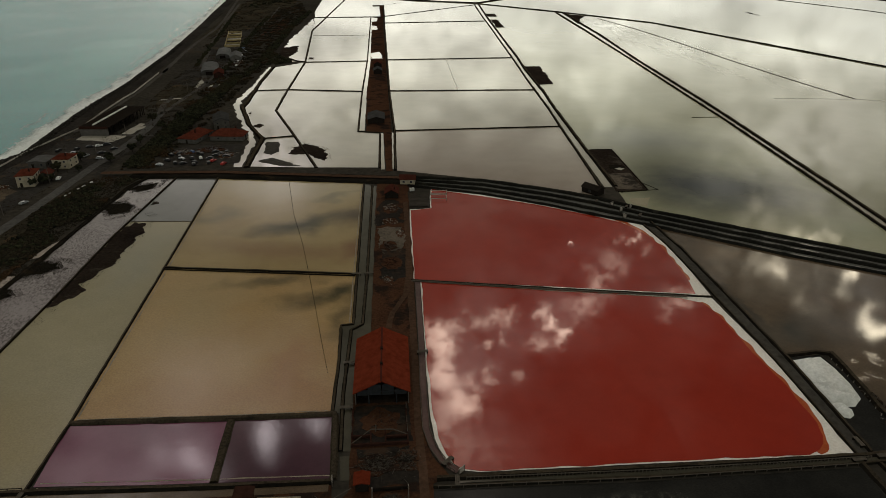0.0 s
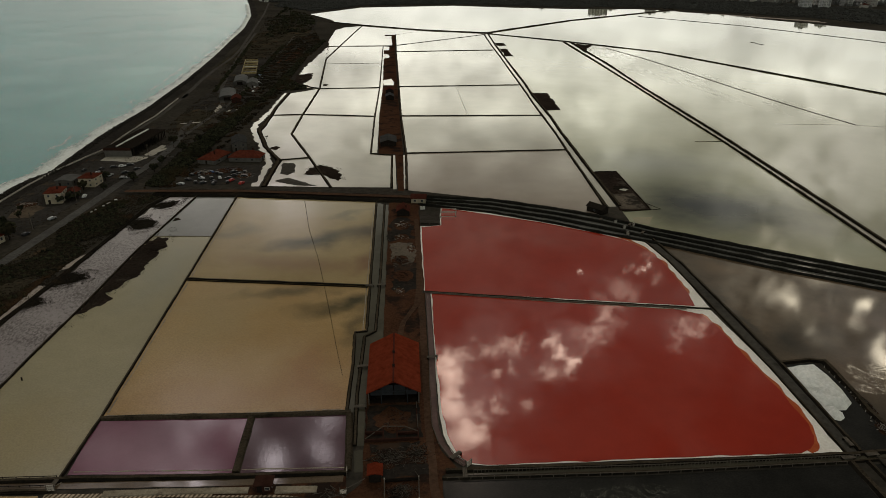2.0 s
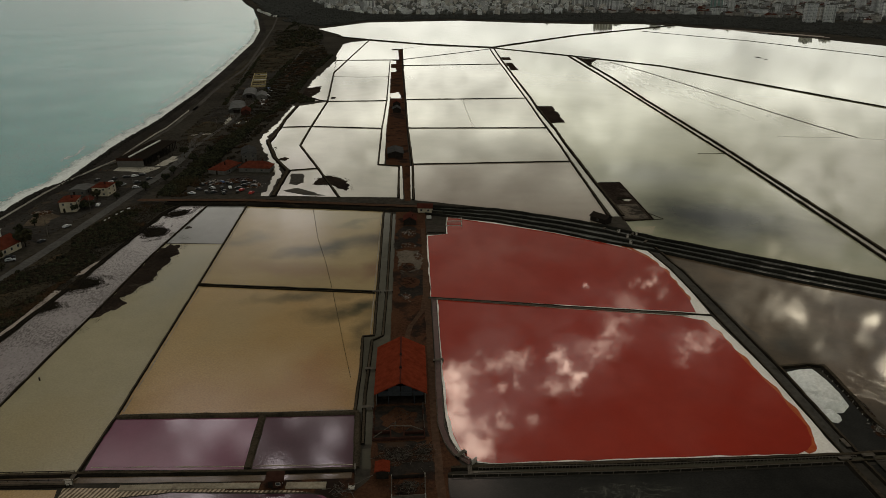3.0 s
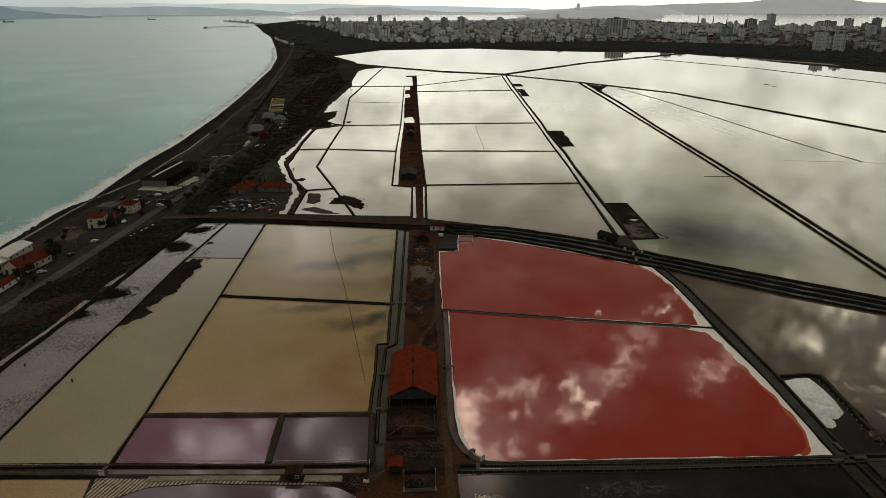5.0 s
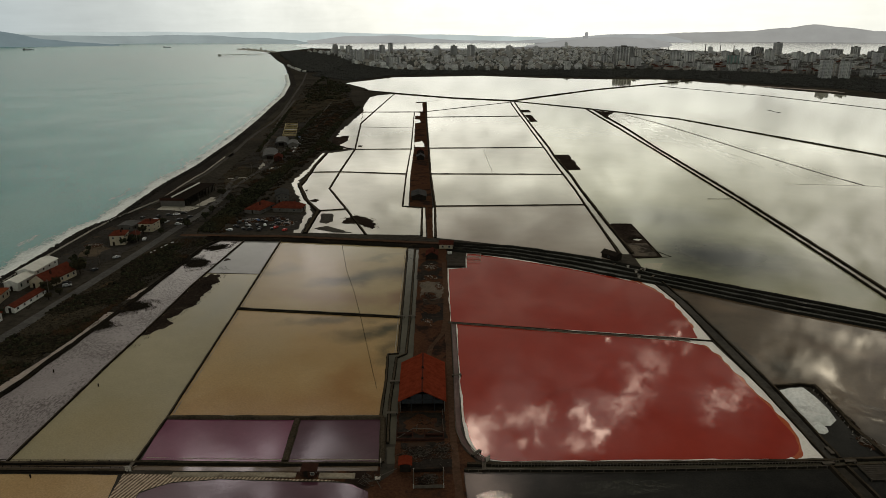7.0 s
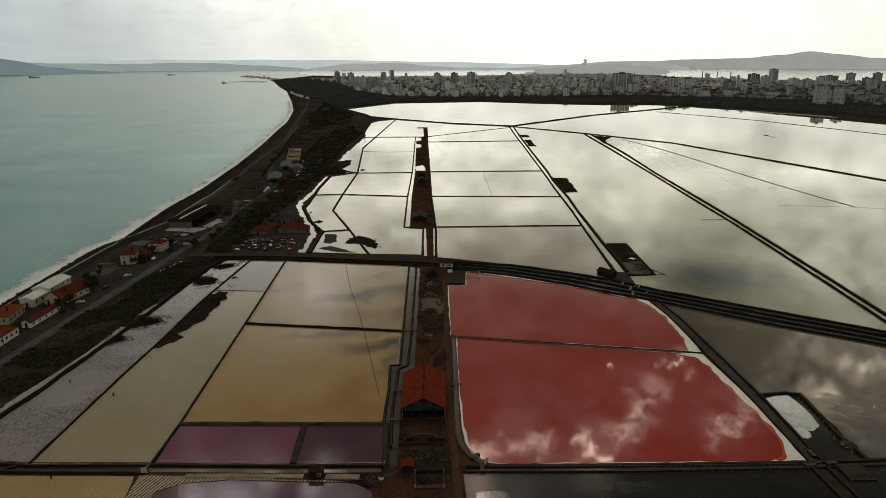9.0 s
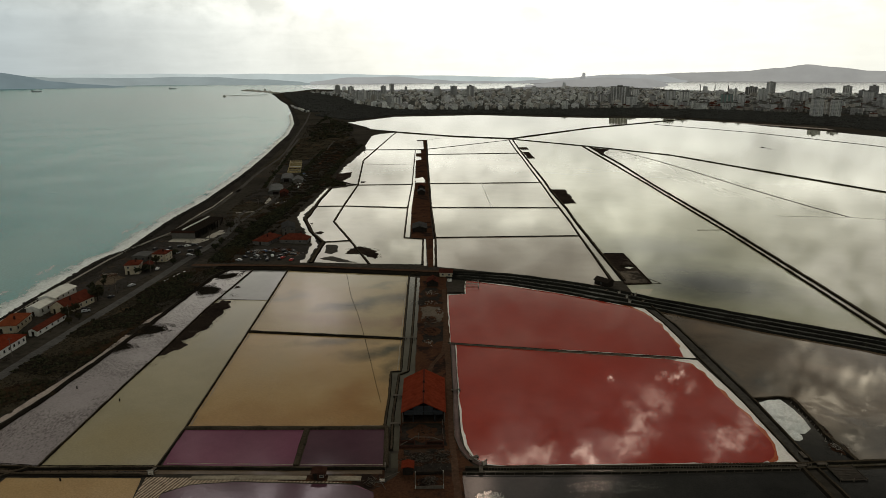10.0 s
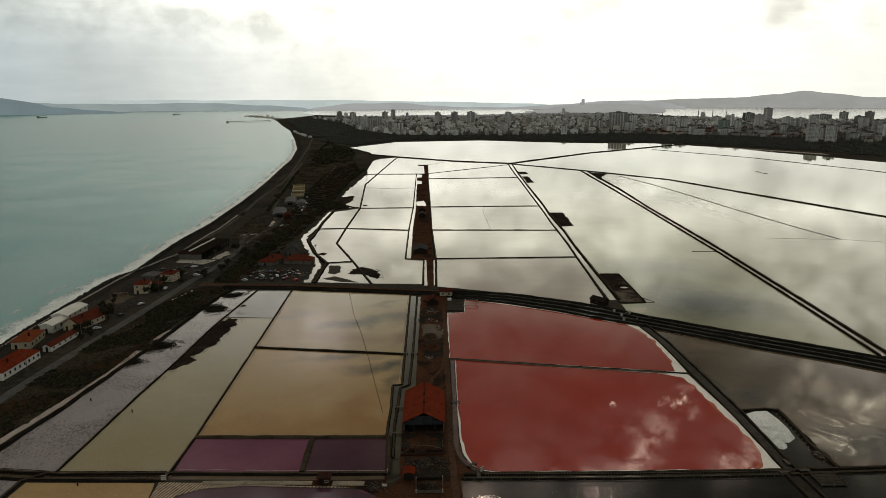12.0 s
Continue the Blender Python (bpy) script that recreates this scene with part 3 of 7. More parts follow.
def part(name, bm, mat, parent, label=""):
    """Links a bmesh as one mesh object under a thing or a part."""
    ob = new(name, mesh_of(name, bm, mat))
    ob.parent = parent
    return tagged(ob, label) if label else ob


def thing(name, label, category, at=(0, 0, 0), turn=0.0, group="", kind=""):
    ob = new(name)
    ob.empty_display_size = 0.5
    ob.matrix_basis = pose(*at, 0, 0, turn)
    return tagged(ob, label, category, group, kind)


def setting(name, bm, mat, label, category="", kind="structure", group=""):
    return tagged(new(name, mesh_of(name, bm, mat)), label, category, group, kind)


def box(bm, x0, y0, z0, x1, y1, z1):
    v = [bm.verts.new((x, y, z)) for z in (z0, z1) for x, y in ((x0, y0), (x1, y0), (x1, y1), (x0, y1))]
    for f in ((3, 2, 1, 0), (4, 5, 6, 7), (0, 1, 5, 4), (1, 2, 6, 5), (2, 3, 7, 6), (3, 0, 4, 7)):
        bm.faces.new([v[i] for i in f])
    return v


def boxed(*a):
    bm = bmesh.new()
    box(bm, *a)
    return bm


def beam(bm, a, b, w=0.12):
    """A square bar from a to b."""
    a, b = Vector(a), Vector(b)
    d = (b - a).normalized()
    s = d.cross(Vector((0, 0, 1)) if abs(d.z) < 0.95 else Vector((1, 0, 0))).normalized() * w / 2
    u = d.cross(s).normalized() * w / 2
    v = [bm.verts.new(p + q) for p in (a, b) for q in (-s - u, s - u, s + u, -s + u)]
    for f in ((3, 2, 1, 0), (4, 5, 6, 7), (0, 1, 5, 4), (1, 2, 6, 5), (2, 3, 7, 6), (3, 0, 4, 7)):
        bm.faces.new([v[i] for i in f])


def inside(p, poly):
    x, y = p
    hit = False
    for (x0, y0), (x1, y1) in zip(poly, poly[1:] + poly[:1]):
        if (y0 > y) != (y1 > y) and x < (x1 - x0) * (y - y0) / (y1 - y0) + x0:
            hit = not hit
    return hit


def resample(pts, step, closed=False):
    pts = [Vector((*p[:2], 0)) for p in pts]
    pairs = list(zip(pts, pts[1:] + pts[:1])) if closed else list(zip(pts, pts[1:]))
    out = []
    for a, b in pairs:
        k = max(1, int((b - a).length / step))
        out += [a.lerp(b, i / k) for i in range(k)]
    if not closed:
        out.append(pts[-1])
    return out


def ragged(pts, step, amp, freq=0.15, closed=True):
    """Outline with natural unevenness."""
    out = []
    for p in resample(pts, step, closed):
        out.append(p + Vector((noise.noise(p * freq + Vector((7, 3, 1))), noise.noise(p * freq + Vector((2, 9, 4))), 0)) * amp
                   + Vector((noise.noise(p * freq * 4), noise.noise(p * freq * 4 + Vector((5, 5, 5))), 0)) * amp * 0.4)
    return out


def sheet(pts, z, step=0, amp=0.0, freq=0.15):
    """Flat surface inside an outline."""
    bm = bmesh.new()
    ring = ragged(pts, step, amp, freq) if step else [Vector((*p, 0)) for p in pts]
    f = bm.faces.new([bm.verts.new((p.x, p.y, z)) for p in ring])
    f.normal_update()
    if f.normal.z < 0:
        f.normal_flip()
    bmesh.ops.triangulate(bm, faces=[f])
    return bm


def bank(pts, width, height, z=0.0, step=3.0, wobble=0.12, top=0.5, crest=False):
    """Earth bank of trapezoid section along a line."""
    bm = bmesh.new()
    line = resample(pts, step)
    rows = []
    for i, p in enumerate(line):
        d = (line[min(i + 1, len(line) - 1)] - line[max(i - 1, 0)]).normalized()
        s = Vector((d.y, -d.x, 0))
        k = [1 + wobble * 2 * noise.noise(p * 0.35 + Vector((j * 9, 0, 0))) for j in range(4)]
        h = height * (1 + wobble * 2 * noise.noise(p * 0.2 + Vector((0, 0, 8))))
        rows.append([bm.verts.new((*(p - s * width / 2 * k[0]).xy, z)), bm.verts.new((*(p - s * width / 2 * top * k[1]).xy, z + h)),
                     bm.verts.new((*(p + s * width / 2 * top * k[2]).xy, z + h)), bm.verts.new((*(p + s * width / 2 * k[3]).xy, z))])
    for a, b in zip(rows, rows[1:]):
        for j in range(3):
            bm.faces.new((a[j], a[j + 1], b[j + 1], b[j])).material_index = 1 if j == 1 and crest else 0
    bm.faces.new(rows[0][::-1])
    bm.faces.new(rows[-1])
    bmesh.ops.recalc_face_normals(bm, faces=bm.faces)
    return bm


def ribbon(pts, width, z, step=4.0, amp=0.0):
    """Flat strip along a line."""
    bm = bmesh.new()
    line = resample(pts, step)
    rows = []
    for i, p in enumerate(line):
        d = (line[min(i + 1, len(line) - 1)] - line[max(i - 1, 0)]).normalized()
        s = Vector((d.y, -d.x, 0)) * width / 2
        a = 1 + amp * noise.noise(p * 0.2)
        b = 1 + amp * noise.noise(p * 0.2 + Vector((9, 9, 0)))
        rows.append((bm.verts.new((*(p - s * a).xy, z)), bm.verts.new((*(p + s * b).xy, z))))
    for a, b in zip(rows, rows[1:]):
        bm.faces.new((a[0], a[1], b[1], b[0]))
    bmesh.ops.recalc_face_normals(bm, faces=bm.faces)
    for f in bm.faces:
        if f.normal.z < 0:
            f.normal_flip()
    return bm


def pan(pts, mat, label, step=2.5, amp=0.3, z=0.08, group="salt pans", name="salt_pan"):
    return setting(name, sheet(pts, z, step, amp), M[mat], label, "salt pan", "structure", group)


def dyke(pts, width=1.6, height=0.6, label="low dark earth dyke between salt pans", step=3.0, mat="dyke", top=0.5):
    ob = setting("dyke", bank(pts, width, height, 0.0, min(step, 2.0) if width < 2 and len(pts) < 30 and min(p[1] for p in pts) < 200 else step, 0.17, top, mat == "dyke"), M[mat], label, "dyke", "structure", "dykes")
    ob.data.materials.append(M["crest"])
    return ob


# ---- ground, sea, pans ----
COAST = [(-177, 20), (-172, 160), (-171, 225), (-171, 258), (-169, 290), (-168, 322), (-165.4, 337.5), (-161, 346), (-159.6, 354), (-160, 381), (-160, 405), (-159.6, 429), (-157.8, 461), (-154.2, 500), (-153.8, 533), (-152.8, 626), (-153.8, 670), (-156.4, 770),
         (-161.6, 890), (-168.4, 1071), (-188.5, 1288), (-232, 1571), (-300, 1974), (-362, 2243), (-454, 2695), (-498, 2867)]
setting("ground", sheet([(-4900, -900), (4900, -900), (4900, 4890), (-4900, 4890)], 0.0), M["ground"], "dark brown coastal soil reaching to the horizon", "ground")
setting("sea", sheet(resample([(x + 1, y) for x, y in COAST], 8) + [Vector((*p, 0)) for p in
        [(-430, 3150), (-381, 3439), (-149, 3225), (174, 3337), (511, 3365), (768, 3731), (880, 4300), (880, 4885), (-4895, 4885), (-4895, 20)]], 0.08),
        M["sea"], "pale teal sea with small waves", "sea")


def surf_band(line, wide, z):
    """Strip of breaking water on the seaward side of the coast, with its width as u."""
    bm = bmesh.new()
    uv = bm.loops.layers.uv.new()
    cols = 8
    rows = [[bm.verts.new((p.x + 1.4 - wide * (1 - k / cols), p.y, z + 0.05 * (k / cols) ** 2)) for k in range(cols + 1)] for p in resample(line, 3.0)]
    for a, b in zip(rows, rows[1:]):
        for k in range(cols):
            f = bm.faces.new((a[k], a[k + 1], b[k + 1], b[k]))
            for loop, j in zip(f.loops, (k, k + 1, k + 1, k)):
                loop[uv].uv = (j / cols, 0.0)
    return bm


setting("surf", surf_band(COAST[:22], 27.0, 0.10), M["surf"], "broken white surf and lace of foam along the beach", "surf")
setting("beach", ribbon([(x + 6.4, y) for x, y in COAST], 11.0, 0.17, 4.0, 0.25), M["sand"], "strip of dark wet sand along the sea", "beach")

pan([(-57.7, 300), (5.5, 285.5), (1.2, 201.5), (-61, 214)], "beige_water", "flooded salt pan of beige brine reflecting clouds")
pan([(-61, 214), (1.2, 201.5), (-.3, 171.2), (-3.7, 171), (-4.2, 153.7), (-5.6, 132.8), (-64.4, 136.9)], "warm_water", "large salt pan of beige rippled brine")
pan([(5.5, 285.5), (1.2, 201.5), (-.3, 171.2), (-3.7, 171), (-4.2, 153.7), (-5.6, 132.8), (-3.4, 132.8), (-3.1, 139.4), (-.9, 168.2), (2.3, 170.8), (4.5, 201.9), (9, 281.9)],
    "canal_water", "narrow canal of grey brine", name="canal", group="canals", amp=0.1)
pan([(9, 281.9), (4.5, 201.9), (2.3, 170.8), (-.9, 168.2), (-3.1, 139.4), (-3.6, 119.9), (-1.5, 119.6), (-.1, 153), (.9, 160.9), (4.4, 166.1), (7, 212), (11.1, 281.6)],
    "canal_water", "narrow canal of grey brine beside the causeway", name="canal", group="canals", amp=0.1)
pan([(-3.7, 118.3), (-1.5, 118.3), (-1.6, 111.2), (-3.7, 111.2)], "canal_water", "small rectangular basin of grey water", amp=0.1, step=1)
pan([(-76.4, 302.9), (-58, 300), (-61.2, 214), (-64.4, 136.5), (-66.2, 116), (-98, 118.8), (-93, 169), (-89.4, 198.8), (-85.4, 241.7)], "olive_water", "long salt pan of olive-grey rippled water")
pan([(-88, 305), (-76.4, 302.9), (-85.4, 241.7), (-89.4, 198.8), (-93, 169), (-98, 118.8), (-122, 121.5), (-118.4, 142), (-114, 160), (-111.6, 176), (-108.6, 192), (-106, 206), (-103.4, 222), (-101, 239), (-97.6, 262), (-93, 290)],
    "grey_water", "shallow pan of grey water along the scrub", amp=0.9)
SPLIT = [(-83.2, 255.2), (-60, 252.4), (-58.2, 300), (-76.6, 302.6)]
pan(SPLIT, "slate_water", "upper part of a long pan of slate-grey water", z=0.085)
dyke([(-83.4, 255.2), (-71, 253.8), (-59.8, 252.4)], 0.3, 0.3, "thin board sill across a long pan", 3, "grey_wood")
pan([(-64.9, 136), (-28.6, 133), (-29.2, 113.9), (-65, 117.4)], "purple_water", "small salt pan of purple brine", amp=0.15)
pan([(-28.2, 133), (-4.8, 131.6), (-5.2, 112.2), (-28.9, 113.9)], "plum_water", "small salt pan of dark plum brine", amp=0.15)

setting("salt_crust", sheet([(22.4, 254.2), (18.8, 195.3), (107.6, 173.3), (108.6, 188.2), (109, 199.2), (109.4, 216.6), (108.4, 227.4), (103, 235), (93.5, 243), (74, 255.6), (53, 267.8), (34, 277), (31.8, 266), (31, 254.6), (27, 253.8)], 0.04, 2, 0.1),
        M["salt"], "white crust of dried salt round a red pan", "salt crust")
setting("salt_crust", sheet([(20.6, 194.4), (19.1, 173), (18.1, 156), (17.5, 141), (16.8, 128.4), (16.9, 121.4), (18, 115.6), (19.4, 111.6), (25, 110.2), (43, 109), (55.7, 108.3), (73.4, 107.2), (86, 106.2), (105.6, 105.2), (105.8, 111.2), (106.9, 118.9), (107.7, 131.5), (107.7, 145.8), (107.4, 161.9), (107.2, 173)], 0.04, 2, 0.15),
        M["salt"], "white crust of dried salt round a red pan", "salt crust")
pan([(22.9, 253), (19.3, 195.6), (103.4, 175.5), (105.3, 184), (106.3, 196.5), (106.9, 209.7), (105.6, 219.5), (101.0, 230.6), (92.2, 238.6), (73.0, 252.7), (52.4, 264.9), (33.8, 275.0), (32.4, 266), (31.4, 254.4), (27, 253.6)],
    "red_water", "salt pan of deep red brine mirroring clouds", step=2, amp=0.15)
pan([(21.4, 193.6), (19.8, 173.2), (18.7, 156), (18.1, 141), (17.5, 128.4), (17.6, 121.7), (18.9, 116.2), (20.6, 112), (25.3, 110.4), (43, 109.4), (55.7, 108.7), (73.4, 107.6), (86, 106.7), (95.9, 106.1), (99, 107.2), (101, 109), (102.5, 111.2), (103.7, 115.2), (104.3, 121.2), (104.7, 126.6), (104.9, 131.8), (104.4, 138.4), (104.4, 148.1), (104, 153.3), (104.4, 162.2), (102.8, 170.5), (96, 174.6)],
    "red_water", "large salt pan of deep red brine mirroring clouds", step=2, amp=0.55)

RED_A = [(105.3, 184), (106.3, 196.5), (106.9, 209.7), (105.6, 219.5), (101.6, 231.8), (98, 236.6)]
RED_B = [(98, 106.6), (99.5, 107.4), (101, 109), (102.5, 111.2), (103.7, 115.2), (104.3, 121.2), (104.7, 126.6), (104.9, 131.8), (104.4, 138.4), (104.4, 148.1), (104, 153.3), (104.4, 162.2), (102.8, 170.5)]
for line in (RED_A, RED_B):
    setting("brine_fringe", ribbon(line, 1.5, 0.06, 0.8, 1.6), M["fringe"], "orange rim of shallow brine on the salt crust", "brine rim")

# far pans, east and west of the causeway
EAST_L = [(168, 955), (165, 928), (155.6, 824.5), (148.7, 740), (141.7, 663), (133.5, 568), (130, 530), (125.7, 485.5), (122.8, 450), (118.7, 400), (114.5, 360), (110.5, 317), (105.5, 268)]
EAST_R = [(172.5, 945), (170.8, 927), (160.9, 829), (153.7, 749), (148, 686), (137.9, 568.6), (133, 524), (130.1, 485), (127.4, 446), (122.4, 399.5), (119, 359), (116, 325), (112, 268)]
pan([(20.2, 301), (23.9, 365)] + EAST_L[10:] + [(100.5, 258.5), (84, 269.5), (58, 284), (37.2, 293.6)], "rose_water", "flooded salt pan of rose-grey still water", 4)
pan([(23.9, 365), (26.5, 460)] + EAST_L[8:11], "pale_water", "flooded salt pan of pale still water", 4)
pan([(26.5, 460), (31.2, 571)] + EAST_L[5:9], "pale_water", "flooded salt pan of pale still water", 4)
pan([(31.2, 571), (40.1, 788), (153, 790)] + EAST_L[3:6], "pale_water", "flooded salt pan of pale still water", 4)
pan([(40.1, 788), (42.9, 844), (167.4, 948)] + EAST_L[1:3] + [(153, 790)], "pale_water", "flooded salt pan of pale still water", 4)
pan([(42.9, 844), (47.5, 957), (91, 1009), (173, 962), (167.4, 948)], "pale_water", "flooded salt pan of pale still water", 4)
pan([(-37, 844), (27, 839), (38.2, 841), (41.6, 944), (33.4, 945), (33.4, 960), (47.5, 960), (91, 1009), (8, 1086), (-22, 1062), (-34, 1030), (-38.7, 893.6)], "pale_water", "flooded salt pan of pale still water", 5, 1.5)
pan([(-33.9, 569), (15.2, 568), (27, 839), (-37, 844), (-35.5, 740)], "pale_water", "flooded salt pan of pale still water", 4)
pan([(-33.9, 569), (-35.5, 740), (-37, 844), (-41, 805), (-54, 681), (-56, 600), (-45, 575)], "pale_water", "shallow ragged pan of pale water", 4, 2.5)
pan([(-40.4, 472.5), (8.1, 460.8), (15.2, 568), (-33.9, 569)], "pale_water", "flooded salt pan of pale still water", 4)
pan([(-60, 472), (-40.4, 472.5), (-33.9, 569), (-56.8, 551), (-61.7, 506.7)], "pale_water", "flooded salt pan of pale still water", 4)
pan([(-40.4, 472.5), (8.1, 460.8), (4.4, 366), (16, 361.5), (12.7, 306), (-16, 309.8), (-43.3, 417.5)], "pale_water", "flooded salt pan of pale still water", 4)
pan([(-60, 472), (-40.4, 472.5), (-43.3, 417.5), (-28.8, 362), (-43.3, 359.4), (-52, 380), (-63, 427)], "pale_water", "flooded salt pan of pale still water", 4)
pan([(-43.3, 359.4), (-28.8, 362), (-16, 309.8), (-46.4, 315)], "pale_water", "small salt pan with mud islands", 3)
setting("canal", ribbon([(-59, 553), (-63.6, 485), (-69, 445), (-67.5, 428), (-59, 395), (-49.5, 353.5), (-52.4, 315)], 3.6, 0.08, 3, 1.1), M["pale_water"], "crooked canal of bright water along the shore", "canal")
setting("canal", ribbon([(27.3, 835), (16.2, 566), (10, 458), (6.4, 368)], 3.2, 0.09, 4, 0.3), M["pale_water"], "narrow bright canal beside the causeway", "canal")
setting("canal", ribbon([(16.9, 362), (14.6, 303)], 1.6, 0.09, 4, 0.2), M["pale_water"], "narrow bright canal beside the causeway", "canal")
setting("canal", ribbon([(22.9, 362), (19.5, 303)], 1.4, 0.09, 4, 0.2), M["pale_water"], "narrow bright canal beside the causeway", "canal")

# lagoons
MID_L = [(250.8, 855), (238.7, 693), (227.6, 552), (219.4, 458), (214.9, 407), (211.5, 365), (199, 247), (191.5, 184)]
MID_R = [(258.6, 845), (245.3, 673.5), (232, 552), (225.2, 471), (219.6, 405), (215.6, 364.5), (203.5, 250), (196, 184)]


def between(first, second):
    """Middle line of two lines with as many points."""
    return [((a[0] + b[0]) / 2, (a[1] + b[1]) / 2) for a, b in zip(first, second)]


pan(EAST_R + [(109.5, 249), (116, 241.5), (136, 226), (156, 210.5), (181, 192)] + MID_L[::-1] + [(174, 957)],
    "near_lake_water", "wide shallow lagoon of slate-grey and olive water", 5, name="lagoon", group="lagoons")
setting("canal", ribbon(between(MID_L, MID_R), 3.4, 0.09, 6, 0.05), M["pale_water"], "straight bright canal between two dykes", "canal")
setting("canal", ribbon(between(EAST_L, EAST_R), 3.4, 0.09, 5, 0.1), M["pale_water"], "straight bright canal between two dykes", "canal")
pan(MID_R + [(330, 75), (470, 75), (470, 330), (406.7, 503.5), (374, 608), (331, 751)], "lake_water", "wide shallow lagoon of grey water", 6, name="lagoon", group="lagoons")
pan([(176, 966), (254.6, 860), (331, 751), (374, 608), (406.7, 503.5), (470, 330), (900, 330), (760, 800), (734, 921), (714, 978), (684, 1086), (642, 1203), (580, 1308), (551, 1288), (341, 1133), (208, 1001)],
    "lake_water", "wide shallow lagoon of grey water", 8, 1.0, name="lagoon", group="lagoons")
pan([(175, 969), (208, 1001), (341, 1133), (551, 1288), (575, 1310), (532, 1352), (416, 1366), (306, 1414), (192, 1482), (2, 1451), (-87, 1306), (-45, 1190), (-39, 1140), (8, 1087), (91, 1010)],
    "lake_water", "broad lagoon of pale water below the town", 8, 2.0, name="lagoon", group="lagoons")
setting("lake", sheet([(1310, 3450), (1250, 3088), (1335, 2916), (1410, 2760), (1563, 2605), (1701, 2464), (1800, 2393), (3300, 2400), (3440, 3920), (3127, 4260), (2743, 4560), (2357, 4715), (1998, 4740), (1560, 4400)], 0.08, 60, 12, 0.004),
        M["far_water"], "far lake behind the town", "lake")
setting("bay", sheet([(-380, 3460), (-149, 3260), (174, 3360), (511, 3390), (768, 3740), (875, 4300), (875, 4600), (-500, 4600), (-520, 3900)], 0.16, 60, 8, 0.004), M["far_water"], "bright bay behind the town", "bay")
# grey pan on the inland side and its neighbours
pan([(111.5, 227), (134, 208.2), (170, 179), (265, 104), (123, 104.8), (122, 119), (124.2, 140.8), (112, 141), (112.4, 175), (112.6, 207)], "dark_water", "half-dry brown salt pan with raked furrows of mud", 3)
pan([(15, 106.4), (59, 103.1), (104.2, 101.2), (102, 50), (14, 50)], "black_water", "dark grey salt pan", amp=0.2)
pan([(109.2, 100.8), (220, 99.5), (220, 50), (109, 50)], "black_water", "dark grey salt pan", amp=0.2)
pan([(-104, 114.6), (-68.6, 111.6), (-66.5, 95), (-66, 50), (-112, 50)], "warm_water", "salt pan of beige brine", amp=0.3)
pan([(-119, 117.5), (-106, 115.5), (-114, 50), (-150, 50)], "grey_water", "shallow pan of grey water", amp=0.3)
pan([(-61, 104.2), (-55.3, 107.4), (-44, 107.9), (-13.5, 104.4), (-6.2, 99.6), (-6, 50), (-62, 50)], "plum_water", "salt pan of dark mauve brine", amp=0.4)
pan([(-14.5, 104.6), (-10, 103.4), (-8.5, 101)], "purple_water", "pool of purple brine", amp=0.1, z=0.06)
setting("canal", ribbon([(109.9, 229), (111.2, 208), (110.6, 175), (109.7, 140), (107.6, 104)], 3.2, 0.09, 3, 0.08), M["canal_mud"], "silted grey canal along the crusted bank", "canal")
pan([(112.3, 254), (121.5, 254), (116.7, 245), (111.4, 248)], "olive_water", "small pale pool beside the embankment", 2, 0.4, 0.11)

# ---- dykes ----
dyke([(-58, 300.5), (-61.3, 214), (-64.5, 136.4), (-66.2, 115)], 0.85)
dyke([(-76.2, 303.5), (-85.4, 241.7), (-89.4, 198.8), (-93, 169), (-98, 118.8)], 0.8)
dyke([(-61, 214), (1.2, 201.5)], 0.75)
dyke([(-60.8, 212.7), (0.5, 200.3)], 0.35, 0.5)
dyke([(5.5, 285.5), (1.2, 201.5), (-.3, 171.2), (-3.7, 171), (-4.2, 153.7), (-5.6, 132.8)], 1.05, 0.5)
dyke([(9, 281.9), (4.5, 201.9), (2.3, 170.8), (-.9, 168.2), (-3.1, 139.4), (-3.6, 119.9)], 1.1, 0.5)
dyke([(-64.6, 136.9), (-28.4, 133.9), (-4.6, 132.4)], 1.5, 0.7, top=0.6, mat="crest")
dyke([(-28.4, 133.2), (-29.1, 114)], 2.0, 0.7, top=0.6, mat="crest")
dyke([(-4.9, 132), (-5, 111.8)], 1.7, 0.7, mat="crest")
dyke([(-126, 123), (-98, 118.2), (-66.5, 116), (-29, 112.8), (-5, 111.2)], 1.4, 0.7)
dyke([(-126, 119.2), (-100, 115.6), (-67, 112.6)], 1.2, 0.6)
dyke([(-99.5, 119), (-105.5, 115), (-113, 50)], 1.6, 0.6)
dyke([(18.2, 195.2), (62, 184), (107.6, 172.9)], 0.8, 0.5)
dyke([(18.2, 194.5), (62, 183.2), (100, 174)], 0.3, 0.5, "line of old planks along a dyke", mat="grey_wood", top=0.9)
dyke([(16, 109.3), (60, 106.6), (92, 105), (106, 104.4), (220, 102.6)], 1.5, 0.7)
dyke([(15, 107.1), (59, 104.1), (104.5, 102.2), (220, 100.6)], 0.8, 0.5)
dyke([(105.2, 102), (104, 50)], 1.8, 0.6)
dyke([(109, 101.6), (109, 50)], 1.2, 0.6)
dyke([(107.8, 228.8), (109.4, 210), (109.1, 188), (108.6, 174), (108, 140), (106, 105)], 0.7, 0.5)
dyke([(111.6, 229.4), (113, 207), (112.6, 175), (111.7, 141), (109.4, 105)], 1.1, 0.7)
dyke([(111.4, 141.2), (120.4, 141.6), (124.4, 140.2)], 1.4, 0.7)
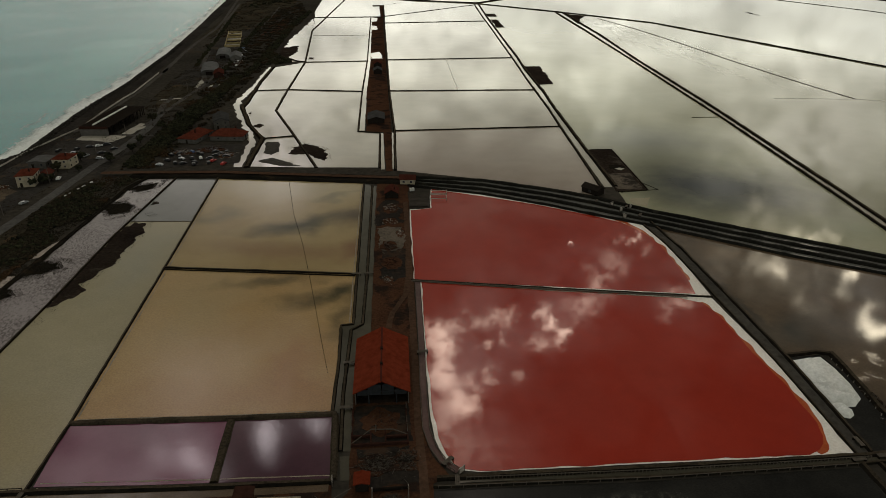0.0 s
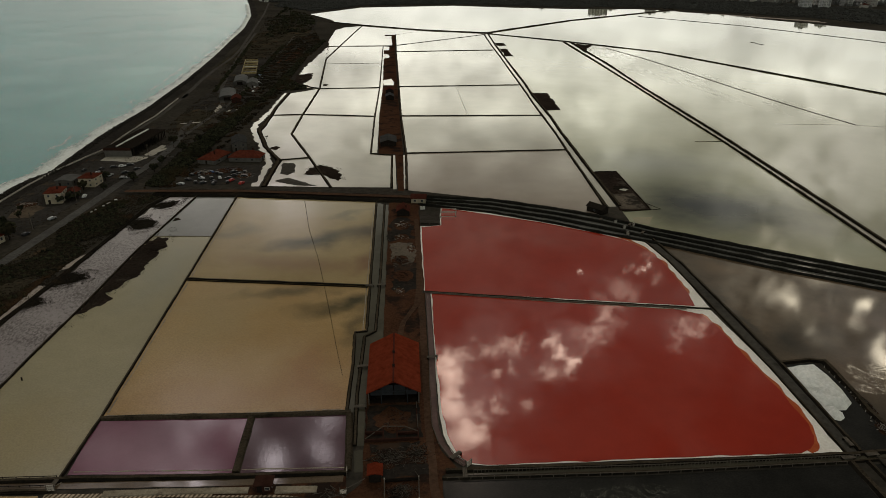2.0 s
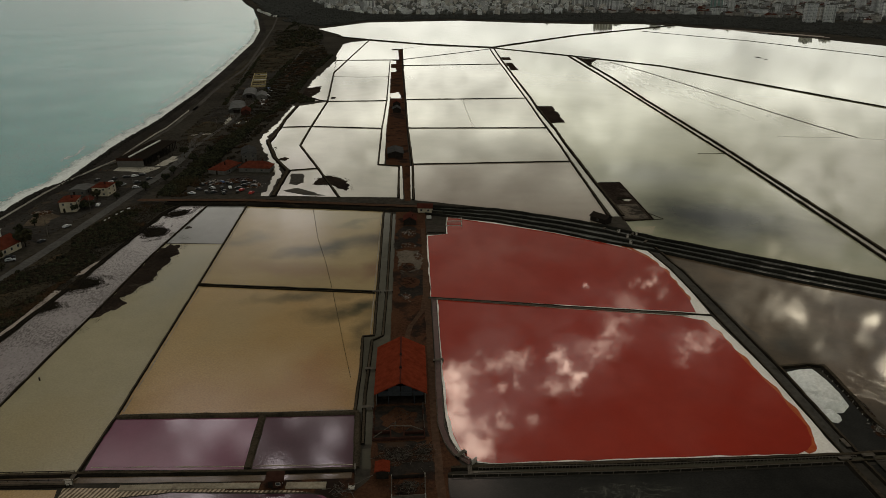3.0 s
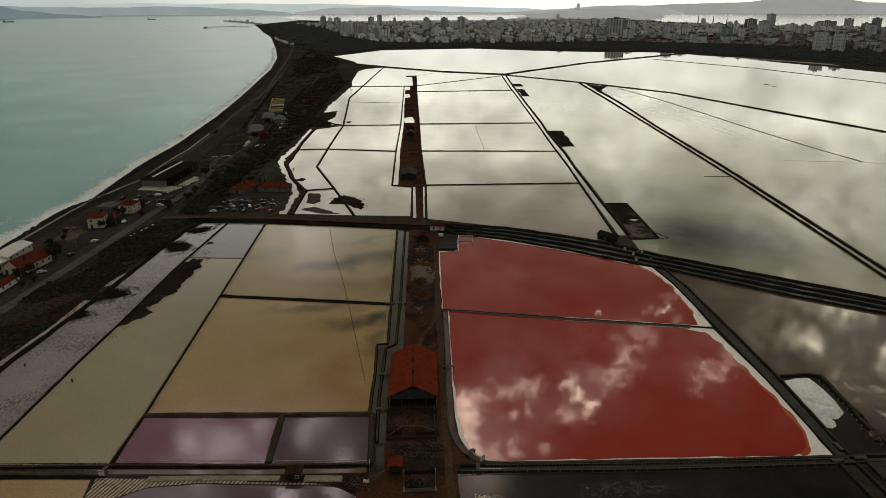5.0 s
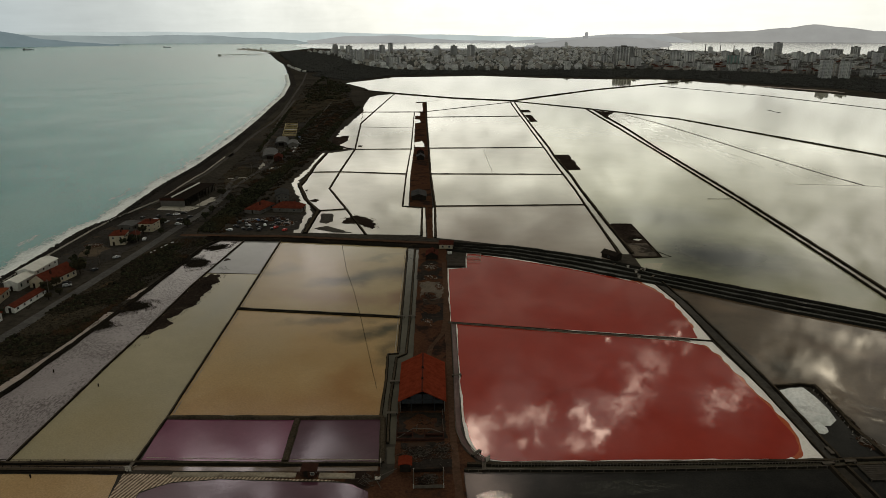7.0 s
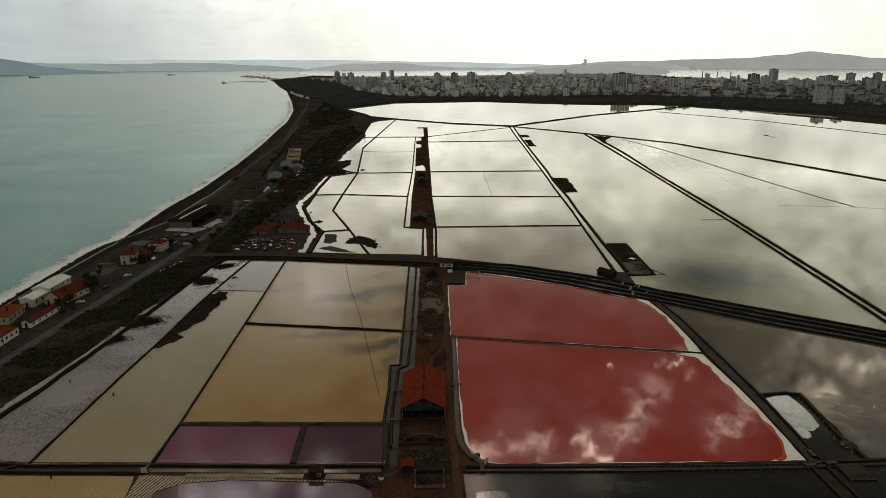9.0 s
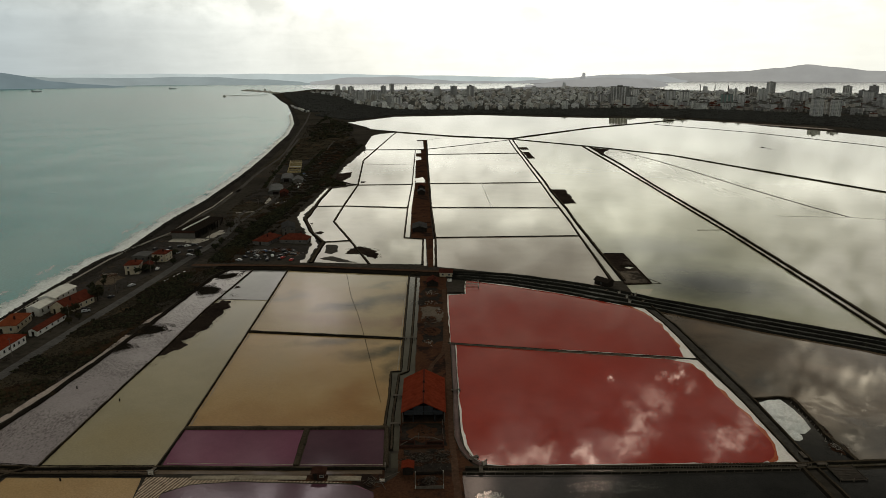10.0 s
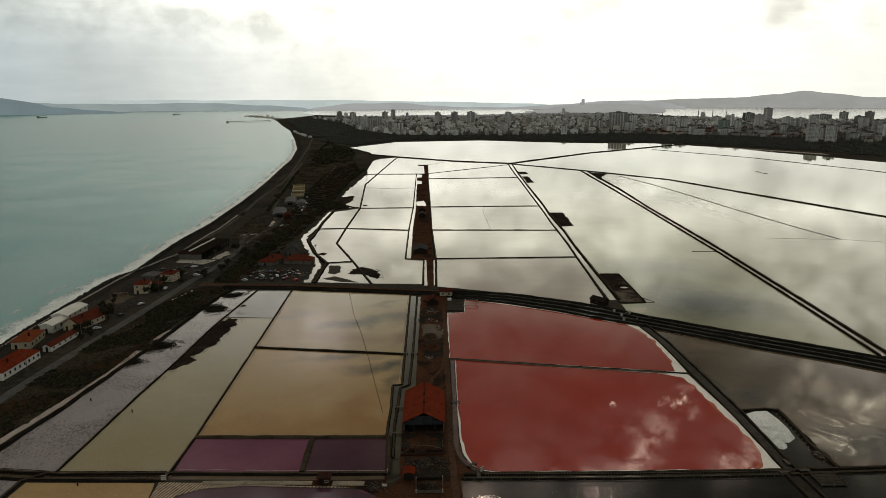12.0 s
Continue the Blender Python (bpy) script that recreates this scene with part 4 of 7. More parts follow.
dyke([(124.2, 140.8), (123, 128), (121.4, 118), (121.6, 104.6)], 2.0, 0.8)
for pts in ([(23.9, 365), (114.6, 362)], [(26.5, 460), (122.8, 451)], [(31.2, 571), (133.4, 567.6)], [(40.1, 788), (153, 790)], [(-37, 844), (38, 840.5)], [(-33, 569), (15.2, 568)]):
    dyke(pts, 1.4, 0.6, step=6)
dyke([(-35, 711), (-7, 704), (20.6, 705)], 0.4, 0.25, "thin board sill across a far pan", 6)
dyke([(42.9, 844), (100, 891), (167.4, 948)], 1.0, 0.5, step=8)
dyke([(-60, 472), (-40, 472.3), (8.1, 460.8)], 1.5, 0.6, step=5)
dyke([(-44.5, 359.2), (-28.8, 362)], 1.2, 0.6)
dyke([(5, 1090), (-1.4, 1042.4), (-35.5, 739.6), (-33.9, 568.9), (-40.4, 472.5), (-43.3, 417.5), (-28.8, 362), (-15.6, 309)], 1.7, 0.7, step=5)
dyke([(-57, 552), (-61, 500), (-62.8, 440), (-64, 427), (-55.5, 388), (-45, 358.5), (-47.5, 313.5)], 3.0, 0.9, step=4)
dyke([(-56, 600), (-40, 574), (-33, 569.5)], 2.0, 0.7)
dyke([(27.2, 839), (15.2, 568), (8.6, 458.7), (4.4, 366.3), (16, 361.8), (13, 305)], 1.2, 0.6, step=5)
dyke([(47.9, 957.4), (42.9, 844), (40.1, 788), (31.2, 571), (26.5, 460), (23.9, 365), (20.2, 301)], 1.4, 0.7, step=5)
dyke(EAST_L, 1.5, 0.8, step=6)
dyke(EAST_R, 2.0, 1.0, step=6)
dyke(MID_L, 1.5, 0.8, step=6)
dyke(MID_R, 2.0, 0.9, step=6)
dyke([(173.4, 958), (254.6, 860), (331, 751), (374, 608), (406.7, 503.5), (470, 330)], 3.0, 0.9, step=9)
dyke([(174, 966), (208, 1001), (341, 1133), (551, 1288), (600, 1330)], 5.5, 1.2, step=12)
dyke([(-45, 1148), (8, 1087), (91, 1010), (176, 963)], 5.5, 1.2, step=12)
dyke([(284.6, 796), (296.6, 704), (302.4, 620), (306.3, 530), (310.2, 480), (314, 436), (318.6, 402)], 1.0, 0.2, "thin pale ridge under shallow water", 8, "salt")
dyke([(283, 796), (295, 704), (301, 620), (305, 530), (309.2, 475), (313, 434), (317.7, 400)], 0.6, 0.3, "thin dark ridge in shallow water", 8)
dyke([(268, 409), (317.7, 399.6), (350, 385), (420, 366)], 0.7, 0.2, "thin pale ridge under shallow water", 8, "salt")
dyke([(195, 371), (213.5, 369.6)], 0.5, 0.3, "short dark spit in a lagoon", 4)
dyke([(478, 1195), (575, 1017), (637, 824), (680, 600)], 2.0, 0.5, step=12)
dyke([(79, 569), (74.6, 500), (72.5, 459)], 0.35, 0.3, "thin pale ridge across a pan", step=8, mat="salt")

# bundle of four dykes with water between, running inland from the causeway
TOP = [(24, 291), (56.5, 282.5), (83, 267.5), (97.5, 257.5), (115.5, 240), (135.5, 224.5), (155, 209.5), (180, 190), (330, 71)]
BOT = [(24, 280), (54, 266.5), (78.5, 250.5), (91.5, 240), (110.7, 226), (129.5, 210.5), (147.5, 195.5), (171.3, 178.5), (318, 58)]


def across(k):
    return [Vector((*a, 0)).lerp(Vector((*b, 0)), k).xy for a, b in zip(TOP, BOT)]


for k, w in ((0.0, 2.2), (0.33, 1.6), (0.67, 1.9), (1.0, 1.2)):
    dyke(across(k), w, 0.9, "long dark dyke of an inland embankment", 4, "wet_dyke")
for k in (0.165, 0.5, 0.83):
    setting("canal", ribbon(across(k), 2.7, 0.09, 4, 0.12), M["embanked_water"], "narrow dark canal between embankments", "canal")
setting("road_embankment", bank([(-96, 309), (-57.8, 304.5), (5, 290.5), (26, 286)], 9.5, 1.0, 0, 4, 0.08, 0.75), M["dyke"], "broad dark earth embankment carrying a track", "embankment")
setting("dirt_track", ribbon([(-110, 311), (-96, 309.6), (-57.8, 305.4), (5, 291.4), (22, 287.6)], 3.0, 1.35, 4, 0.2), M["dirt_road"], "rust-brown dirt track on the embankment", "track")

# crusted water lines along some dykes
for pts in ([(-60, 214.9), (-30, 208.6), (0.2, 202.6)], [(4.4, 283), (0.2, 203), (-1.4, 172.4)], [(-63.4, 138), (-28, 135), (-6.6, 134)], [(-57, 298), (-60.1, 214), (-63.4, 139)], [(-64, 117), (-66.5, 113.8)],
            [(-28, 114.9), (-5.6, 113)], [(-64, 118.2), (-30, 115)], [(21, 193.9), (62, 182.6), (100, 173.2)]):
    setting("crust_line", ribbon(pts, .32, .1, 1.5, 1.6), M["tan_slab"], "thin pale crust at the foot of a dyke", "crust")

# causeway
setting("causeway", sheet([(11.1, 284), (7, 212), (4.6, 166.5), (1, 161.2), (-.1, 153), (-1.5, 119.6), (-2.2, 108), (-8, 101), (-8, 50), (14, 50), (15, 108), (18.4, 110), (15.6, 116), (14.6, 125), (16.4, 156), (19, 194), (21.5, 240), (23.6, 273), (26, 286)], 0.14, 2, 0.4),
        M["rust_soil"], "rust-brown earth causeway littered with debris", "causeway")
setting("causeway", sheet([(28.5, 839), (17.6, 565), (11.6, 458), (8.6, 367), (18, 363.5), (15.8, 300), (18.8, 300), (22.2, 365), (25.6, 461), (30, 573), (38.5, 788), (47, 957), (34.3, 958), (34.3, 946), (42, 945), (38.6, 839)], 0.14, 4, 0.5),
        M["rust_soil"], "rust-brown earth causeway between pans", "causeway")
for pts in ([(18.6, 578), (28, 578), (27, 610), (19.4, 604)], [(26.6, 800), (33, 802), (34, 830), (27.6, 836)], [(24.5, 735), (31, 740), (30.5, 765), (25.4, 770)]):
    pan(pts, "pale_water", "small bright pond cut into the causeway", 3, 1.2, 0.17)
for pts in ([(134.7, 531), (146.5, 530), (140.5, 467), (129.5, 466)], [(163.8, 853), (175.4, 852), (173, 826), (162, 826)], [(160, 800), (168, 800), (163, 738), (154.5, 738)]):
    setting("mud_bank", sheet(pts, 0.15, 3, 1.4), M["mud"], "dark mud platform beside a canal", "mud bank")
setting("mud_bank", sheet([(116.8, 319), (128.2, 317.8), (123.6, 262), (110.4, 262)], 0.16, 1.5, 0.5), M["mud"], "dark reed-covered earth platform beside a canal", "mud bank")
setting("mud_bank", sheet([(112.8, 283), (124.4, 284), (122.6, 264), (111.6, 264)], 0.19, 1.0, 0.9), M["stained_floor"], "bare brown floor of an old platform", "mud bank")
dyke([(117.2, 319), (128.2, 318), (124.0, 262.2), (111, 262)], 0.7, 0.5, "low dark kerb round an old platform", 2)
dyke([(124.8, 271), (128.6, 262.4), (111.6, 261)], 0.35, 0.25, "thin dark rim of sunken boards in shallow water", 2)
setting("mud_bank", sheet([(117.2, 291), (119, 295), (122.4, 296), (125.6, 292.4), (123.6, 289.6), (120.2, 289.4)], 0.2, 0.6, 0.8), M["dyke"], "black hollow in a mud platform", "mud bank")
pan([(119.6, 290.6), (122.2, 291.6), (124.2, 290), (122, 287.8)], "pale_water", "small bright pool in a mud platform", 0.6, 0.5, 0.21)
setting("mud_bank", sheet([(258, 839), (276, 818), (262, 792), (247, 752)], 0.12, 3, 2.0), M["mud"], "brown mud wedge where two dykes meet", "mud bank")
# pale tone stands in for reflecting specks on the black pan
setting("mud_scum", sheet([(16, 104.5), (60, 101.6), (103, 99.8), (102, 84), (15, 84)], 0.10), M["mud_scum"], "pale wisps painted as bright reflections on dark water", "scum")
setting("salt_scum", sheet([(258, 802), (288, 800), (310, 660), (318, 520), (324, 404), (296, 410), (262, 500), (246, 640)], 0.105, 6, 2.0), M["scum"], "wisps of white scum with painted bright reflection on a shallow lagoon", "scum")
for pts in ([(-90.2, 191.6), (-87.6, 221), (-85.2, 245), (-81.5, 254), (-77.0, 252.4), (-76.2, 247.1), (-76.7, 238.0), (-78.1, 229.4), (-78.3, 219.9), (-81.8, 211.3), (-84.8, 205), (-82.0, 201), (-85.1, 196.6), (-87.6, 192.6)],
            [(-79.6, 276), (-77.4, 276.4), (-76.4, 273), (-79.4, 271)],             [(-52.1, 385.5), (-49.8, 389), (-47.6, 385.1), (-49.4, 380.5)], [(-59.2, 413.4), (-57.9, 416), (-56.3, 404.3)], [(-32, 590), (-28, 589), (-28, 580), (-32, 581)],
            [(-58, 640), (-44, 650), (-43, 620), (-50, 585), (-57, 590)], [(700, 1045), (655, 1160), (640, 1190), (660, 1120), (690, 1050)], [(585, 1280), (640, 1212), (690, 1100), (700, 1110), (650, 1222), (600, 1290)],
            [(478, 824), (483, 826), (484, 814), (479, 812)], [(478, 806), (484, 804), (482, 797), (478, 799)]):
    setting("mud_bank", sheet(pts, 0.11, 0.9, 1.7, 0.28), M["mud"], "ragged bank of dark mud and reeds in a pan", "mud bank")
for pts in ([(-42.6, 335), (-41.9, 353), (-36, 353), (-34.6, 336), (-37.7, 331.5)], [(-44.4, 322), (-37.3, 327), (-30.3, 320), (-22.6, 312), (-33.2, 314.6)]):
    setting("mud_bank", sheet(pts, 0.11, 0.8, 1.2, 0.2), M["canal_mud"], "smooth grey mud shoal in a small pan", "mud bank")
setting("mud_bank", sheet([(-29.9, 332), (-27.8, 341), (-23.5, 347.4), (-17.9, 344.2), (-13.7, 338.5), (-11.5, 329.3), (-12, 319.5), (-14.6, 321), (-17.9, 325), (-20, 330), (-24, 330.4)], 0.12, 0.7, 1.5, 0.3), M["mud"], "rounded islet of dark reeds and mud", "mud bank")
setting("salt_flat", sheet([(560, 1292), (588, 1284), (646, 1218), (735, 1082), (728, 1046), (700, 1100), (640, 1206), (598, 1270)], 0.13, 8, 3), M["pale_sand"], "pale dry strip along the lagoon", "flat")
setting("wedge_floor", sheet([(109.2, 118), (111.4, 140.4), (121, 140.4), (122.6, 128), (121, 112), (121, 105.4), (108.8, 105.4)], 0.05), M["black_water"], "dark wet ground beside the salt heap", "ground")


# ---- coast strip: roads, yards, patches ----
M["track_grey"] = earthy("grey_track_dust", (0.040, 0.037, 0.033), (0.085, 0.078, 0.070), (0.05, 0.035, 0.025), 0.05, 0.6)
setting("road", ribbon([(-152, 60), (-142.5, 150), (-139, 176), (-137.2, 191), (-133.9, 213), (-128.8, 246), (-124.9, 270), (-118, 321), (-111, 362), (-108.8, 390), (-110, 416)], 4.6, 0.22, 4, 0.2),
        M["asphalt"], "worn grey asphalt coast road", "road")
setting("seawall", bank([(-168.5, 150), (-167.3, 234.6), (-164.4, 278.3), (-160.3, 328), (-156.7, 351), (-150, 377), (-145.3, 393), (-144.4, 426), (-142, 460), (-139.9, 477), (-139, 540)], 0.45, 0.8, 0, 4, 0.03, 0.8), M["concrete"], "low pale concrete sea wall", "wall")
for i, (pts, mat, lab) in enumerate((
        ([(-160, 272), (-136, 262), (-128, 300), (-113, 320), (-112, 360), (-118, 372), (-148, 378), (-155, 340)], "yard", "dark asphalt yard with parked cars"),
        ([(-140.5, 370), (-120.4, 363), (-114, 380), (-110, 396), (-116, 398), (-121, 376), (-139.5, 377)], "concrete", "pale concrete apron in front of a shed"),
        ([(-150, 283), (-141, 283), (-139, 295), (-146, 300), (-151, 296)], "bare_earth", "patch of trampled bare earth"),
        ([(-88, 318), (-52, 321), (-52.5, 350), (-78, 352), (-88, 345)], "yard", "dark yard full of parked cars"),
        ([(-108.6, 225), (-104.6, 228.6), (-103.6, 232), (-101.6, 241), (-103.4, 241), (-105.6, 235.4), (-108.6, 234.6)], "pale_sand", "patch of bare pale mud"),
        ([(-158.6, 336), (-153.6, 335), (-147, 372), (-150.6, 374), (-156.4, 352)], "rust_soil", "strip of rust-brown earth behind the sea wall"),
        ([(-118, 500), (-108, 505), (-106, 540), (-116, 545)], "rust_soil", "patch of rust-brown earth among weeds"),
        ([(-110, 640), (-96, 650), (-92, 720), (-104, 730)], "bare_earth", "patch of trampled bare earth"),
        ([(-84, 700), (-72, 720), (-62, 830), (-72, 850), (-82, 780)], "rust_soil", "patch of rust-brown earth among weeds"),
        ([(-114, 430), (-100, 440), (-100, 480), (-117, 500), (-124, 470)], "grass", "patch of dry grass"),
        ([(-140, 700), (-100, 760), (-90, 900), (-60, 1000), (-90, 1100), (-140, 1000)], "grass", "meadow of dry grass"),
        ([(-135, 235), (-112, 240), (-104, 300), (-116, 300)], "grass", "verge of dry grass"),
        ([(-140, 150), (-122, 150), (-112, 232), (-133, 230)], "grass", "verge of dry grass and scrub"))):
    setting("land_patch", sheet(pts, 0.10 + 0.005 * i, 3, 1.6), M[mat], lab, "ground")
for pts, w in (([(-110, 414), (-113, 440), (-112, 462)], 3.4), ([(-136.4, 540), (-138, 622), (-137.6, 675), (-134.7, 760), (-136.4, 827), (-148.5, 1010), (-170, 1327), (-196, 1627)], 3.2), ([(-112, 392), (-106, 440), (-98, 500), (-112, 560), (-124, 690), (-134, 840), (-142, 1000)], 3.0), ([(-98, 500), (-94, 580), (-92, 680), (-88, 800), (-86, 960)], 2.4), ([(-147, 384), (-142.4, 396), (-141.4, 426), (-139, 460), (-137, 477), (-136, 560)], 2.6), ([(-121, 376), (-100, 372), (-90, 380)], 2.4)):
    setting("dirt_track", ribbon(pts, w, .20, 5, .5), M["track_grey"], "pale grey dirt track over waste ground", "track")
setting("land_patch", sheet([(-122, 500), (-86, 486), (-82, 640), (-96, 760), (-116, 740)], .155, 4, 4), M["yard"], "dark trampled ground of the works yard", "ground")
setting("towpath", ribbon([(-128.5, 119), (-123, 141), (-118.4, 158.7), (-114.6, 174), (-110.6, 194), (-108.4, 214)], 2.8, 0.15, 2, 0.4), M["pale_sand"], "pale footpath along the pan", "path")
setting("embankment", bank([(-124.5, 121), (-119.5, 141), (-115.2, 158.4), (-113, 174), (-110, 190), (-107.6, 203), (-104.6, 221), (-102, 238), (-98.6, 261), (-94.2, 292), (-88, 306)], 1.7, 0.8, 0, 3, 0.2), M["dyke"], "dark earth bank between scrub and pan", "bank")
setting("dirt_path", ribbon([(-112, 311), (-112, 330), (-103, 380), (-96, 430), (-88, 520), (-84, 640), (-75, 800), (-66, 1000), (-70, 1250)], 3.0, 0.19, 6, 0.3), M["yard"], "dark track behind the pans", "track")


# ---- buildings near the pans ----
def gable_roof(w, d, z, rise, over=0.4, thick=0.18):
    """Ridge along y, footprint w by d centred on the origin."""
    bm = bmesh.new()
    x, y = w / 2 + over, d / 2 + over
    drop = rise * over / (w / 2)
    prof = [(-x, z - drop), (0, z + rise), (x, z - drop), (x, z - drop + thick), (0, z + rise + thick * 1.2), (-x, z - drop + thick)]
    a = [bm.verts.new((px, -y, pz)) for px, pz in prof]
    b = [bm.verts.new((px, y, pz)) for px, pz in prof]
    for i in range(6):
        j = (i + 1) % 6
        bm.faces.new((a[i], a[j], b[j], b[i]))
    for ring in (a, b):
        bm.faces.new((ring[0], ring[1], ring[4], ring[5]))
        bm.faces.new((ring[1], ring[2], ring[3], ring[4]))
    bmesh.ops.recalc_face_normals(bm, faces=bm.faces)
    return bm


def hip_roof(w, d, z, rise, over=0.4, thick=0.15):
    bm = bmesh.new()
    x, y = w / 2 + over, d / 2 + over
    r = max(0.0, y - x)
    lo = [bm.verts.new((px, py, z)) for px, py in ((-x, -y), (x, -y), (x, y), (-x, y))]
    mid = [bm.verts.new((v.co.x, v.co.y, z + thick)) for v in lo]
    e = [bm.verts.new((0, -r, z + rise)), bm.verts.new((0, r + 0.01, z + rise))]
    bm.faces.new(lo[::-1])
    for i in range(4):
        bm.faces.new((lo[i], lo[(i + 1) % 4], mid[(i + 1) % 4], mid[i]))
    bm.faces.new((mid[0], mid[1], e[0]))
    bm.faces.new((mid[1], mid[2], e[1], e[0]))
    bm.faces.new((mid[2], mid[3], e[1]))
    bm.faces.new((mid[3], mid[0], e[0], e[1]))
    return bm


def gable_wall(w, d, h, rise):
    """Closed body with gable ends, ridge along y."""
    bm = bmesh.new()
    x, y = w / 2, d / 2
    prof = [(-x, 0), (x, 0), (x, h), (0, h + rise), (-x, h)]
    a = [bm.verts.new((px, -y, pz)) for px, pz in prof]
    b = [bm.verts.new((px, y, pz)) for px, pz in prof]
    for i in range(5):
        bm.faces.new((a[i], a[(i + 1) % 5], b[(i + 1) % 5], b[i]))
    bm.faces.new(a[::-1])
    bm.faces.new(b)
    return bm


def house(label, at, turn, w, d, h, rise, wall, roof, hip=False, storeys=1, chimney=True, name="house", bay=3.0):
    """Plastered house: body, roof, chimney, windows with frames, a door."""
    ob = thing(name, label, "house", (*at, 0), turn, "houses of the coast road")
    part("wall", boxed(-w / 2, -d / 2, 0, w / 2, d / 2, h) if hip else gable_wall(w, d, h, rise), M[wall], ob)
    part("roof", hip_roof(w, d, h, rise) if hip else gable_roof(w, d, h, rise), M[roof], ob)
    if chimney:
        part("chimney", boxed(w * 0.18, -d * 0.2, h + rise * 0.2, w * 0.18 + 0.6, -d * 0.2 + 0.6, h + rise + 0.7), M["brick"], ob)
    level = h / storeys
    trim = "grey_wood" if wall in ("dark_wood", "grey_wall") else "pale_wood"
    for s in range(storeys):
        z = s * level + level * 0.33
        for side in (-1, 1):
            k = max(1, int(d / bay))
            for i in range(k):
                y = -d / 2 + d * (i + 0.5) / k
                x = side * w / 2
                fr = part("window", boxed(min(x, x + side * .06), y - .55, z, max(x, x + side * .06), y + .55, z + level * .42), M[trim], ob)
                part("pane", boxed(min(x + side * .05, x + side * .08), y - .45, z + .1, max(x + side * .05, x + side * .08), y + .45, z + level * .42 - .1), M["window"], fr)
        k = max(1, int(w / bay))
        for i in range(k):
            x = -w / 2 + w * (i + 0.5) / k
            if s == 0 and i == 0:
                part("door", boxed(x - .5, -d / 2 - .07, 0, x + .5, -d / 2, 2.05), M["dark_wood"], ob, "dark wooden door")
                continue
            fr = part("window", boxed(x - .5, -d / 2 - .06, z, x + .5, -d / 2, z + level * .42), M[trim], ob)
            part("pane", boxed(x - .4, -d / 2 - .08, z + .1, x + .4, -d / 2 - .05, z + level * .42 - .1), M["window"], fr)
    return ob


def barn():
    """Long salt barn: red roof on posts, dark plank walls, open gable, ruined front bay."""
    ob = thing("salt_barn", "long dark plank barn under a bright red gable roof", "barn", (6.7, 146, 0.14), -3.2)
    w, d, h, rise = 12.4, 22.4, 3.6, 3.1
    part("roof", gable_roof(w, d, h, rise, 0.55, 0.2), M["roof_red"], ob, "bright red tile roof")
    part("ridge_cap", boxed(-0.22, -d / 2 - 0.55, h + rise + 0.18, 0.22, d / 2 + 0.55, h + rise + 0.34), M["roof_dull"], ob)
    for side in (-1, 1):
        x = side * w / 2
        part("side_wall", boxed(min(x, x - side * .15), -d / 2 + 0.3, 0, max(x, x - side * .15), d / 2, h), M["dark_wood"], ob)
        for i in range(8):
            y = -d / 2 + d * i / 7
            part("post", boxed(x - .12, y - .12, 0, x + .12, y + .12, h), M["grey_wood"], ob)
    bm = bmesh.new()
    v = [bm.verts.new(p) for p in ((-w / 2, d / 2, 0), (w / 2, d / 2, 0), (w / 2, d / 2, h), (0, d / 2, h + rise), (-w / 2, d / 2, h))]
    u = [bm.verts.new((q.co.x, d / 2 - 0.15, q.co.z)) for q in v]
    bm.faces.new(v), bm.faces.new(u[::-1])
    for i in range(5):
        bm.faces.new((v[i], u[i], u[(i + 1) % 5], v[(i + 1) % 5]))
    part("back_wall", bm, M["dark_wood"], ob)
    for x, t in ((-4.4, 1.8), (-1.5, 2.6), (1.5, 2.6), (4.4, 1.8)):
        part("gable_panel", boxed(x - 1.4, -d / 2 + 0.25, h - 1.2, x + 1.4, -d / 2 + 0.37, h + rise * (1 - (abs(x) + 1.4) / (w / 2)) + 0.1), M["slate_board"], ob, "slate-grey boards in the gable")
    for x in (-3.1, 3.4):
        part("front_post", boxed(x - .13, -d / 2 + .1, 0, x + .13, -d / 2 + .36, h + 1.2), M["slate_board"], ob)
    bm = bmesh.new()
    beam(bm, (-w / 2, -d / 2 + .2, h), (w / 2, -d / 2 + .2, h), 0.24)
    part("tie_beam", bm, M["slate_board"], ob)
    for y in (-5, 1.5):
        part("roof_vent", boxed(-0.3, y - .3, h + rise + .1, 0.3, y + .3, h + rise + .75), M["dark_wood"], ob)
    part("floor_slab", boxed(-w / 2 + .1, -d / 2 + .4, 0, w / 2 - .1, d / 2 - .2, 0.06), M["mud"], ob)
    return ob


barn()


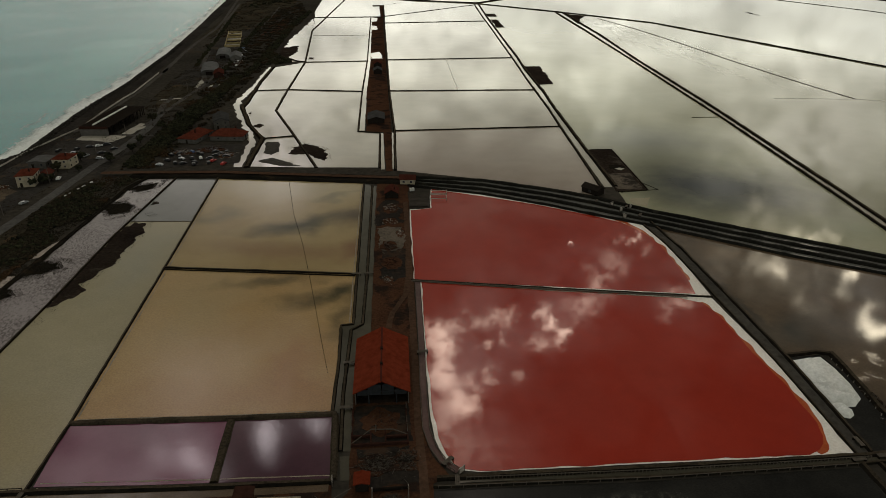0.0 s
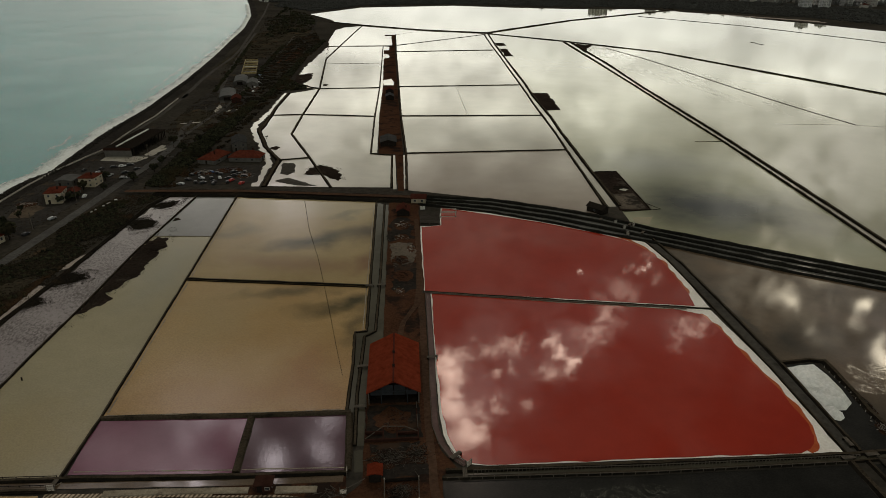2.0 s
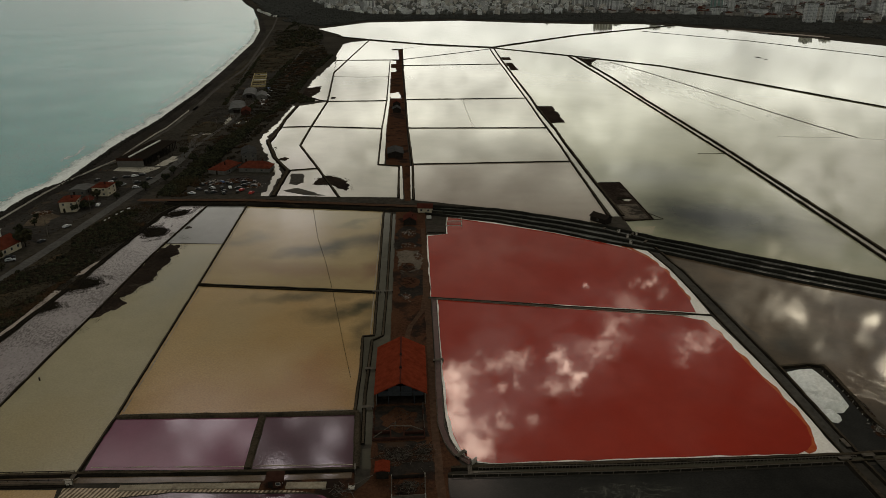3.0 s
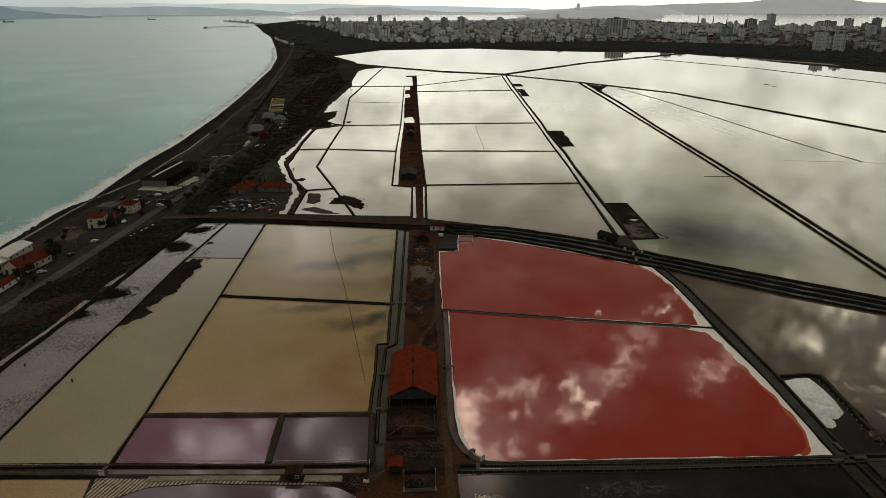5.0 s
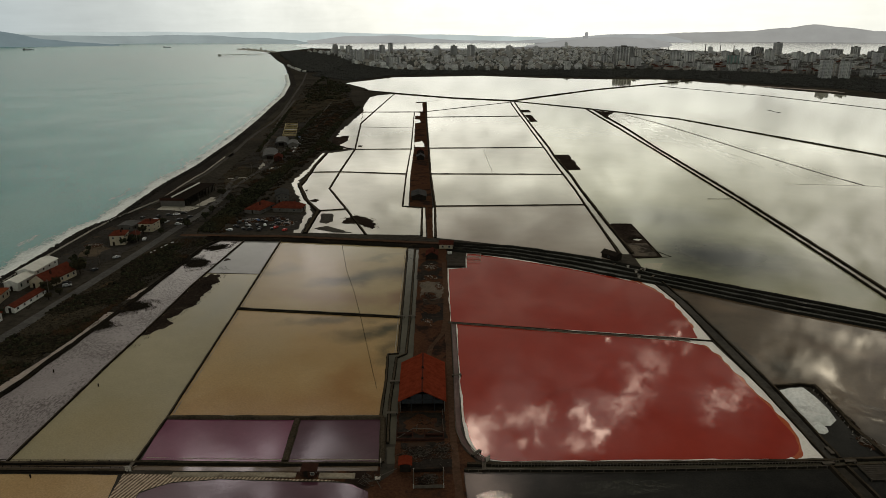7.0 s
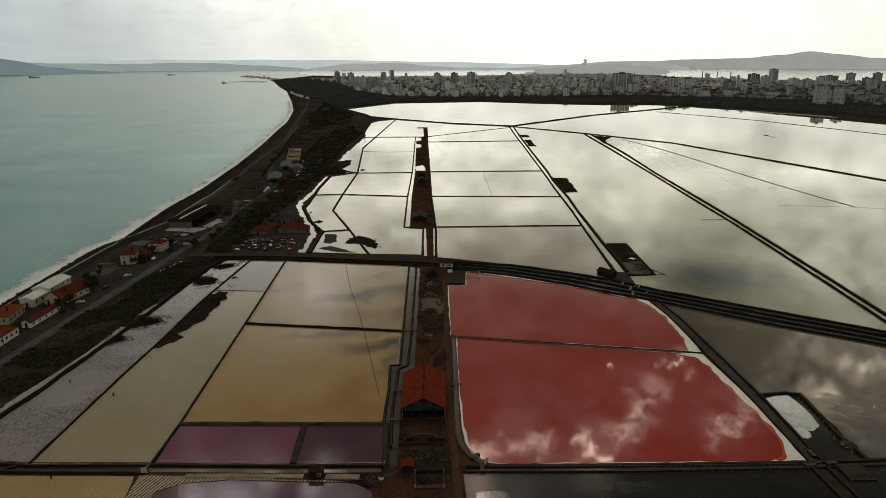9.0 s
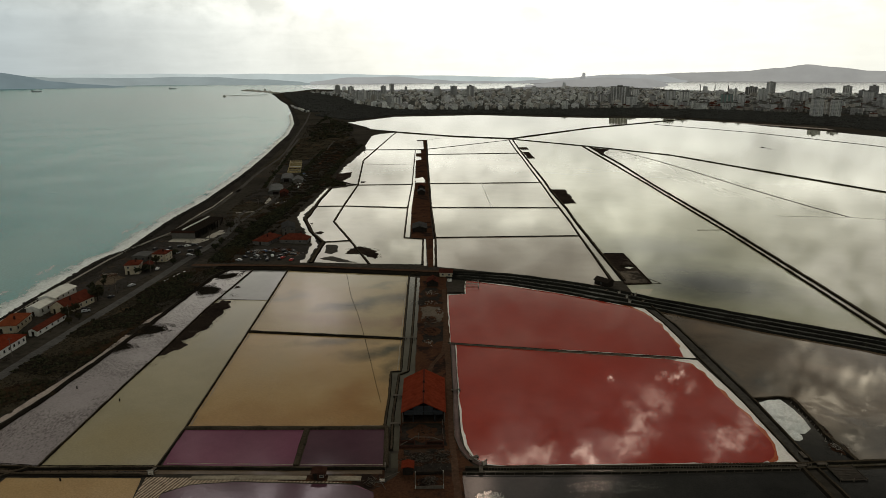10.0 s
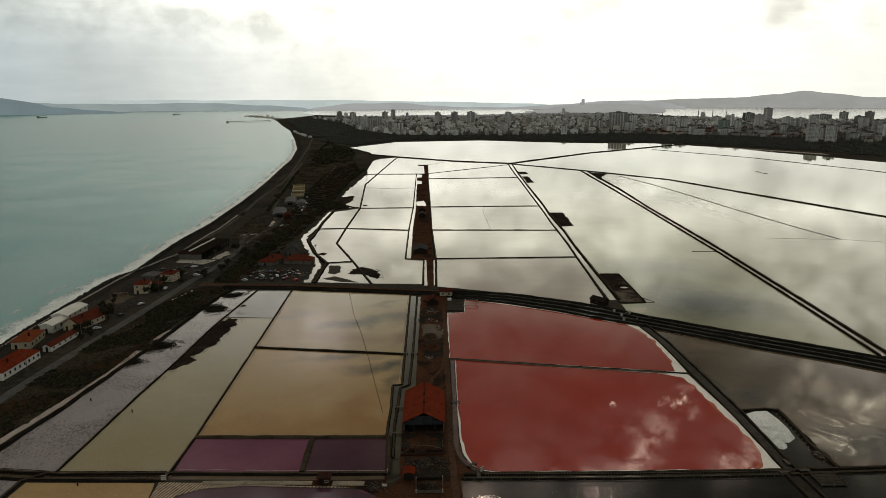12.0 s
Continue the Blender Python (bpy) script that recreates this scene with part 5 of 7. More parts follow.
def ruin():
    """Brick footings and leaning posts of the fallen front bays."""
    ob = thing("barn_ruin", "low broken brick footings of a collapsed barn bay", "ruin", (5.2, 127, 0.14), -2)
    for a in ((-6.2, -6.5, 6.0, -6.1, .7), (-6.4, -6.5, -6.05, 6.5, .5), (5.9, -6.5, 6.2, 6.5, .6), (-6.2, -3.9, -2.2, -3.6, .9), (-2.2, -6.3, -1.9, -2.6, 1.0), (1.2, -4.4, 5.9, -4.1, .8), (1.0, -6.1, 1.3, -2.2, .9)):
        part("footing", boxed(a[0], a[1], 0, a[2], a[3], a[4]), M["brick"], ob)
    for x, y in ((-6.3, 6), (-6.3, 2), (-6.3, -2), (6.1, 5), (6.1, 0), (6.1, -3), (-1, -2)):
        bm = bmesh.new()
        beam(bm, (x, y, 0), (x + random.uniform(-.2, .2), y + random.uniform(-.2, .2), random.uniform(1.6, 2.8)), .18)
        part("post", bm, M["grey_wood"], ob)
    for a, b in (((-6.2, -5.8, .5), (-2, -2, .9)), ((-2, -2, .9), (3, -2.4, .9)), ((3, -2.4, .9), (6, -4, .6))):
        bm = bmesh.new()
        beam(bm, a, b, .16)
        part("fallen_beam", bm, M["grey_wood"], ob)


ruin()


def debris(label, at, rx, ry, count, mats=("plank_grey", "dark_wood", "grey_wood"), length=1.7, mound=0.35):
    """A heap of broken planks over a low mound."""
    ob = thing("debris_heap", label, "debris", (*at, 0.14))
    bm = bmesh.new()
    bmesh.ops.create_icosphere(bm, subdivisions=3, radius=1)
    for v in bm.verts:
        n = 1 + .4 * noise.noise(v.co * 2.3 + Vector((at[0], at[1], 0)))
        v.co = Vector((v.co.x * rx * n, v.co.y * ry * n, max(-.05, v.co.z * mound * n)))
    part("mound", bm, M["rust_soil"], ob)
    for mat in mats:
        bm = bmesh.new()
        for _ in range(count * 2):
            x, y = random.gauss(0, rx * .45), random.gauss(0, ry * .45)
            z = mound * max(0.15, 1 - (x / rx) ** 2 - (y / ry) ** 2)
            a, l = random.uniform(0, math.tau), random.uniform(.3, 1) * length / 2
            t = random.uniform(-.25, .35) * l
            beam(bm, (x - math.cos(a) * l, y - math.sin(a) * l, z + .1 - t), (x + math.cos(a) * l, y + math.sin(a) * l, z + .15 + t), random.uniform(.035, .085))
        tagged(part("planks", bm, M[mat], ob), kind="stuff")


debris("heap of bleached broken planks and rubble", (4.4, 114.8), 4.6, 3.2, 55, ("plank_grey", "dark_wood", "grey_wood"))
debris("heap of dark rubble and planks", (10.2, 115.5), 2.6, 3.4, 40)
debris("scattered broken planks on dark soil", (5.5, 128.5), 4.2, 4.6, 14, ("plank_grey", "dark_wood"), 1.9, .2)
debris("scatter of broken planks beside a purple pan", (-8.2, 104.6), 2.6, 2.2, 12, ("plank_grey", "grey_wood"), 2.4, .4)
debris("heap of dark rubble in a low pen", (6.3, 104.2), 3.2, 2.6, 45, ("plank_grey", "dark_wood", "grey_wood"), 1.2, .5)
debris("heap of scrap in the works yard", (-80, 340), 5, 4, 60, ("steel", "pale_wood", "dark_wood"), 2.0, .8)
debris("heap of scrap in the works yard", (-68, 343), 6, 4, 60, ("steel", "dark_wood", "brick"), 2.0, .8)
debris("heap of scrap in the works yard", (-60, 333), 4, 4, 50, ("steel", "pale_wood", "dark_wood"), 2.0, .8)
debris("heap of scrap and pallets beside the sheds", (-88, 575), 5, 12, 70, ("pale_wood", "steel", "dark_wood"), 2.2, .8)
debris("scrap piled beside a seaside yard", (-134, 344), 3, 3, 26, ("pale_wood", "dark_wood"), 1.6, .5)
debris("garden clutter behind a house", (-149, 300), 4, 3, 30, ("pale_wood", "grey_wood"), 1.4, .3)
debris("scatter of scrap on the causeway", (12.5, 221), 3.0, 4.0, 20, ("dark_wood", "grey_wood"), 1.5, .3)
debris("scatter of scrap on the causeway", (15, 255), 3.0, 4.5, 20, ("dark_wood", "pale_wood"), 1.5, .3)
debris("scatter of scrap on the causeway", (13, 208), 3.5, 4.5, 16, ("dark_wood", "brick"), 1.3, .3)

debris("scatter of pale rubble on an old floor", (17.2, 231), 1.4, 3.5, 16, ("pale_wood", "grey_wood"), .8, .15)
debris("scatter of scrap and pale rubble on the causeway", (14.2, 243), 3.0, 3.0, 18, ("dark_wood", "pale_wood"), .9, .2)
debris("scatter of scrap and pale rubble on the causeway", (10.8, 196), 2.0, 2.5, 14, ("grey_wood", "pale_wood"), .8, .2)

# small buildings on the causeway
house("small pump hut with a bright red flat roof", (0.8, 109, ), -3, 2.6, 2.8, 2.3, .35, "dark_wood", "roof_red", False, 1, False, "pump_hut", 4)
house("low cottage with a weathered red roof", (16.6, 270), -5, 5.2, 6.4, 2.2, 1.5, "dark_wood", "roof_dull", False, 1, True, "cottage", 6)
house("small cream house with a red roof beside the track", (24.4, 284), 80, 4.4, 6.4, 2.5, 1.2, "cream_wall", "roof_dull", False, 1, False, "cottage", 2.2)
house("grey shed on the far causeway", (15, 388), -2, 9, 14, 2.6, 1.4, "dark_wood", "dark_sheet", False, 1, False, "shed", 5)
house("dark shed on the far causeway", (21.5, 520), -2, 6, 9, 2.8, 1.6, "dark_wood", "dark_sheet", False, 1, False, "shed", 5)
house("dark shed on the far causeway", (22.5, 545), -2, 6, 8, 2.8, 1.6, "dark_wood", "roof_dull", False, 1, False, "shed", 5)
house("dark shed at a canal junction", (100, 262.5), 35, 4.5, 8, 2.4, 1.2, "dark_wood", "dark_wood", False, 1, False, "shed", 5)
house("small brown hut beside a purple pan", (-22.3, 108.6), -4, 3.2, 2.4, 1.9, .12, "brick", "brick", False, 1, False, "hut", 1.4)

# pale slabs and platforms
setting("slab", bank([(-55.5, 110.6), (-40, 109.6), (-25.6, 108.3)], 1.7, .25, 0.05, 3, .1, .9), M["tan_slab"], "long pale concrete slab beside a purple pan", "slab")
setting("slab", bank([(-20, 107.7), (-11.4, 106.9)], 2.0, .3, 0.05, 3, .05, .9), M["tan_slab"], "pale concrete slab beside a purple pan", "slab")
setting("slab", sheet([(9.1, 236.9), (14, 237.6), (18.6, 237), (18.4, 226), (17.6, 218.4), (13, 217), (9.6, 218)], .2, .8, 1.3, .35), M["stained_floor"], "old stained concrete floor on the causeway", "slab")
setting("slab", sheet([(8.6, 198), (12, 194), (16.4, 198), (20, 214), (17.5, 218.5), (10, 217)], .175, .8, 1.8, .3), M["soot"], "soot-dark trampled ground on the causeway", "ground")
setting("slab", sheet([(9, 240), (18.6, 240), (19.4, 262), (14, 266), (9.8, 258)], .17, .8, 2.2, .25), M["soot"], "soot-dark trampled ground on the causeway", "ground")
setting("slab", sheet([(-.2, 120), (10.8, 119.6), (12.6, 108.6), (3, 108.4), (0.4, 113)], .165, .8, 1.2, .4), M["soot"], "soot-dark trampled ground on the causeway", "ground")
setting("slab", sheet([(-.4, 134.5), (12.2, 133.8), (12, 121), (-1, 121.6)], .16, .8, .6, .4), M["soot"], "soot-dark floor of a fallen barn bay", "ground")
setting("cart_track", ribbon([(18.4, 212), (17.4, 198), (15.6, 186), (11, 176), (9.4, 168)], 1.6, .185, 2, .3), M["dirt_road"], "curving rust-brown cart track on the causeway", "track")
setting("cart_track", ribbon([(21.6, 262), (20.2, 236), (18.4, 206), (16.4, 170), (14.8, 142), (13.6, 120), (13, 100), (12.6, 60)], 1.9, .18, 2, .25), M["dirt_road"], "rust-brown cart track along the causeway", "track")


M["deck_wood"] = plain("damp_deck_planks", (0.052, 0.045, 0.038), 1.0, 0.45, 0.8, spec=0.0)


def jetty(label, x0, y0, x1, y1, turn, mat):
    """Plank deck on posts."""
    ob = thing("jetty", label, "jetty", ((x0 + x1) / 2, (y0 + y1) / 2, 0), turn)
    w, d = abs(x1 - x0), abs(y1 - y0)
    k = int(d / 0.9)
    for i in range(k):
        y = -d / 2 + d * i / k
        part("plank", boxed(-w / 2, y, .55, w / 2, y + d / k * .82, .63), M[mat], ob)
    for x in (-w / 2 + .2, 0, w / 2 - .2):
        for y in (-d / 2 + .2, d / 2 - .2):
            part("post", boxed(x - .1, y - .1, 0, x + .1, y + .1, .55), M["grey_wood"], ob)


jetty("dark plank platform beside the red brine", 23.0, 256, 31.0, 267.2, -5, "deck_wood")


def frame_rail(label, at, w, d, turn):
    """Bare rectangle of bleached rails on posts."""
    ob = thing("rail_frame", label, "railing", (*at, 0), turn)
    for a, b in (((-w / 2, -d / 2), (w / 2, -d / 2)), ((w / 2, -d / 2), (w / 2, d / 2)), ((w / 2, d / 2), (-w / 2, d / 2)), ((-w / 2, d / 2), (-w / 2, -d / 2))):
        bm = bmesh.new()
        beam(bm, (*a, .9), (*b, .9), .2)
        part("rail", bm, M["pale_wood"], ob)
        part("post", boxed(a[0] - .1, a[1] - .1, 0, a[0] + .1, a[1] + .1, 1.1), M["pale_wood"], ob)


frame_rail("bare frame of bleached rails standing in brine", (35.2, 264.2), 6.6, 4.4, -5)
frame_rail("bare frame of bleached rails standing in brine", (36.0, 269.4), 6.6, 3.6, -5)


def staked_edge(label, pts, gap, mat="grey_wood", rail=True, height=.7, name="staked_edging", thick=.07):
    """Row of stakes with a rail, lining a ditch."""
    ob = thing(name, label, "edging")
    for p in resample(pts, gap):
        part("stake", boxed(p.x - thick, p.y - thick, 0, p.x + thick, p.y + thick, height + random.uniform(-.12, .12)), M[mat], ob)
    if rail:
        part("rail", bank(pts, .14, .12, height - .15, 3, 0, 1), M[mat], ob)


DITCH = [(20, 193.8), (17.6, 156), (16, 136), (15.4, 124.7), (16.2, 118.5), (17.8, 114), (20.6, 110.8)]
setting("ditch", ribbon(DITCH, 1.5, 0.17, 2, .1), M["ditch_water"], "narrow plank-lined brine ditch along the red pan", "ditch")
staked_edge("weathered plank edging of a brine ditch", [(x - .8, y) for x, y in DITCH], .9)
staked_edge("weathered plank edging of a brine ditch", [(x + .8, y) for x, y in DITCH], .9)
staked_edge("dark staked edging along a dyke", [(22, 108.2), (60, 105.5), (92, 103.9), (108, 103.3)], .8, "grey_wood", True, .95)
staked_edge("pale plank rail along a dyke", [(16, 106.7), (59, 103.6), (104, 101.8)], 2.4, "grey_wood", True, .8)
staked_edge("dark staked edging along a dyke", [(-124, 121.2), (-98, 116.9), (-67, 114.2)], 2.2, "dark_wood", True, .45)
staked_edge("line of old marker posts across a beige pan", [(-26.5, 290), (-22.3, 254.6), (-17.6, 228.1), (-13.9, 201.9), (-11.3, 182), (-8.8, 162.2), (-7, 149)], 1.1, "dark_wood", False, .4, "marker_posts", .075)
setting("canal", ribbon([(20.5, 108.3), (60, 105.4), (92, 103.7), (107, 103.1), (220, 101.4)], 1.4, .09, 3, .1), M["canal_water"], "dark ditch along a dyke", "canal")
setting("canal", ribbon([(-126, 121), (-98, 116.9), (-67, 114.3), (-29, 111), (-6, 109.6)], 1.9, .09, 3, .1), M["dark_water"], "dark ditch along a dyke", "canal")
setting("mud_flat", sheet([(-67.6, 112), (-55.3, 110.8), (-30, 108.8), (-10, 107), (-6, 110), (-5, 100), (-13, 105), (-44, 108.3), (-55, 107.8), (-61, 104.8), (-62, 95), (-67, 95)], .05, 2, .3), M["combed_mud"], "flat of dried mud combed into furrows", "mud flat")
setting("mud_flat", sheet([(-33, 110.4), (-12, 109), (-5.4, 110.6), (-5.4, 100.4), (-9, 101.5), (-12.5, 104.6), (-20, 106.4), (-33, 107.6)], .07, 2, .3), M["rust_soil"], "strip of rust-brown trampled earth", "mud flat")


def pen():
    """Low rectangular pen of bleached boards round a rubble heap."""
    ob = thing("rubble_pen", "low pen of bleached boards and a dark back wall", "pen", (0, 0, .14))
    for a, b, m in (((2.7, 107.4), (10.0, 107.3), "dark_wood"), ((10.0, 107.3), (9.6, 101.0), "grey_wood"), ((9.6, 101.0), (2.5, 101.3), "grey_wood"), ((2.5, 101.3), (2.7, 107.4), "grey_wood")):
        part("board_wall", bank([a, b], .2, .8, 0, 1.5, .1, .9), M[m], ob)
        part("post", boxed(a[0] - .12, a[1] - .12, 0, a[0] + .12, a[1] + .12, 1.1), M["pale_wood"], ob)


pen()


def walkway():
    """Thin plank gangway from the hut to a small landing at the purple pan."""
    ob = thing("gangway", "thin bleached plank gangway with a small landing", "gangway", (0, 0, .14))
    for a, b, w in (((-1.4, 108.3, .6), (-6.0, 105.4, .5), .14), ((-6.4, 105.0, .4), (-5.0, 101.2, .4), .12)):
        bm = bmesh.new()
        beam(bm, a, b, w)
        part("plank", bm, M["grey_wood"], ob)
    part("landing", boxed(-6.6, 104.6, .3, -5.2, 105.8, .45), M["pale_wood"], ob)
    for x, y in ((-6.6, 104.6), (-5.2, 104.6), (-6.6, 105.8), (-5.2, 105.8)):
        part("post", boxed(x - .09, y - .09, 0, x + .09, y + .09, .9), M["grey_wood"], ob)


walkway()


def footbridge(at, turn, l=3.0):
    ob = thing("footbridge", "small plank footbridge over a ditch", "footbridge", (*at, 0), turn, "footbridges")
    for i in range(3):
        part("plank", boxed(-l / 2, -.5 + i * .34, .72, l / 2, -.5 + i * .34 + .3, .8), M["grey_wood"], ob)
    for x in (-l / 2 + .2, l / 2 - .2):
        part("support", boxed(x - .1, -.5, 0, x + .1, .5, .72), M["dark_wood"], ob)


for at, turn in (((17.6, 154.5), 5), ((18.8, 113.6), 40), ((-1.5, 152), 0), ((-2.4, 134), 0), ((1, 201), 0), ((5, 201), 0), ((108.5, 108), 90), ((108, 245), 60), ((98, 252), 60), ((110, 236), 55), ((20, 107.8), 85), ((-66.5, 114), 80), ((105, 103), 0), ((111, 103.4), 0)):
    footbridge(at, turn)


def salt_heap():
    """Ridged heap of harvested salt with a small cone at its foot."""
    def mound(pts, peak, steep, creases, step=0.45):
        """Heap over an outline: sides at the angle of repose up to a creased top."""
        ring = [Vector((*p, 0)) for p in pts]
        edges = list(zip(ring, ring[1:] + ring[:1]))

        def height(p):
            d = min((p - a - (b - a) * max(0.0, min(1.0, (p - a).dot(b - a) / (b - a).length_squared))).length for a, b in edges)
            if not inside(p.xy, pts):
                d = -d
            top = peak * (0.86 + 0.10 * noise.noise(p * 0.35)) + 0.05 * noise.noise(p * 1.9)
            for (cx, cy), turn, cut in creases:
                top -= cut * max(0.0, 1 - abs((p.x - cx) * math.cos(turn) + (p.y - cy) * math.sin(turn)) / 1.1)
            return min(d * steep * (1 + 0.15 * noise.noise(p * 0.8)), top)
        bm = bmesh.new()
        xs, ys = [p[0] for p in pts], [p[1] for p in pts]
        nx, ny = int((max(xs) - min(xs)) / step) + 3, int((max(ys) - min(ys)) / step) + 3
        grid = {}
        for i in range(nx):
            for j in range(ny):
                p = Vector((min(xs) - step + i * step, min(ys) - step + j * step, 0))
                h = height(p)
                if h > -step:
                    grid[i, j] = bm.verts.new((p.x, p.y, max(h, -0.3)))
        for i, j in grid:
            if (i + 1, j) in grid and (i, j + 1) in grid and (i + 1, j + 1) in grid:
                bm.faces.new((grid[i, j], grid[i + 1, j], grid[i + 1, j + 1], grid[i, j + 1]))
        return bm
    ob = thing("salt_heap", "flat-topped heap of harvested white salt on wet mud", "salt heap")
    part("mound", mound([(111.2, 138.9), (115.6, 139.5), (120.6, 139.6), (121.2, 134), (120.8, 127.9), (119.6, 122.2), (116.2, 119.6), (113.6, 119.8), (111.2, 121), (111.2, 130)], 2.2, 0.8, (((113.5, 128), 0.5, 0.5), ((117.5, 133), -0.4, 0.4), ((115.5, 124), 1.2, 0.45))), M["salt_heap"], ob)
    part("cone", mound([(114.2, 121.0), (114.8, 118.8), (114.0, 116.8), (112.2, 115.8), (110.6, 116.6), (110.1, 118.8), (110.9, 121.2), (112.6, 122.0)], 1.9, 0.75, (), 0.3), M["salt_heap"], ob, "small rounded cone of fresh salt")


salt_heap()
staked_edge("row of broken posts beside the salt heap", [(122.6, 138), (121.8, 126), (120, 116), (119.6, 108)], 2.2, "pale_wood", False, .6)


def arched_shed(label, at, turn, w, d, h):
    """Barrel-roofed shed: curved sheet roof, dark end walls with an opening."""
    ob = thing("arched_shed", label, "shed", (*at, 0), turn, "sheds of the works yard")
    prof = [(math.cos(a) * w / 2, h * .35 + math.sin(a) * h * .65) for a in (math.pi * i / 12 for i in range(13))]
    bm = bmesh.new()
    rows = []
    for y in (-d / 2, d / 2):
        rows.append([bm.verts.new((x, y, z)) for x, z in prof] + [bm.verts.new((x * .965, y, z - .25)) for x, z in prof[::-1]])
    a, b = rows
    for i in range(26):
        bm.faces.new((a[i], a[(i + 1) % 26], b[(i + 1) % 26], b[i]))
    for r in rows:
        for i in range(12):
            bm.faces.new((r[i], r[i + 1], r[24 - i], r[25 - i]))
    bmesh.ops.recalc_face_normals(bm, faces=bm.faces)
    part("roof", bm, M["arch_sheet"], ob, "curved grey sheet roof")
    for y in (-d / 2 + .3, d / 2 - .3):
        bm = bmesh.new()
        v = [bm.verts.new((x * .96, y, z - .2)) for x, z in prof] + [bm.verts.new((-w * .48, y, 0)), bm.verts.new((w * .48, y, 0))]
        bm.faces.new(v)
        bmesh.ops.solidify(bm, geom=bm.faces[:], thickness=.15)
        part("end_wall", bm, M["grey_wall"], ob)
        part("doorway", boxed(-w * .2, y - .22, 0, w * .2, y + .22, h * .6), M["dark_wood"], ob)
    for x in (-w / 2, w / 2 - .3):
        part("side_wall", boxed(x, -d / 2 + .4, 0, x + .3, d / 2 - .4, h * .36), M["grey_wall"], ob)


M["arch_sheet"] = plain("weathered_zinc_sheet", (0.075, 0.075, 0.073), 0.8, 0.5, 0.25, spec=0.1)


# ---- houses of the coast road ----
house("white one-storey house with a bright red roof", (-151.2, 198.5), -6, 9, 23, 3.1, 2.3, "white_wall", "roof_red", True, 1, True, bay=2.6)
house("cream house with an orange tile roof by the sea", (-158.8, 227), 4, 7.5, 14.5, 3.2, 1.8, "cream_wall", "roof_orange", True, 1, True)
house("long low outbuilding with a dull red roof", (-144.8, 225.8), -7, 3.6, 20, 2.3, 1.0, "white_wall", "roof_brick", False, 1, False, "outbuilding", 4)
house("white sheet-roofed workshop by the sea", (-156.5, 245.5), -8, 6.0, 12, 3.6, 1.0, "white_wall", "roof_white", False, 1, False, "workshop", 4)
house("tall white warehouse with a pale sheet roof", (-155.6, 259), -6, 7.5, 17, 4.6, 1.1, "white_wall", "roof_white", False, 2, False, "warehouse", 4)
house("pale gabled house with a long red roof", (-145.4, 250), -16, 8.5, 17, 3.0, 2.8, "cream_wall", "roof_brick", False, 1, True)
house("two-storey cream house with a red hip roof", (-137.6, 304), 5, 6.8, 9, 5.0, 1.6, "cream_wall", "roof_brick", True, 2, True)
house("low annexe with a dull red roof", (-132.6, 310), 5, 4.5, 6, 2.6, 1.2, "grey_wall", "roof_dull", False, 1, False, "annexe")
house("grey flat-roofed annexe beside a house", (-141.6, 329), -6, 8, 9, 3.0, .5, "grey_wall", "roof_grey", False, 1, False, "annexe", 4)
house("two-storey house with a red hip roof", (-130.6, 327), -8, 7.5, 8.5, 4.4, 1.6, "cream_wall", "roof_brick", True, 2, True)
house("pair of gabled salt-works houses with red roofs", (-79.4, 364), -20, 10, 17, 2.3, 3.0, "grey_wall", "roof_brick", True, 1, True, bay=6)
house("salt-works office with a wide red roof", (-62.2, 363), 80, 9.4, 17, 2.3, 3.0, "grey_wall", "roof_brick", True, 1, True, bay=6)
house("tall grey ruined storehouse", (-70, 388), 10, 8, 16, 4.6, 1.6, "grey_wall", "dark_sheet", False, 2, False, "storehouse")
arched_shed("grey barrel-roofed shed in the works yard", (-103, 545), 8, 12, 34, 4.0)
house("red-roofed shed beside a grey one", (-93, 524), 8, 6.5, 14, 3.0, 1.6, "brick", "roof_dull", False, 1, False, "shed", 5)

arched_shed("grey barrel-roofed shed in the works yard", (-103, 610), 6, 11, 32, 4.0)
house("pale workshop beside the warehouse", (-90, 590), 6, 8, 20, 3.6, 1.6, "grey_wall", "roof_grey", False, 1, False, "workshop", 5)
M["ochre_wall"] = plain("ochre_plaster", (0.33, 0.26, 0.13), 0.9, 0.45, 0.5)


def ruined_store():
    """Roofless row of bays between cream cross walls."""
    ob = thing("ruined_store", "roofless row of cream-walled store bays", "ruin", (-106.5, 694, 0), 6)
    part("floor_slab", boxed(-6.4, -44, 0, 6.4, 44, .2), M["mud"], ob)
    for i in range(6):
        y = -44 + i * 17.4
        part("cross_wall", boxed(-6.1, y, 0, 6.2, y + .6, 1.9 - .3 * (i % 3)), M["ochre_wall"], ob)
        if i < 5:
            if i % 2 == 0:
                part("bay_floor", boxed(-5.8, y + 1.2, .2, 5.9, y + 14, .3), M["concrete"], ob)
            part("back_wall", boxed(-6.5, y, 0, -6.1, y + 17.4, 1.7), M["ochre_wall"], ob)
            part("side_pier", boxed(6.2, y, 0, 6.6, y + 9 + 2 * (i % 2), 1.3 - .3 * (i % 2)), M["ochre_wall"], ob)


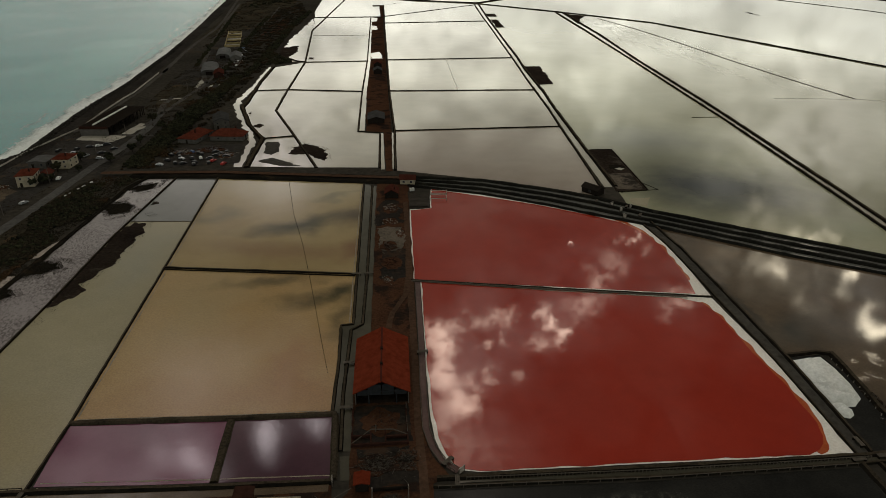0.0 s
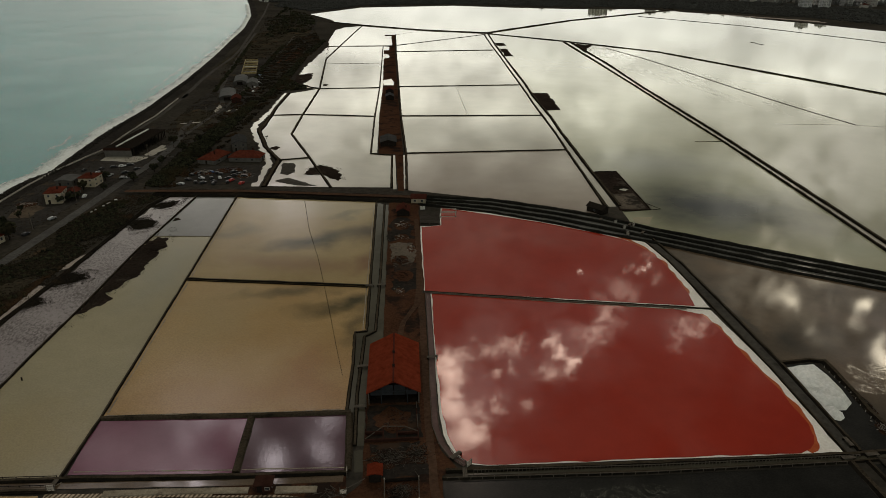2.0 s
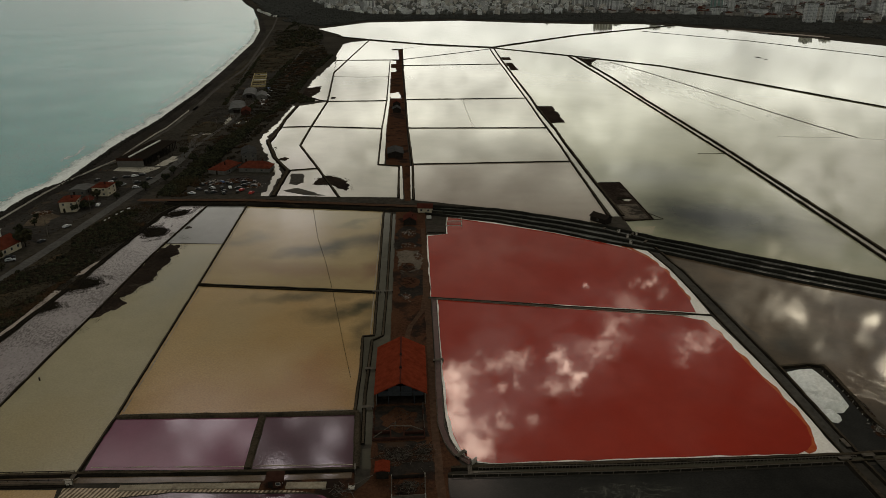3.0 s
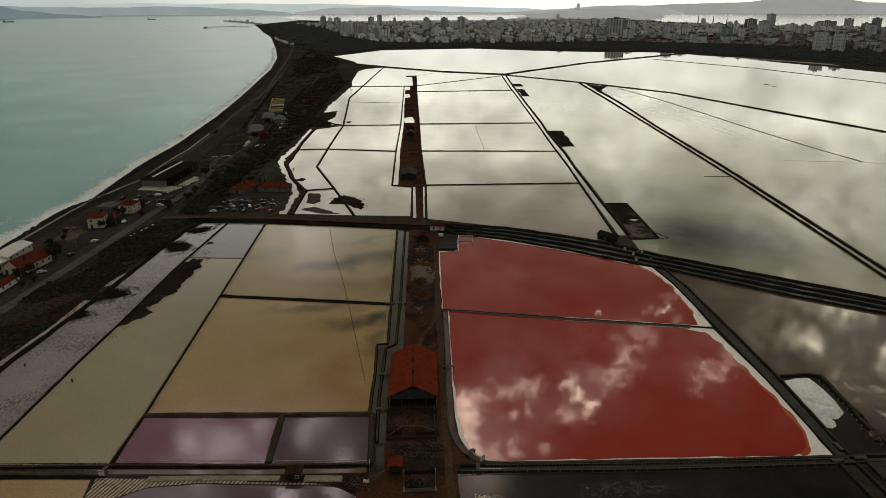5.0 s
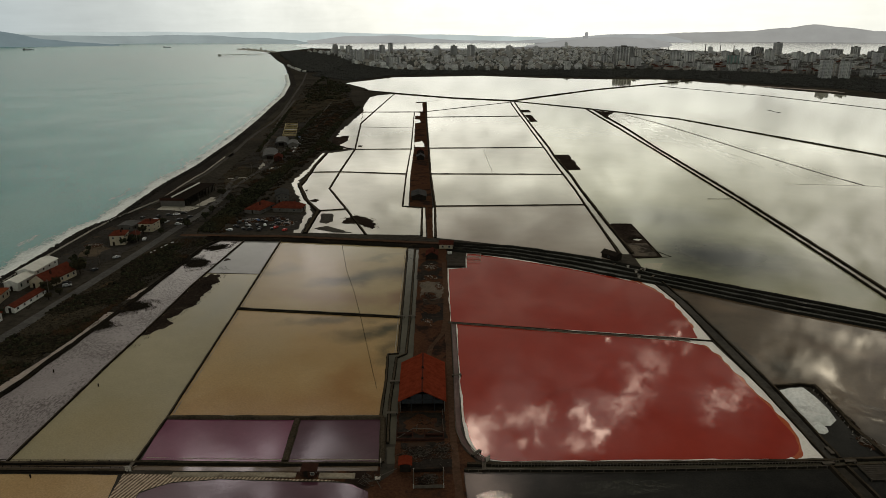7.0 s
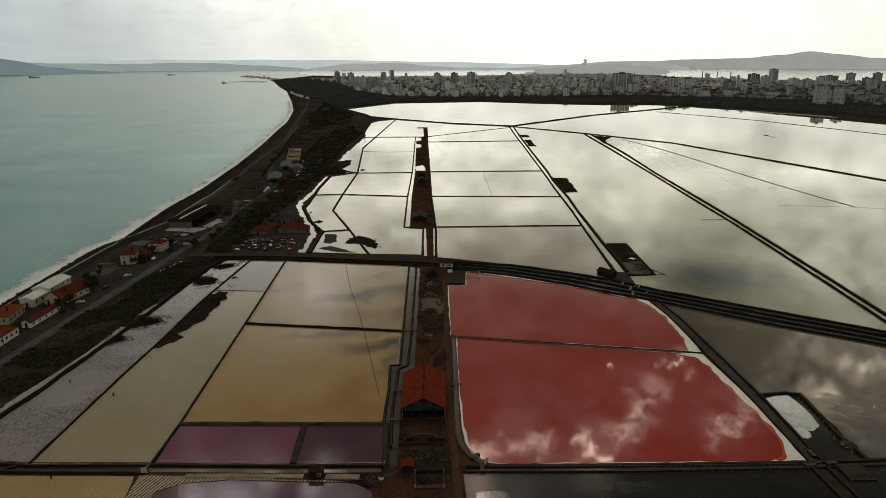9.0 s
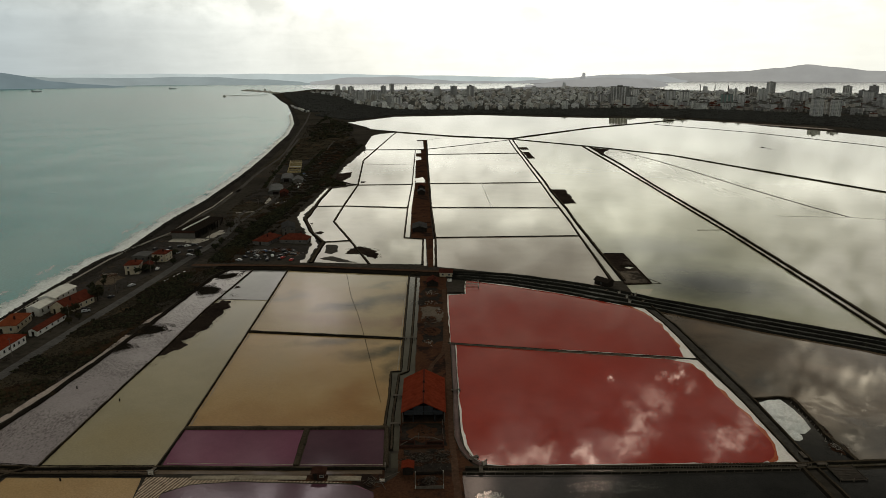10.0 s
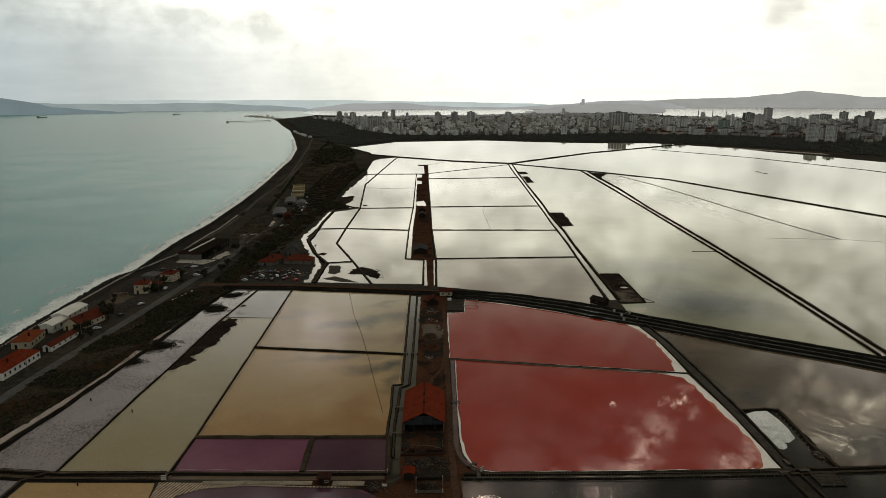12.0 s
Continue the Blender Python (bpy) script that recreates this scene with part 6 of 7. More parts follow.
ruined_store()
for pts in ([(-103, 486), (-99.5, 487), (-101, 512), (-104, 513)], [(-94, 486), (-86, 496), (-87, 502), (-94, 494)], [(-87, 560), (-84.5, 560), (-84, 600), (-87, 600)], [(-118, 452), (-106, 455), (-106, 458), (-118, 455)]):
    setting("salt_patch", sheet(pts, .16, 2, 1.0, .3), M["concrete"], "pale spill of dry salt in the works yard", "salt patch")


def open_shed():
    """Big black open-sided shed: low roof on many columns, brick front."""
    ob = thing("open_shed", "large black open-sided shed on columns", "shed", (-129.2, 398, 0), -9)
    part("roof", boxed(-8, -22, 4.4, 8, 22, 4.8), M["dark_wood"], ob)
    part("ridge_light", boxed(-2.6, -19, 4.8, -1.7, 21, 5.3), M["roof_white"], ob, "pale strip along the roof")
    part("parapet", boxed(-8.2, -22.4, 3.6, 7, -22, 5.0), M["brick"], ob)
    part("front_wall", boxed(-8, -22, 0, 7, -21.6, 3.6), M["grey_wall"], ob)
    part("side_wall", boxed(-8, -21.6, 0, -7.6, 22, 4.4), M["grey_wall"], ob)
    for i in range(10):
        part("column", boxed(7.4, -20 + i * 4.5, 0, 7.8, -19.6 + i * 4.5, 4.4), M["dark_wood"], ob)
    for i in range(5):
        part("back_column", boxed(-6 + i * 3, 21.4, 0, -5.6 + i * 3, 21.8, 4.4), M["dark_wood"], ob)


open_shed()


# ---- vehicles ----
CAR_PAINT = [plain("white_car_paint", (0.50, 0.50, 0.50), .3, .1), plain("black_car_paint", (0.02, 0.02, 0.022), .3, .1), plain("silver_car_paint", (0.36, 0.37, 0.38), .3, .1, metal=.5),
             plain("red_car_paint", (0.28, 0.03, 0.025), .3, .1), plain("blue_car_paint", (0.05, 0.08, 0.16), .3, .1)]


def car_proto(k, word):
    ob = thing("car", word + " parked hatchback car on asphalt", "car", (0, 0, 0.13), 0, "parked cars")
    bm = bmesh.new()
    prof = [(-2.1, .35), (2.1, .35), (2.15, .75), (1.2, .92), (.55, 1.42), (-1.3, 1.45), (-2.0, .98), (-2.15, .7)]
    rings = []
    for y, s in ((-.86, .94), (-.7, 1), (.7, 1), (.86, .94)):
        rings.append([bm.verts.new((x * (1 if abs(y) < .8 else .98), y * (1 if z < 1 else .84), .35 + (z - .35) * s)) for x, z in prof])
    for a, b in zip(rings, rings[1:]):
        for i in range(8):
            bm.faces.new((a[i], a[(i + 1) % 8], b[(i + 1) % 8], b[i]))
    bm.faces.new(rings[0][::-1]), bm.faces.new(rings[-1])
    bmesh.ops.recalc_face_normals(bm, faces=bm.faces)
    part("body", bm, CAR_PAINT[k], ob)
    for y0, y1 in ((-.80, -.74), (.74, .80)):
        part("side_window", boxed(-1.2, y0, .98, .5, y1, 1.3), M["window"], ob)
    bm = bmesh.new()
    v = [bm.verts.new(p) for p in ((1.2, -.6, .97), (1.2, .6, .97), (.62, .55, 1.4), (.62, -.55, 1.4), (1.14, -.6, .94), (1.14, .6, .94), (.56, .55, 1.37), (.56, -.55, 1.37))]
    for f in ((0, 1, 2, 3), (7, 6, 5, 4), (0, 4, 5, 1), (1, 5, 6, 2), (2, 6, 7, 3), (3, 7, 4, 0)):
        bm.faces.new([v[i] for i in f])
    part("windscreen", bm, M["window"], ob)
    for x in (-1.3, 1.3):
        for y in (-.78, .78):
            bm = bmesh.new()
            bmesh.ops.create_cone(bm, cap_ends=True, segments=12, radius1=.32, radius2=.32, depth=.2, matrix=Matrix.Translation((x, y, .32)) @ Matrix.Rotation(math.pi / 2, 4, "X"))
            part("wheel", bm, M["rubber"], ob)
    for o in ob.children:
        o.data.transform(Matrix.Scale(.86, 4))
    return ob


CARS = [car_proto(i, w) for i, w in enumerate(("white", "black", "silver", "red", "blue"))]
SPOTS = [(-127.1, 307.8, 95), (-128.8, 354.8, 20), (-124.9, 355.8, 30), (-121.6, 358.2, 10), (-134, 352, 80),
         (-130.2, 279.2, 60), (-138, 336, 10), (-120, 344, 40), (-126, 340, 70), (-118, 335, 0), (-133, 345, 15), (-116, 350, 50), (-142, 350, 80), (-138.5, 246, 20), (-137, 243, 25), (-133.5, 262, 70)]
for i in range(24):
    SPOTS.append((-86 + (i % 8) * 3.9 + random.uniform(-2, 2), 322 + (i // 8) * 8 + random.uniform(-3, 3), random.uniform(0, 180)))
for i in range(10):
    SPOTS.append((-88 + random.uniform(-4, 4), 560 + i * 9, random.choice((85, 95, 60))))
free = list(CARS)
for i, (x, y, a) in enumerate(SPOTS):
    k = 0 if i == 0 else random.choice((0, 1, 1, 1, 2) if i < 17 else (0, 1, 1, 1, 1, 1, 1, 1, 1, 2, 3, 4))
    m = pose(x, y, .16, 0, 0, a)
    if CARS[k] in free:
        CARS[k].matrix_basis = m
        free.remove(CARS[k])
    else:
        copy_thing(CARS[k], m)
for i, c in enumerate(free):
    c.matrix_basis = pose(-125 + i * 4, 331, .18, 0, 0, 85)


for x, y in ((-116.9, 285.4), (-115.6, 288.9), (-114.4, 293), (-113.1, 296.6), (-111.6, 301)):
    ob = thing("barrier_block", "white concrete barrier block beside the road", "barrier", (x, y, .1), 68, "barrier blocks")
    part("block", boxed(-.95, -.3, 0, .95, .3, .55), M["white_wall"], ob)
    part("foot", boxed(-1.0, -.4, 0, 1.0, .4, .1), M["concrete"], ob)


def pole(at, h=7.5):
    ob = thing("utility_pole", "thin grey utility pole beside the road", "pole", (*at, 0), random.uniform(0, 90), "utility poles")
    bm = bmesh.new()
    bmesh.ops.create_cone(bm, cap_ends=True, segments=8, radius1=.16, radius2=.1, depth=h, matrix=Matrix.Translation((0, 0, h / 2)))
    part("shaft", bm, M["grey_wood"], ob)
    part("crossarm", boxed(-.8, -.06, h - .7, .8, .06, h - .55), M["grey_wood"], ob)


for at in ((-133.4, 268), (-129, 303), (-121, 340), (-139, 232), (-144, 196), (-106, 420), (-104, 470), (-116, 372)):
    pole(at)


# ---- plants ----
ICO = bmesh.new()
bmesh.ops.create_icosphere(ICO, subdivisions=1, radius=1)
ICO_V = np.array([v.co[:] for v in ICO.verts])
ICO_F = np.array([[v.index for v in f.verts] for f in ICO.faces])
ICO.free()
ICO = bmesh.new()
bmesh.ops.create_cone(ICO, cap_ends=True, segments=5, radius1=.7, radius2=.25, depth=1.6)
bmesh.ops.triangulate(ICO, faces=ICO.faces[:])
ICO.verts.index_update()
TUFT_V = np.array([v.co[:] for v in ICO.verts])
TUFT_F = np.array([[v.index for v in f.verts] for f in ICO.faces])
ICO.free()
rng = np.random.default_rng(5)


def clumps(name, spots, mat, jag=0.35, tuft=False):
    """One mesh of many ragged leaf clumps: spots are x, y, z, radius, height."""
    vs, fs = [], []
    base_v, base_f = (TUFT_V, TUFT_F) if tuft else (ICO_V, ICO_F)
    for i, (x, y, z, r, h) in enumerate(spots):
        v = base_v * (1 + rng.uniform(-jag, jag, (len(base_v), 1))) * (r, r, h)
        vs.append(v + (x, y, z))
        fs.append(base_f + i * len(base_v))
    me = bpy.data.meshes.new(name)
    me.from_pydata(np.concatenate(vs).tolist(), [], np.concatenate(fs).tolist())
    me.materials.append(mat)
    return me


def scatter(poly, count, r0, r1, tall=1.0, lumps=3, gate=None):
    xs, ys = [p[0] for p in poly], [p[1] for p in poly]
    out, guard = [], 0
    while count and guard < 200000:
        guard += 1
        p = (rng.uniform(min(xs), max(xs)), rng.uniform(min(ys), max(ys)))
        if not inside(p, poly) or (gate and noise.noise(Vector((*p, 0)) * gate) < -0.05):
            continue
        count -= 1
        r = rng.uniform(r0, r1)
        for _ in range(lumps):
            q = r * rng.uniform(.4, .75)
            out.append((p[0] + rng.normal(0, r * .45), p[1] + rng.normal(0, r * .45), q * tall * rng.uniform(.5, 1.3), q, q * tall))
    return out


BACK = [(-104, 318), (-90, 318), (-78, 400), (-70, 500), (-62, 560), (-60, 700), (-45, 860), (-60, 1000), (-84, 900), (-92, 700), (-92, 560), (-100, 420)]
NEAR = [(-142, 120), (-131, 120), (-121, 158), (-117, 173), (-112.4, 195), (-110, 216), (-105.4, 238), (-101, 258), (-96, 294), (-92, 307), (-112, 309), (-122, 270), (-131, 225), (-138, 170)]
tagged(new("scrub", clumps("scrub", scatter(NEAR, 9000, .35, .95, .55, 3, .05) + scatter(NEAR, 9000, .12, .35, .9, 2) + scatter(BACK, 7500, .3, .9, 1.0, 3, .14), M["scrub"], .5)),
       "thick belt of dark brown winter scrub", "scrub", "", "stuff")
tagged(new("weeds", clumps("weeds", scatter([(-166, 160), (-146, 160), (-138, 250), (-118, 330), (-116, 400), (-140, 500), (-148, 900), (-152, 900), (-149, 560), (-152, 400), (-160, 330)], 5000, .12, .45, .7, 2, .05)
                             + scatter([(-112, 312), (-100, 420), (-92, 520), (-88, 700), (-100, 720), (-112, 640), (-124, 520), (-124, 440), (-112, 400)], 6000, .2, .6, .7, 2, .12)
                             + scatter([(-128, 640), (-110, 720), (-90, 760), (-60, 1000), (-90, 1280), (-158, 1280), (-136, 960)], 4200, .4, 1.2, .7, 2, .07), M["scrub"], .5, True)),
       "low brown weeds and brambles over waste ground", "weeds", "", "stuff")
tagged(new("hedge", clumps("hedge", scatter(NEAR, 520, .4, 1.1, 0.9, 5, .05) + scatter([(-104, 320), (-94, 320), (-84, 420), (-76, 520), (-82, 520), (-96, 420)], 2600, .5, 1.3, 1.0, 5) + scatter([(-112, 300), (-104, 300), (-106, 260), (-114, 250)], 220, .4, .9, 1.0, 4)
                             + scatter([(-122, 940), (-70, 1010), (-70, 1200), (-90, 1300), (-150, 1480), (-140, 1150)], 420, 1.2, 2.8, 1.0, 3, .05) + scatter([(-76, 520), (-72, 520), (-62, 640), (-55, 780), (-42, 900), (-46, 904), (-60, 790), (-67, 650)], 700, .6, 1.5, 1.0, 4) + scatter([(-94, 540), (-91, 540), (-91, 700), (-88, 860), (-92, 860), (-95, 700)], 420, .5, 1.3, 1.0, 4) + scatter([(-118, 560), (-115, 560), (-124, 760), (-132, 900), (-135, 900), (-127, 760)], 420, .4, 1.2, 1.0, 4) + scatter([(-56, 600), (-44, 570), (-62, 560), (-66, 620)], 60, 1.0, 2.0, 1, 4), M["foliage"], .5)),
       "dense dark hedge and thicket along the pans", "hedge", "", "stuff")
M["reed"] = leafy("wet_reed", (0.014, 0.012, 0.010), (0.036, 0.031, 0.023), (0.028, 0.023, 0.017))
REEDS = []
for poly, count in (([(-99, 268), (-95.8, 276.8), (-90.4, 277.3), (-84.7, 270.4), (-85.9, 264.3), (-92, 262)], 300), ([(-95.2, 291.2), (-90.3, 295), (-82.3, 298.4), (-83.5, 290.2), (-88.4, 286.7)], 260), ([(-107, 218.3), (-103.4, 224.6), (-96.3, 222.7), (-94.3, 218.6), (-98.8, 213.9), (-106, 212)], 300),
                    ([(-111.6, 200.7), (-109.4, 206.2), (-104.5, 204.7), (-102.1, 201.0), (-108, 196)], 150), ([(-28, 338), (-22, 345), (-14, 338), (-12.5, 325), (-22, 331)], 120), ([(-89.6, 193), (-86.6, 222), (-84, 246), (-78, 252), (-76.6, 246), (-77.2, 236), (-79, 222), (-83, 210), (-86, 197)], 260)):
    if poly[0][0] < -90:
        hub = [(sum(p[0] for p in poly) / len(poly), sum(p[1] for p in poly) / len(poly))][0]
        setting("mud_bank", sheet([(hub[0] + (x - hub[0]) * .8, hub[1] + (y - hub[1]) * .8) for x, y in poly], 0.12, 0.6, 1.4, 0.35), M["dyke"], "low islet of dark mud under reeds", "mud bank")
    REEDS += scatter(poly, count * 26, .06, .20, 1.1, 1)
    mid = (sum(p[0] for p in poly) / len(poly), sum(p[1] for p in poly) / len(poly))
    wide = [(mid[0] + (x - mid[0]) * 1.55, mid[1] + (y - mid[1]) * 1.55) for x, y in poly]
    REEDS += scatter(wide, count * 12, .06, .20, 1.2, 1, .22)
tagged(new("reeds", clumps("reeds", REEDS, M["reed"], .6, True)), "dark tufts of reed on mud banks", "reeds", "", "stuff")


RUBBLE = []
for (x0, y0), (x1, y1) in zip(COAST[1:16], COAST[2:17]):
    k = int((y1 - y0) * 6)
    for i in range(k):
        t = rng.uniform()
        r = rng.uniform(.3, .85)
        RUBBLE.append((x0 + (x1 - x0) * t + rng.uniform(1.5, 5.5), y0 + (y1 - y0) * t, .2 + rng.uniform(0, .35), r, r * .7))
M["rock"] = leafy("dark_shore_rock", (0.012, 0.011, 0.010), (0.036, 0.033, 0.030), (0.030, 0.028, 0.024))
tagged(new("shore_rocks", clumps("shore_rocks", RUBBLE, M["rock"], .35)), "dark boulders heaped along the shore below the sea wall", "rocks", "", "stuff")


def tree(at, h, r, label="dark bare-looking tree with a dense ragged crown"):
    ob = thing("tree", label, "tree", (*at, 0), random.uniform(0, 360), "trees of the coast road")
    bm = bmesh.new()
    bmesh.ops.create_cone(bm, cap_ends=True, segments=8, radius1=.25, radius2=.12, depth=h * .6, matrix=Matrix.Translation((0, 0, h * .3)))
    for i in range(5):
        a = i * math.tau / 5
        beam(bm, (0, 0, h * .35), (math.cos(a) * r * .7, math.sin(a) * r * .7, h * .7), .12)
    part("trunk", bm, M["dark_wood"], ob)
    spots = []
    for _ in range(70):
        d = Vector(rng.normal(0, 1, 3)).normalized() * r * rng.uniform(.3, 1)
        q = r * rng.uniform(.14, .3)
        spots.append((d.x, d.y, h * .65 + d.z * .75, q, q))
    c = new("crown", clumps("crown", spots, M["foliage"], .45))
    c.parent = ob


for at, h, r in (((-137.9, 258), 7.5, 3.6), ((-134.5, 300), 4, 1.8), ((-141, 243), 4.5, 2), ((-131, 318), 5, 2.2), ((-126, 333), 5, 2.2), ((-146, 272), 5, 2), ((-112, 330), 4.5, 2.4), ((-106, 345), 4.5, 2.2), ((-136, 234), 3, 1.4), ((-138, 229), 3, 1.4), ((-110, 402), 5, 2.4), ((-148, 213), 3, 1.5), ((-141.5, 236), 4.5, 2.6), ((-143.5, 262), 4, 2.2), ((-131.5, 303), 4, 2.2), ((-129.5, 306.5), 3.2, 1.6), ((-145, 283), 3, 1.4), ((-148, 292), 2.6, 1.3), ((-122, 318), 3, 1.6), ((-106, 360), 4, 2), ((-101, 385), 4.5, 2.4), ((-96, 405), 4, 2.2), ((-92, 372), 4, 2.1), ((-87, 402), 4.4, 2.4)):
    tree(at, h, r)

# ---- far town ----
WOODS = [([(-170, 1500), (-80, 1355), (2, 1500), (192, 1530), (306, 1465), (416, 1415), (532, 1400), (600, 1350), (670, 1250), (765, 1110), (800, 980), (980, 1180), (960, 1340), (900, 1460), (812, 1560), (698, 1620), (577, 1690), (424, 1660), (141, 1650), (0, 1710), (-150, 2080)], 12000, 1.6, 3.6),
         ([(-205, 1640), (-150, 1600), (-120, 2050), (-160, 2300), (-330, 2900), (-440, 2880), (-400, 2600), (-300, 2100)], 4200, 3, 6)]
spots = []
for poly, count, r0, r1 in WOODS:
    spots += scatter(poly, count, r0, r1, .8, 2)
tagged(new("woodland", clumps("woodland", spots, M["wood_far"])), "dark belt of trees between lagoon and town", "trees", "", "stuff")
# paler than the nearer woodland: distance haze put into the tree colour
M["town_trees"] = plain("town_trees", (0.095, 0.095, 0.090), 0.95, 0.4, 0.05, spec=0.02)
CITY = [(-150, 2150), (0, 1720), (141, 1660), (577, 1700), (698, 1640), (812, 1580), (905, 1470), (990, 1330), (1400, 1500), (1960, 2160), (1570, 2410), (1310, 2610), (1130, 2840), (1150, 3250), (850, 3350), (500, 3000), (170, 2930), (-150, 2880), (-300, 2950), (-330, 2850), (-180, 2500)]
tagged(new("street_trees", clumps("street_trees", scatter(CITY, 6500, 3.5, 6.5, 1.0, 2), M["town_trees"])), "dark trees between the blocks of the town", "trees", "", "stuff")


def block(w, d, h, mat, bays, lift=True):
    """Apartment block: body, roof slab, lift house, projecting balcony stacks."""
    ob = thing("apartment_block", "pale concrete apartment block in the far town", "building", (0, 0, 0), 0, "blocks of the far town")
    part("wall", boxed(-w / 2, -d / 2, 0, w / 2, d / 2, h), mat, ob)
    part("roof", boxed(-w / 2 - .3, -d / 2 - .3, h, w / 2 + .3, d / 2 + .3, h + .7), M["roof_grey"], ob)
    if lift:
        part("lift_house", boxed(-w * .15, -d * .2, h + .7, w * .15, d * .25, h + 3.4), M["grey_wall"], ob)
    for i in range(bays):
        x = -w / 2 + w * (i + .5) / bays
        part("oriel", boxed(x - w / bays * .22, -d / 2 - 1.4, 3, x + w / bays * .22, -d / 2, h - .5), FACADES[(i + bays) % 2], ob)
    return ob


def low_house(w, d, h, roof):
    ob = thing("town_house", "low town house with a tiled roof", "building", (0, 0, 0), 0, "houses of the far town")
    part("wall", boxed(-w / 2, -d / 2, 0, w / 2, d / 2, h), FACADES[2], ob)
    part("roof", hip_roof(w, d, h, 3, .5), M[roof], ob)
    return ob


TALL = [block(14, 14, 30, FACADES[0], 2), block(15, 14, 26, FACADES[1], 2), block(18, 12, 24, FACADES[0], 3), block(24, 12, 28, FACADES[1], 4)]
MIDS = [block(24, 12, 18, FACADES[0], 4), block(30, 12, 15, FACADES[1], 5), block(18, 13, 14, FACADES[2], 3), block(26, 11, 12, FACADES[3], 4), block(34, 12, 16, FACADES[0], 6)]
LOWS = [low_house(11, 12, 6, "roof_dull"), low_house(12, 14, 7, "roof_dull"), block(22, 12, 8, FACADES[3], 3, False), block(15, 14, 6.5, FACADES[2], 2, False)]
# tall blocks one can pick out, district by district: x, y, width, height, front
SHORE_BLOCKS = [(-155, 2625, 22, 32, 0), (-123, 2205, 11, 32, 0), (-107, 2164, 15, 32, 0), (-90, 2162, 12, 35, 0), (-73, 2122, 15, 30, 0), (-55, 2120, 15, 32, 0), (-40, 2193, 12, 26, 0),
                (-33, 2606, 22, 34, 1), (-2, 2694, 19, 39, 1), (-10, 1828, 9, 26, 3), (12, 1922, 27, 22, 0), (160, 2488, 22, 35, 1), (218, 2446, 24, 36, 1), (271, 2389, 26, 39, 1), (422, 2533, 14, 32, 1), (57, 2893, 12, 23, 1)]
CENTRE_BLOCKS = [(414, 2448, 24, 35, 1), (431, 1683, 16, 21, 0), (781, 2236, 17, 29, 0), (803, 2233, 24, 30, 0), (731, 1757, 27, 41, 0), (774, 1769, 29, 38, 0), (749, 1642, 15, 20, 0), (801, 1814, 10, 39, 1), (1041, 2127, 25, 27, 1),
                 (928, 1797, 9, 43, 0), (858, 1627, 18, 35, 1), (1287, 2396, 42, 30, 3), (999, 1787, 26, 43, 0)]
INLAND_BLOCKS = [(1353, 2385, 29, 46, 1), (1191, 1977, 25, 29, 0), (948, 1576, 13, 26, 1), (1164, 1867, 25, 31, 1), (882, 1350, 23, 37, 0), (1298, 2023, 19, 32, 1), (1543, 2355, 59, 24, 3), (920, 1345, 21, 35, 0), (929, 1386, 13, 28, 2),
                 (1667, 2424, 29, 30, 3), (1359, 1895, 20, 33, 1), (1274, 1749, 21, 36, 1), (1465, 1999, 24, 43, 1), (1118, 1480, 21, 39, 1), (1089, 1416, 18, 35, 1)]
used = set()


def put(ob, m):
    if ob.name in used:
        return copy_thing(ob, m)
    used.add(ob.name)
    ob.matrix_basis = m
    return ob


taken = []
for x, y, w, h, k in SHORE_BLOCKS + CENTRE_BLOCKS + INLAND_BLOCKS:
    one = block(w * .92, max(9, min(w * .7, 14)), h, FACADES[k], max(1, round(w / 8)))
    one.matrix_basis = pose(x, y, 0, 0, 0, random.choice((0, -10, -20, 5)))
    taken.append((x, y))
rest = []
while len(taken) < 2600:
    x, y = random.uniform(-380, 2100), random.uniform(1330, 3600)
    if not inside((x, y), CITY) or any((x - a) ** 2 + (y - b) ** 2 < 13 ** 2 for a, b in taken):
        continue
    taken.append((x, y))
    r = random.random()
    east = x > 700 or x < 200
    kind = TALL if r < .012 else MIDS if r < (.30 if east else .20) else LOWS
    turn = random.choice((0, 6, -12, 18, 90, 80))
    if x > 850 and y + .9 * x > 3560:
        kind = LOWS
    if y - .35 * x < 1545:
        put(random.choice(kind), pose(x, y, 0, 0, 0, turn))
    else:
        rest.append((x, y, turn, kind))
for mat, word in ((FACADES[0], "pale"), (FACADES[1], "grey"), (FACADES[2], "cream")):
    bm = bmesh.new()
    for x, y, turn, kind in rest[FACADES.index(mat)::3]:
        w, d, h = {id(TALL): (14, 14, random.uniform(20, 30)), id(MIDS): (random.uniform(10, 20), 10, random.uniform(8, 15)), id(LOWS): (9, 10, random.uniform(4, 9))}[id(kind)]
        v = box(bm, -w / 2, -d / 2, 0, w / 2, d / 2, h) + box(bm, -w * .3, -d * .3, h, w * .1, d * .3, h + 2.4)
        bmesh.ops.transform(bm, matrix=pose(x, y, 0, 0, 0, turn), verts=v)
    tagged(new("far_blocks", mesh_of("far_blocks", bm, mat)), word + " blocks of the far side of the town", "buildings", "", "stuff")
for i, proto in enumerate(TALL + MIDS + LOWS):
    put(proto, pose(560 + 36 * i, 1900 + 25 * (i % 3), 0)) if proto.name not in used else None
tower = block(46, 20, 50, FACADES[3], 6)
tagged(tower, "broad dark tower block in the far town").matrix_basis = pose(618, 1829, 0, 0, 0, -6)
green = block(26, 18, 34, facade("green_glass_facade", (0.16, 0.24, 0.22), (0.07, 0.12, 0.11)), 3)
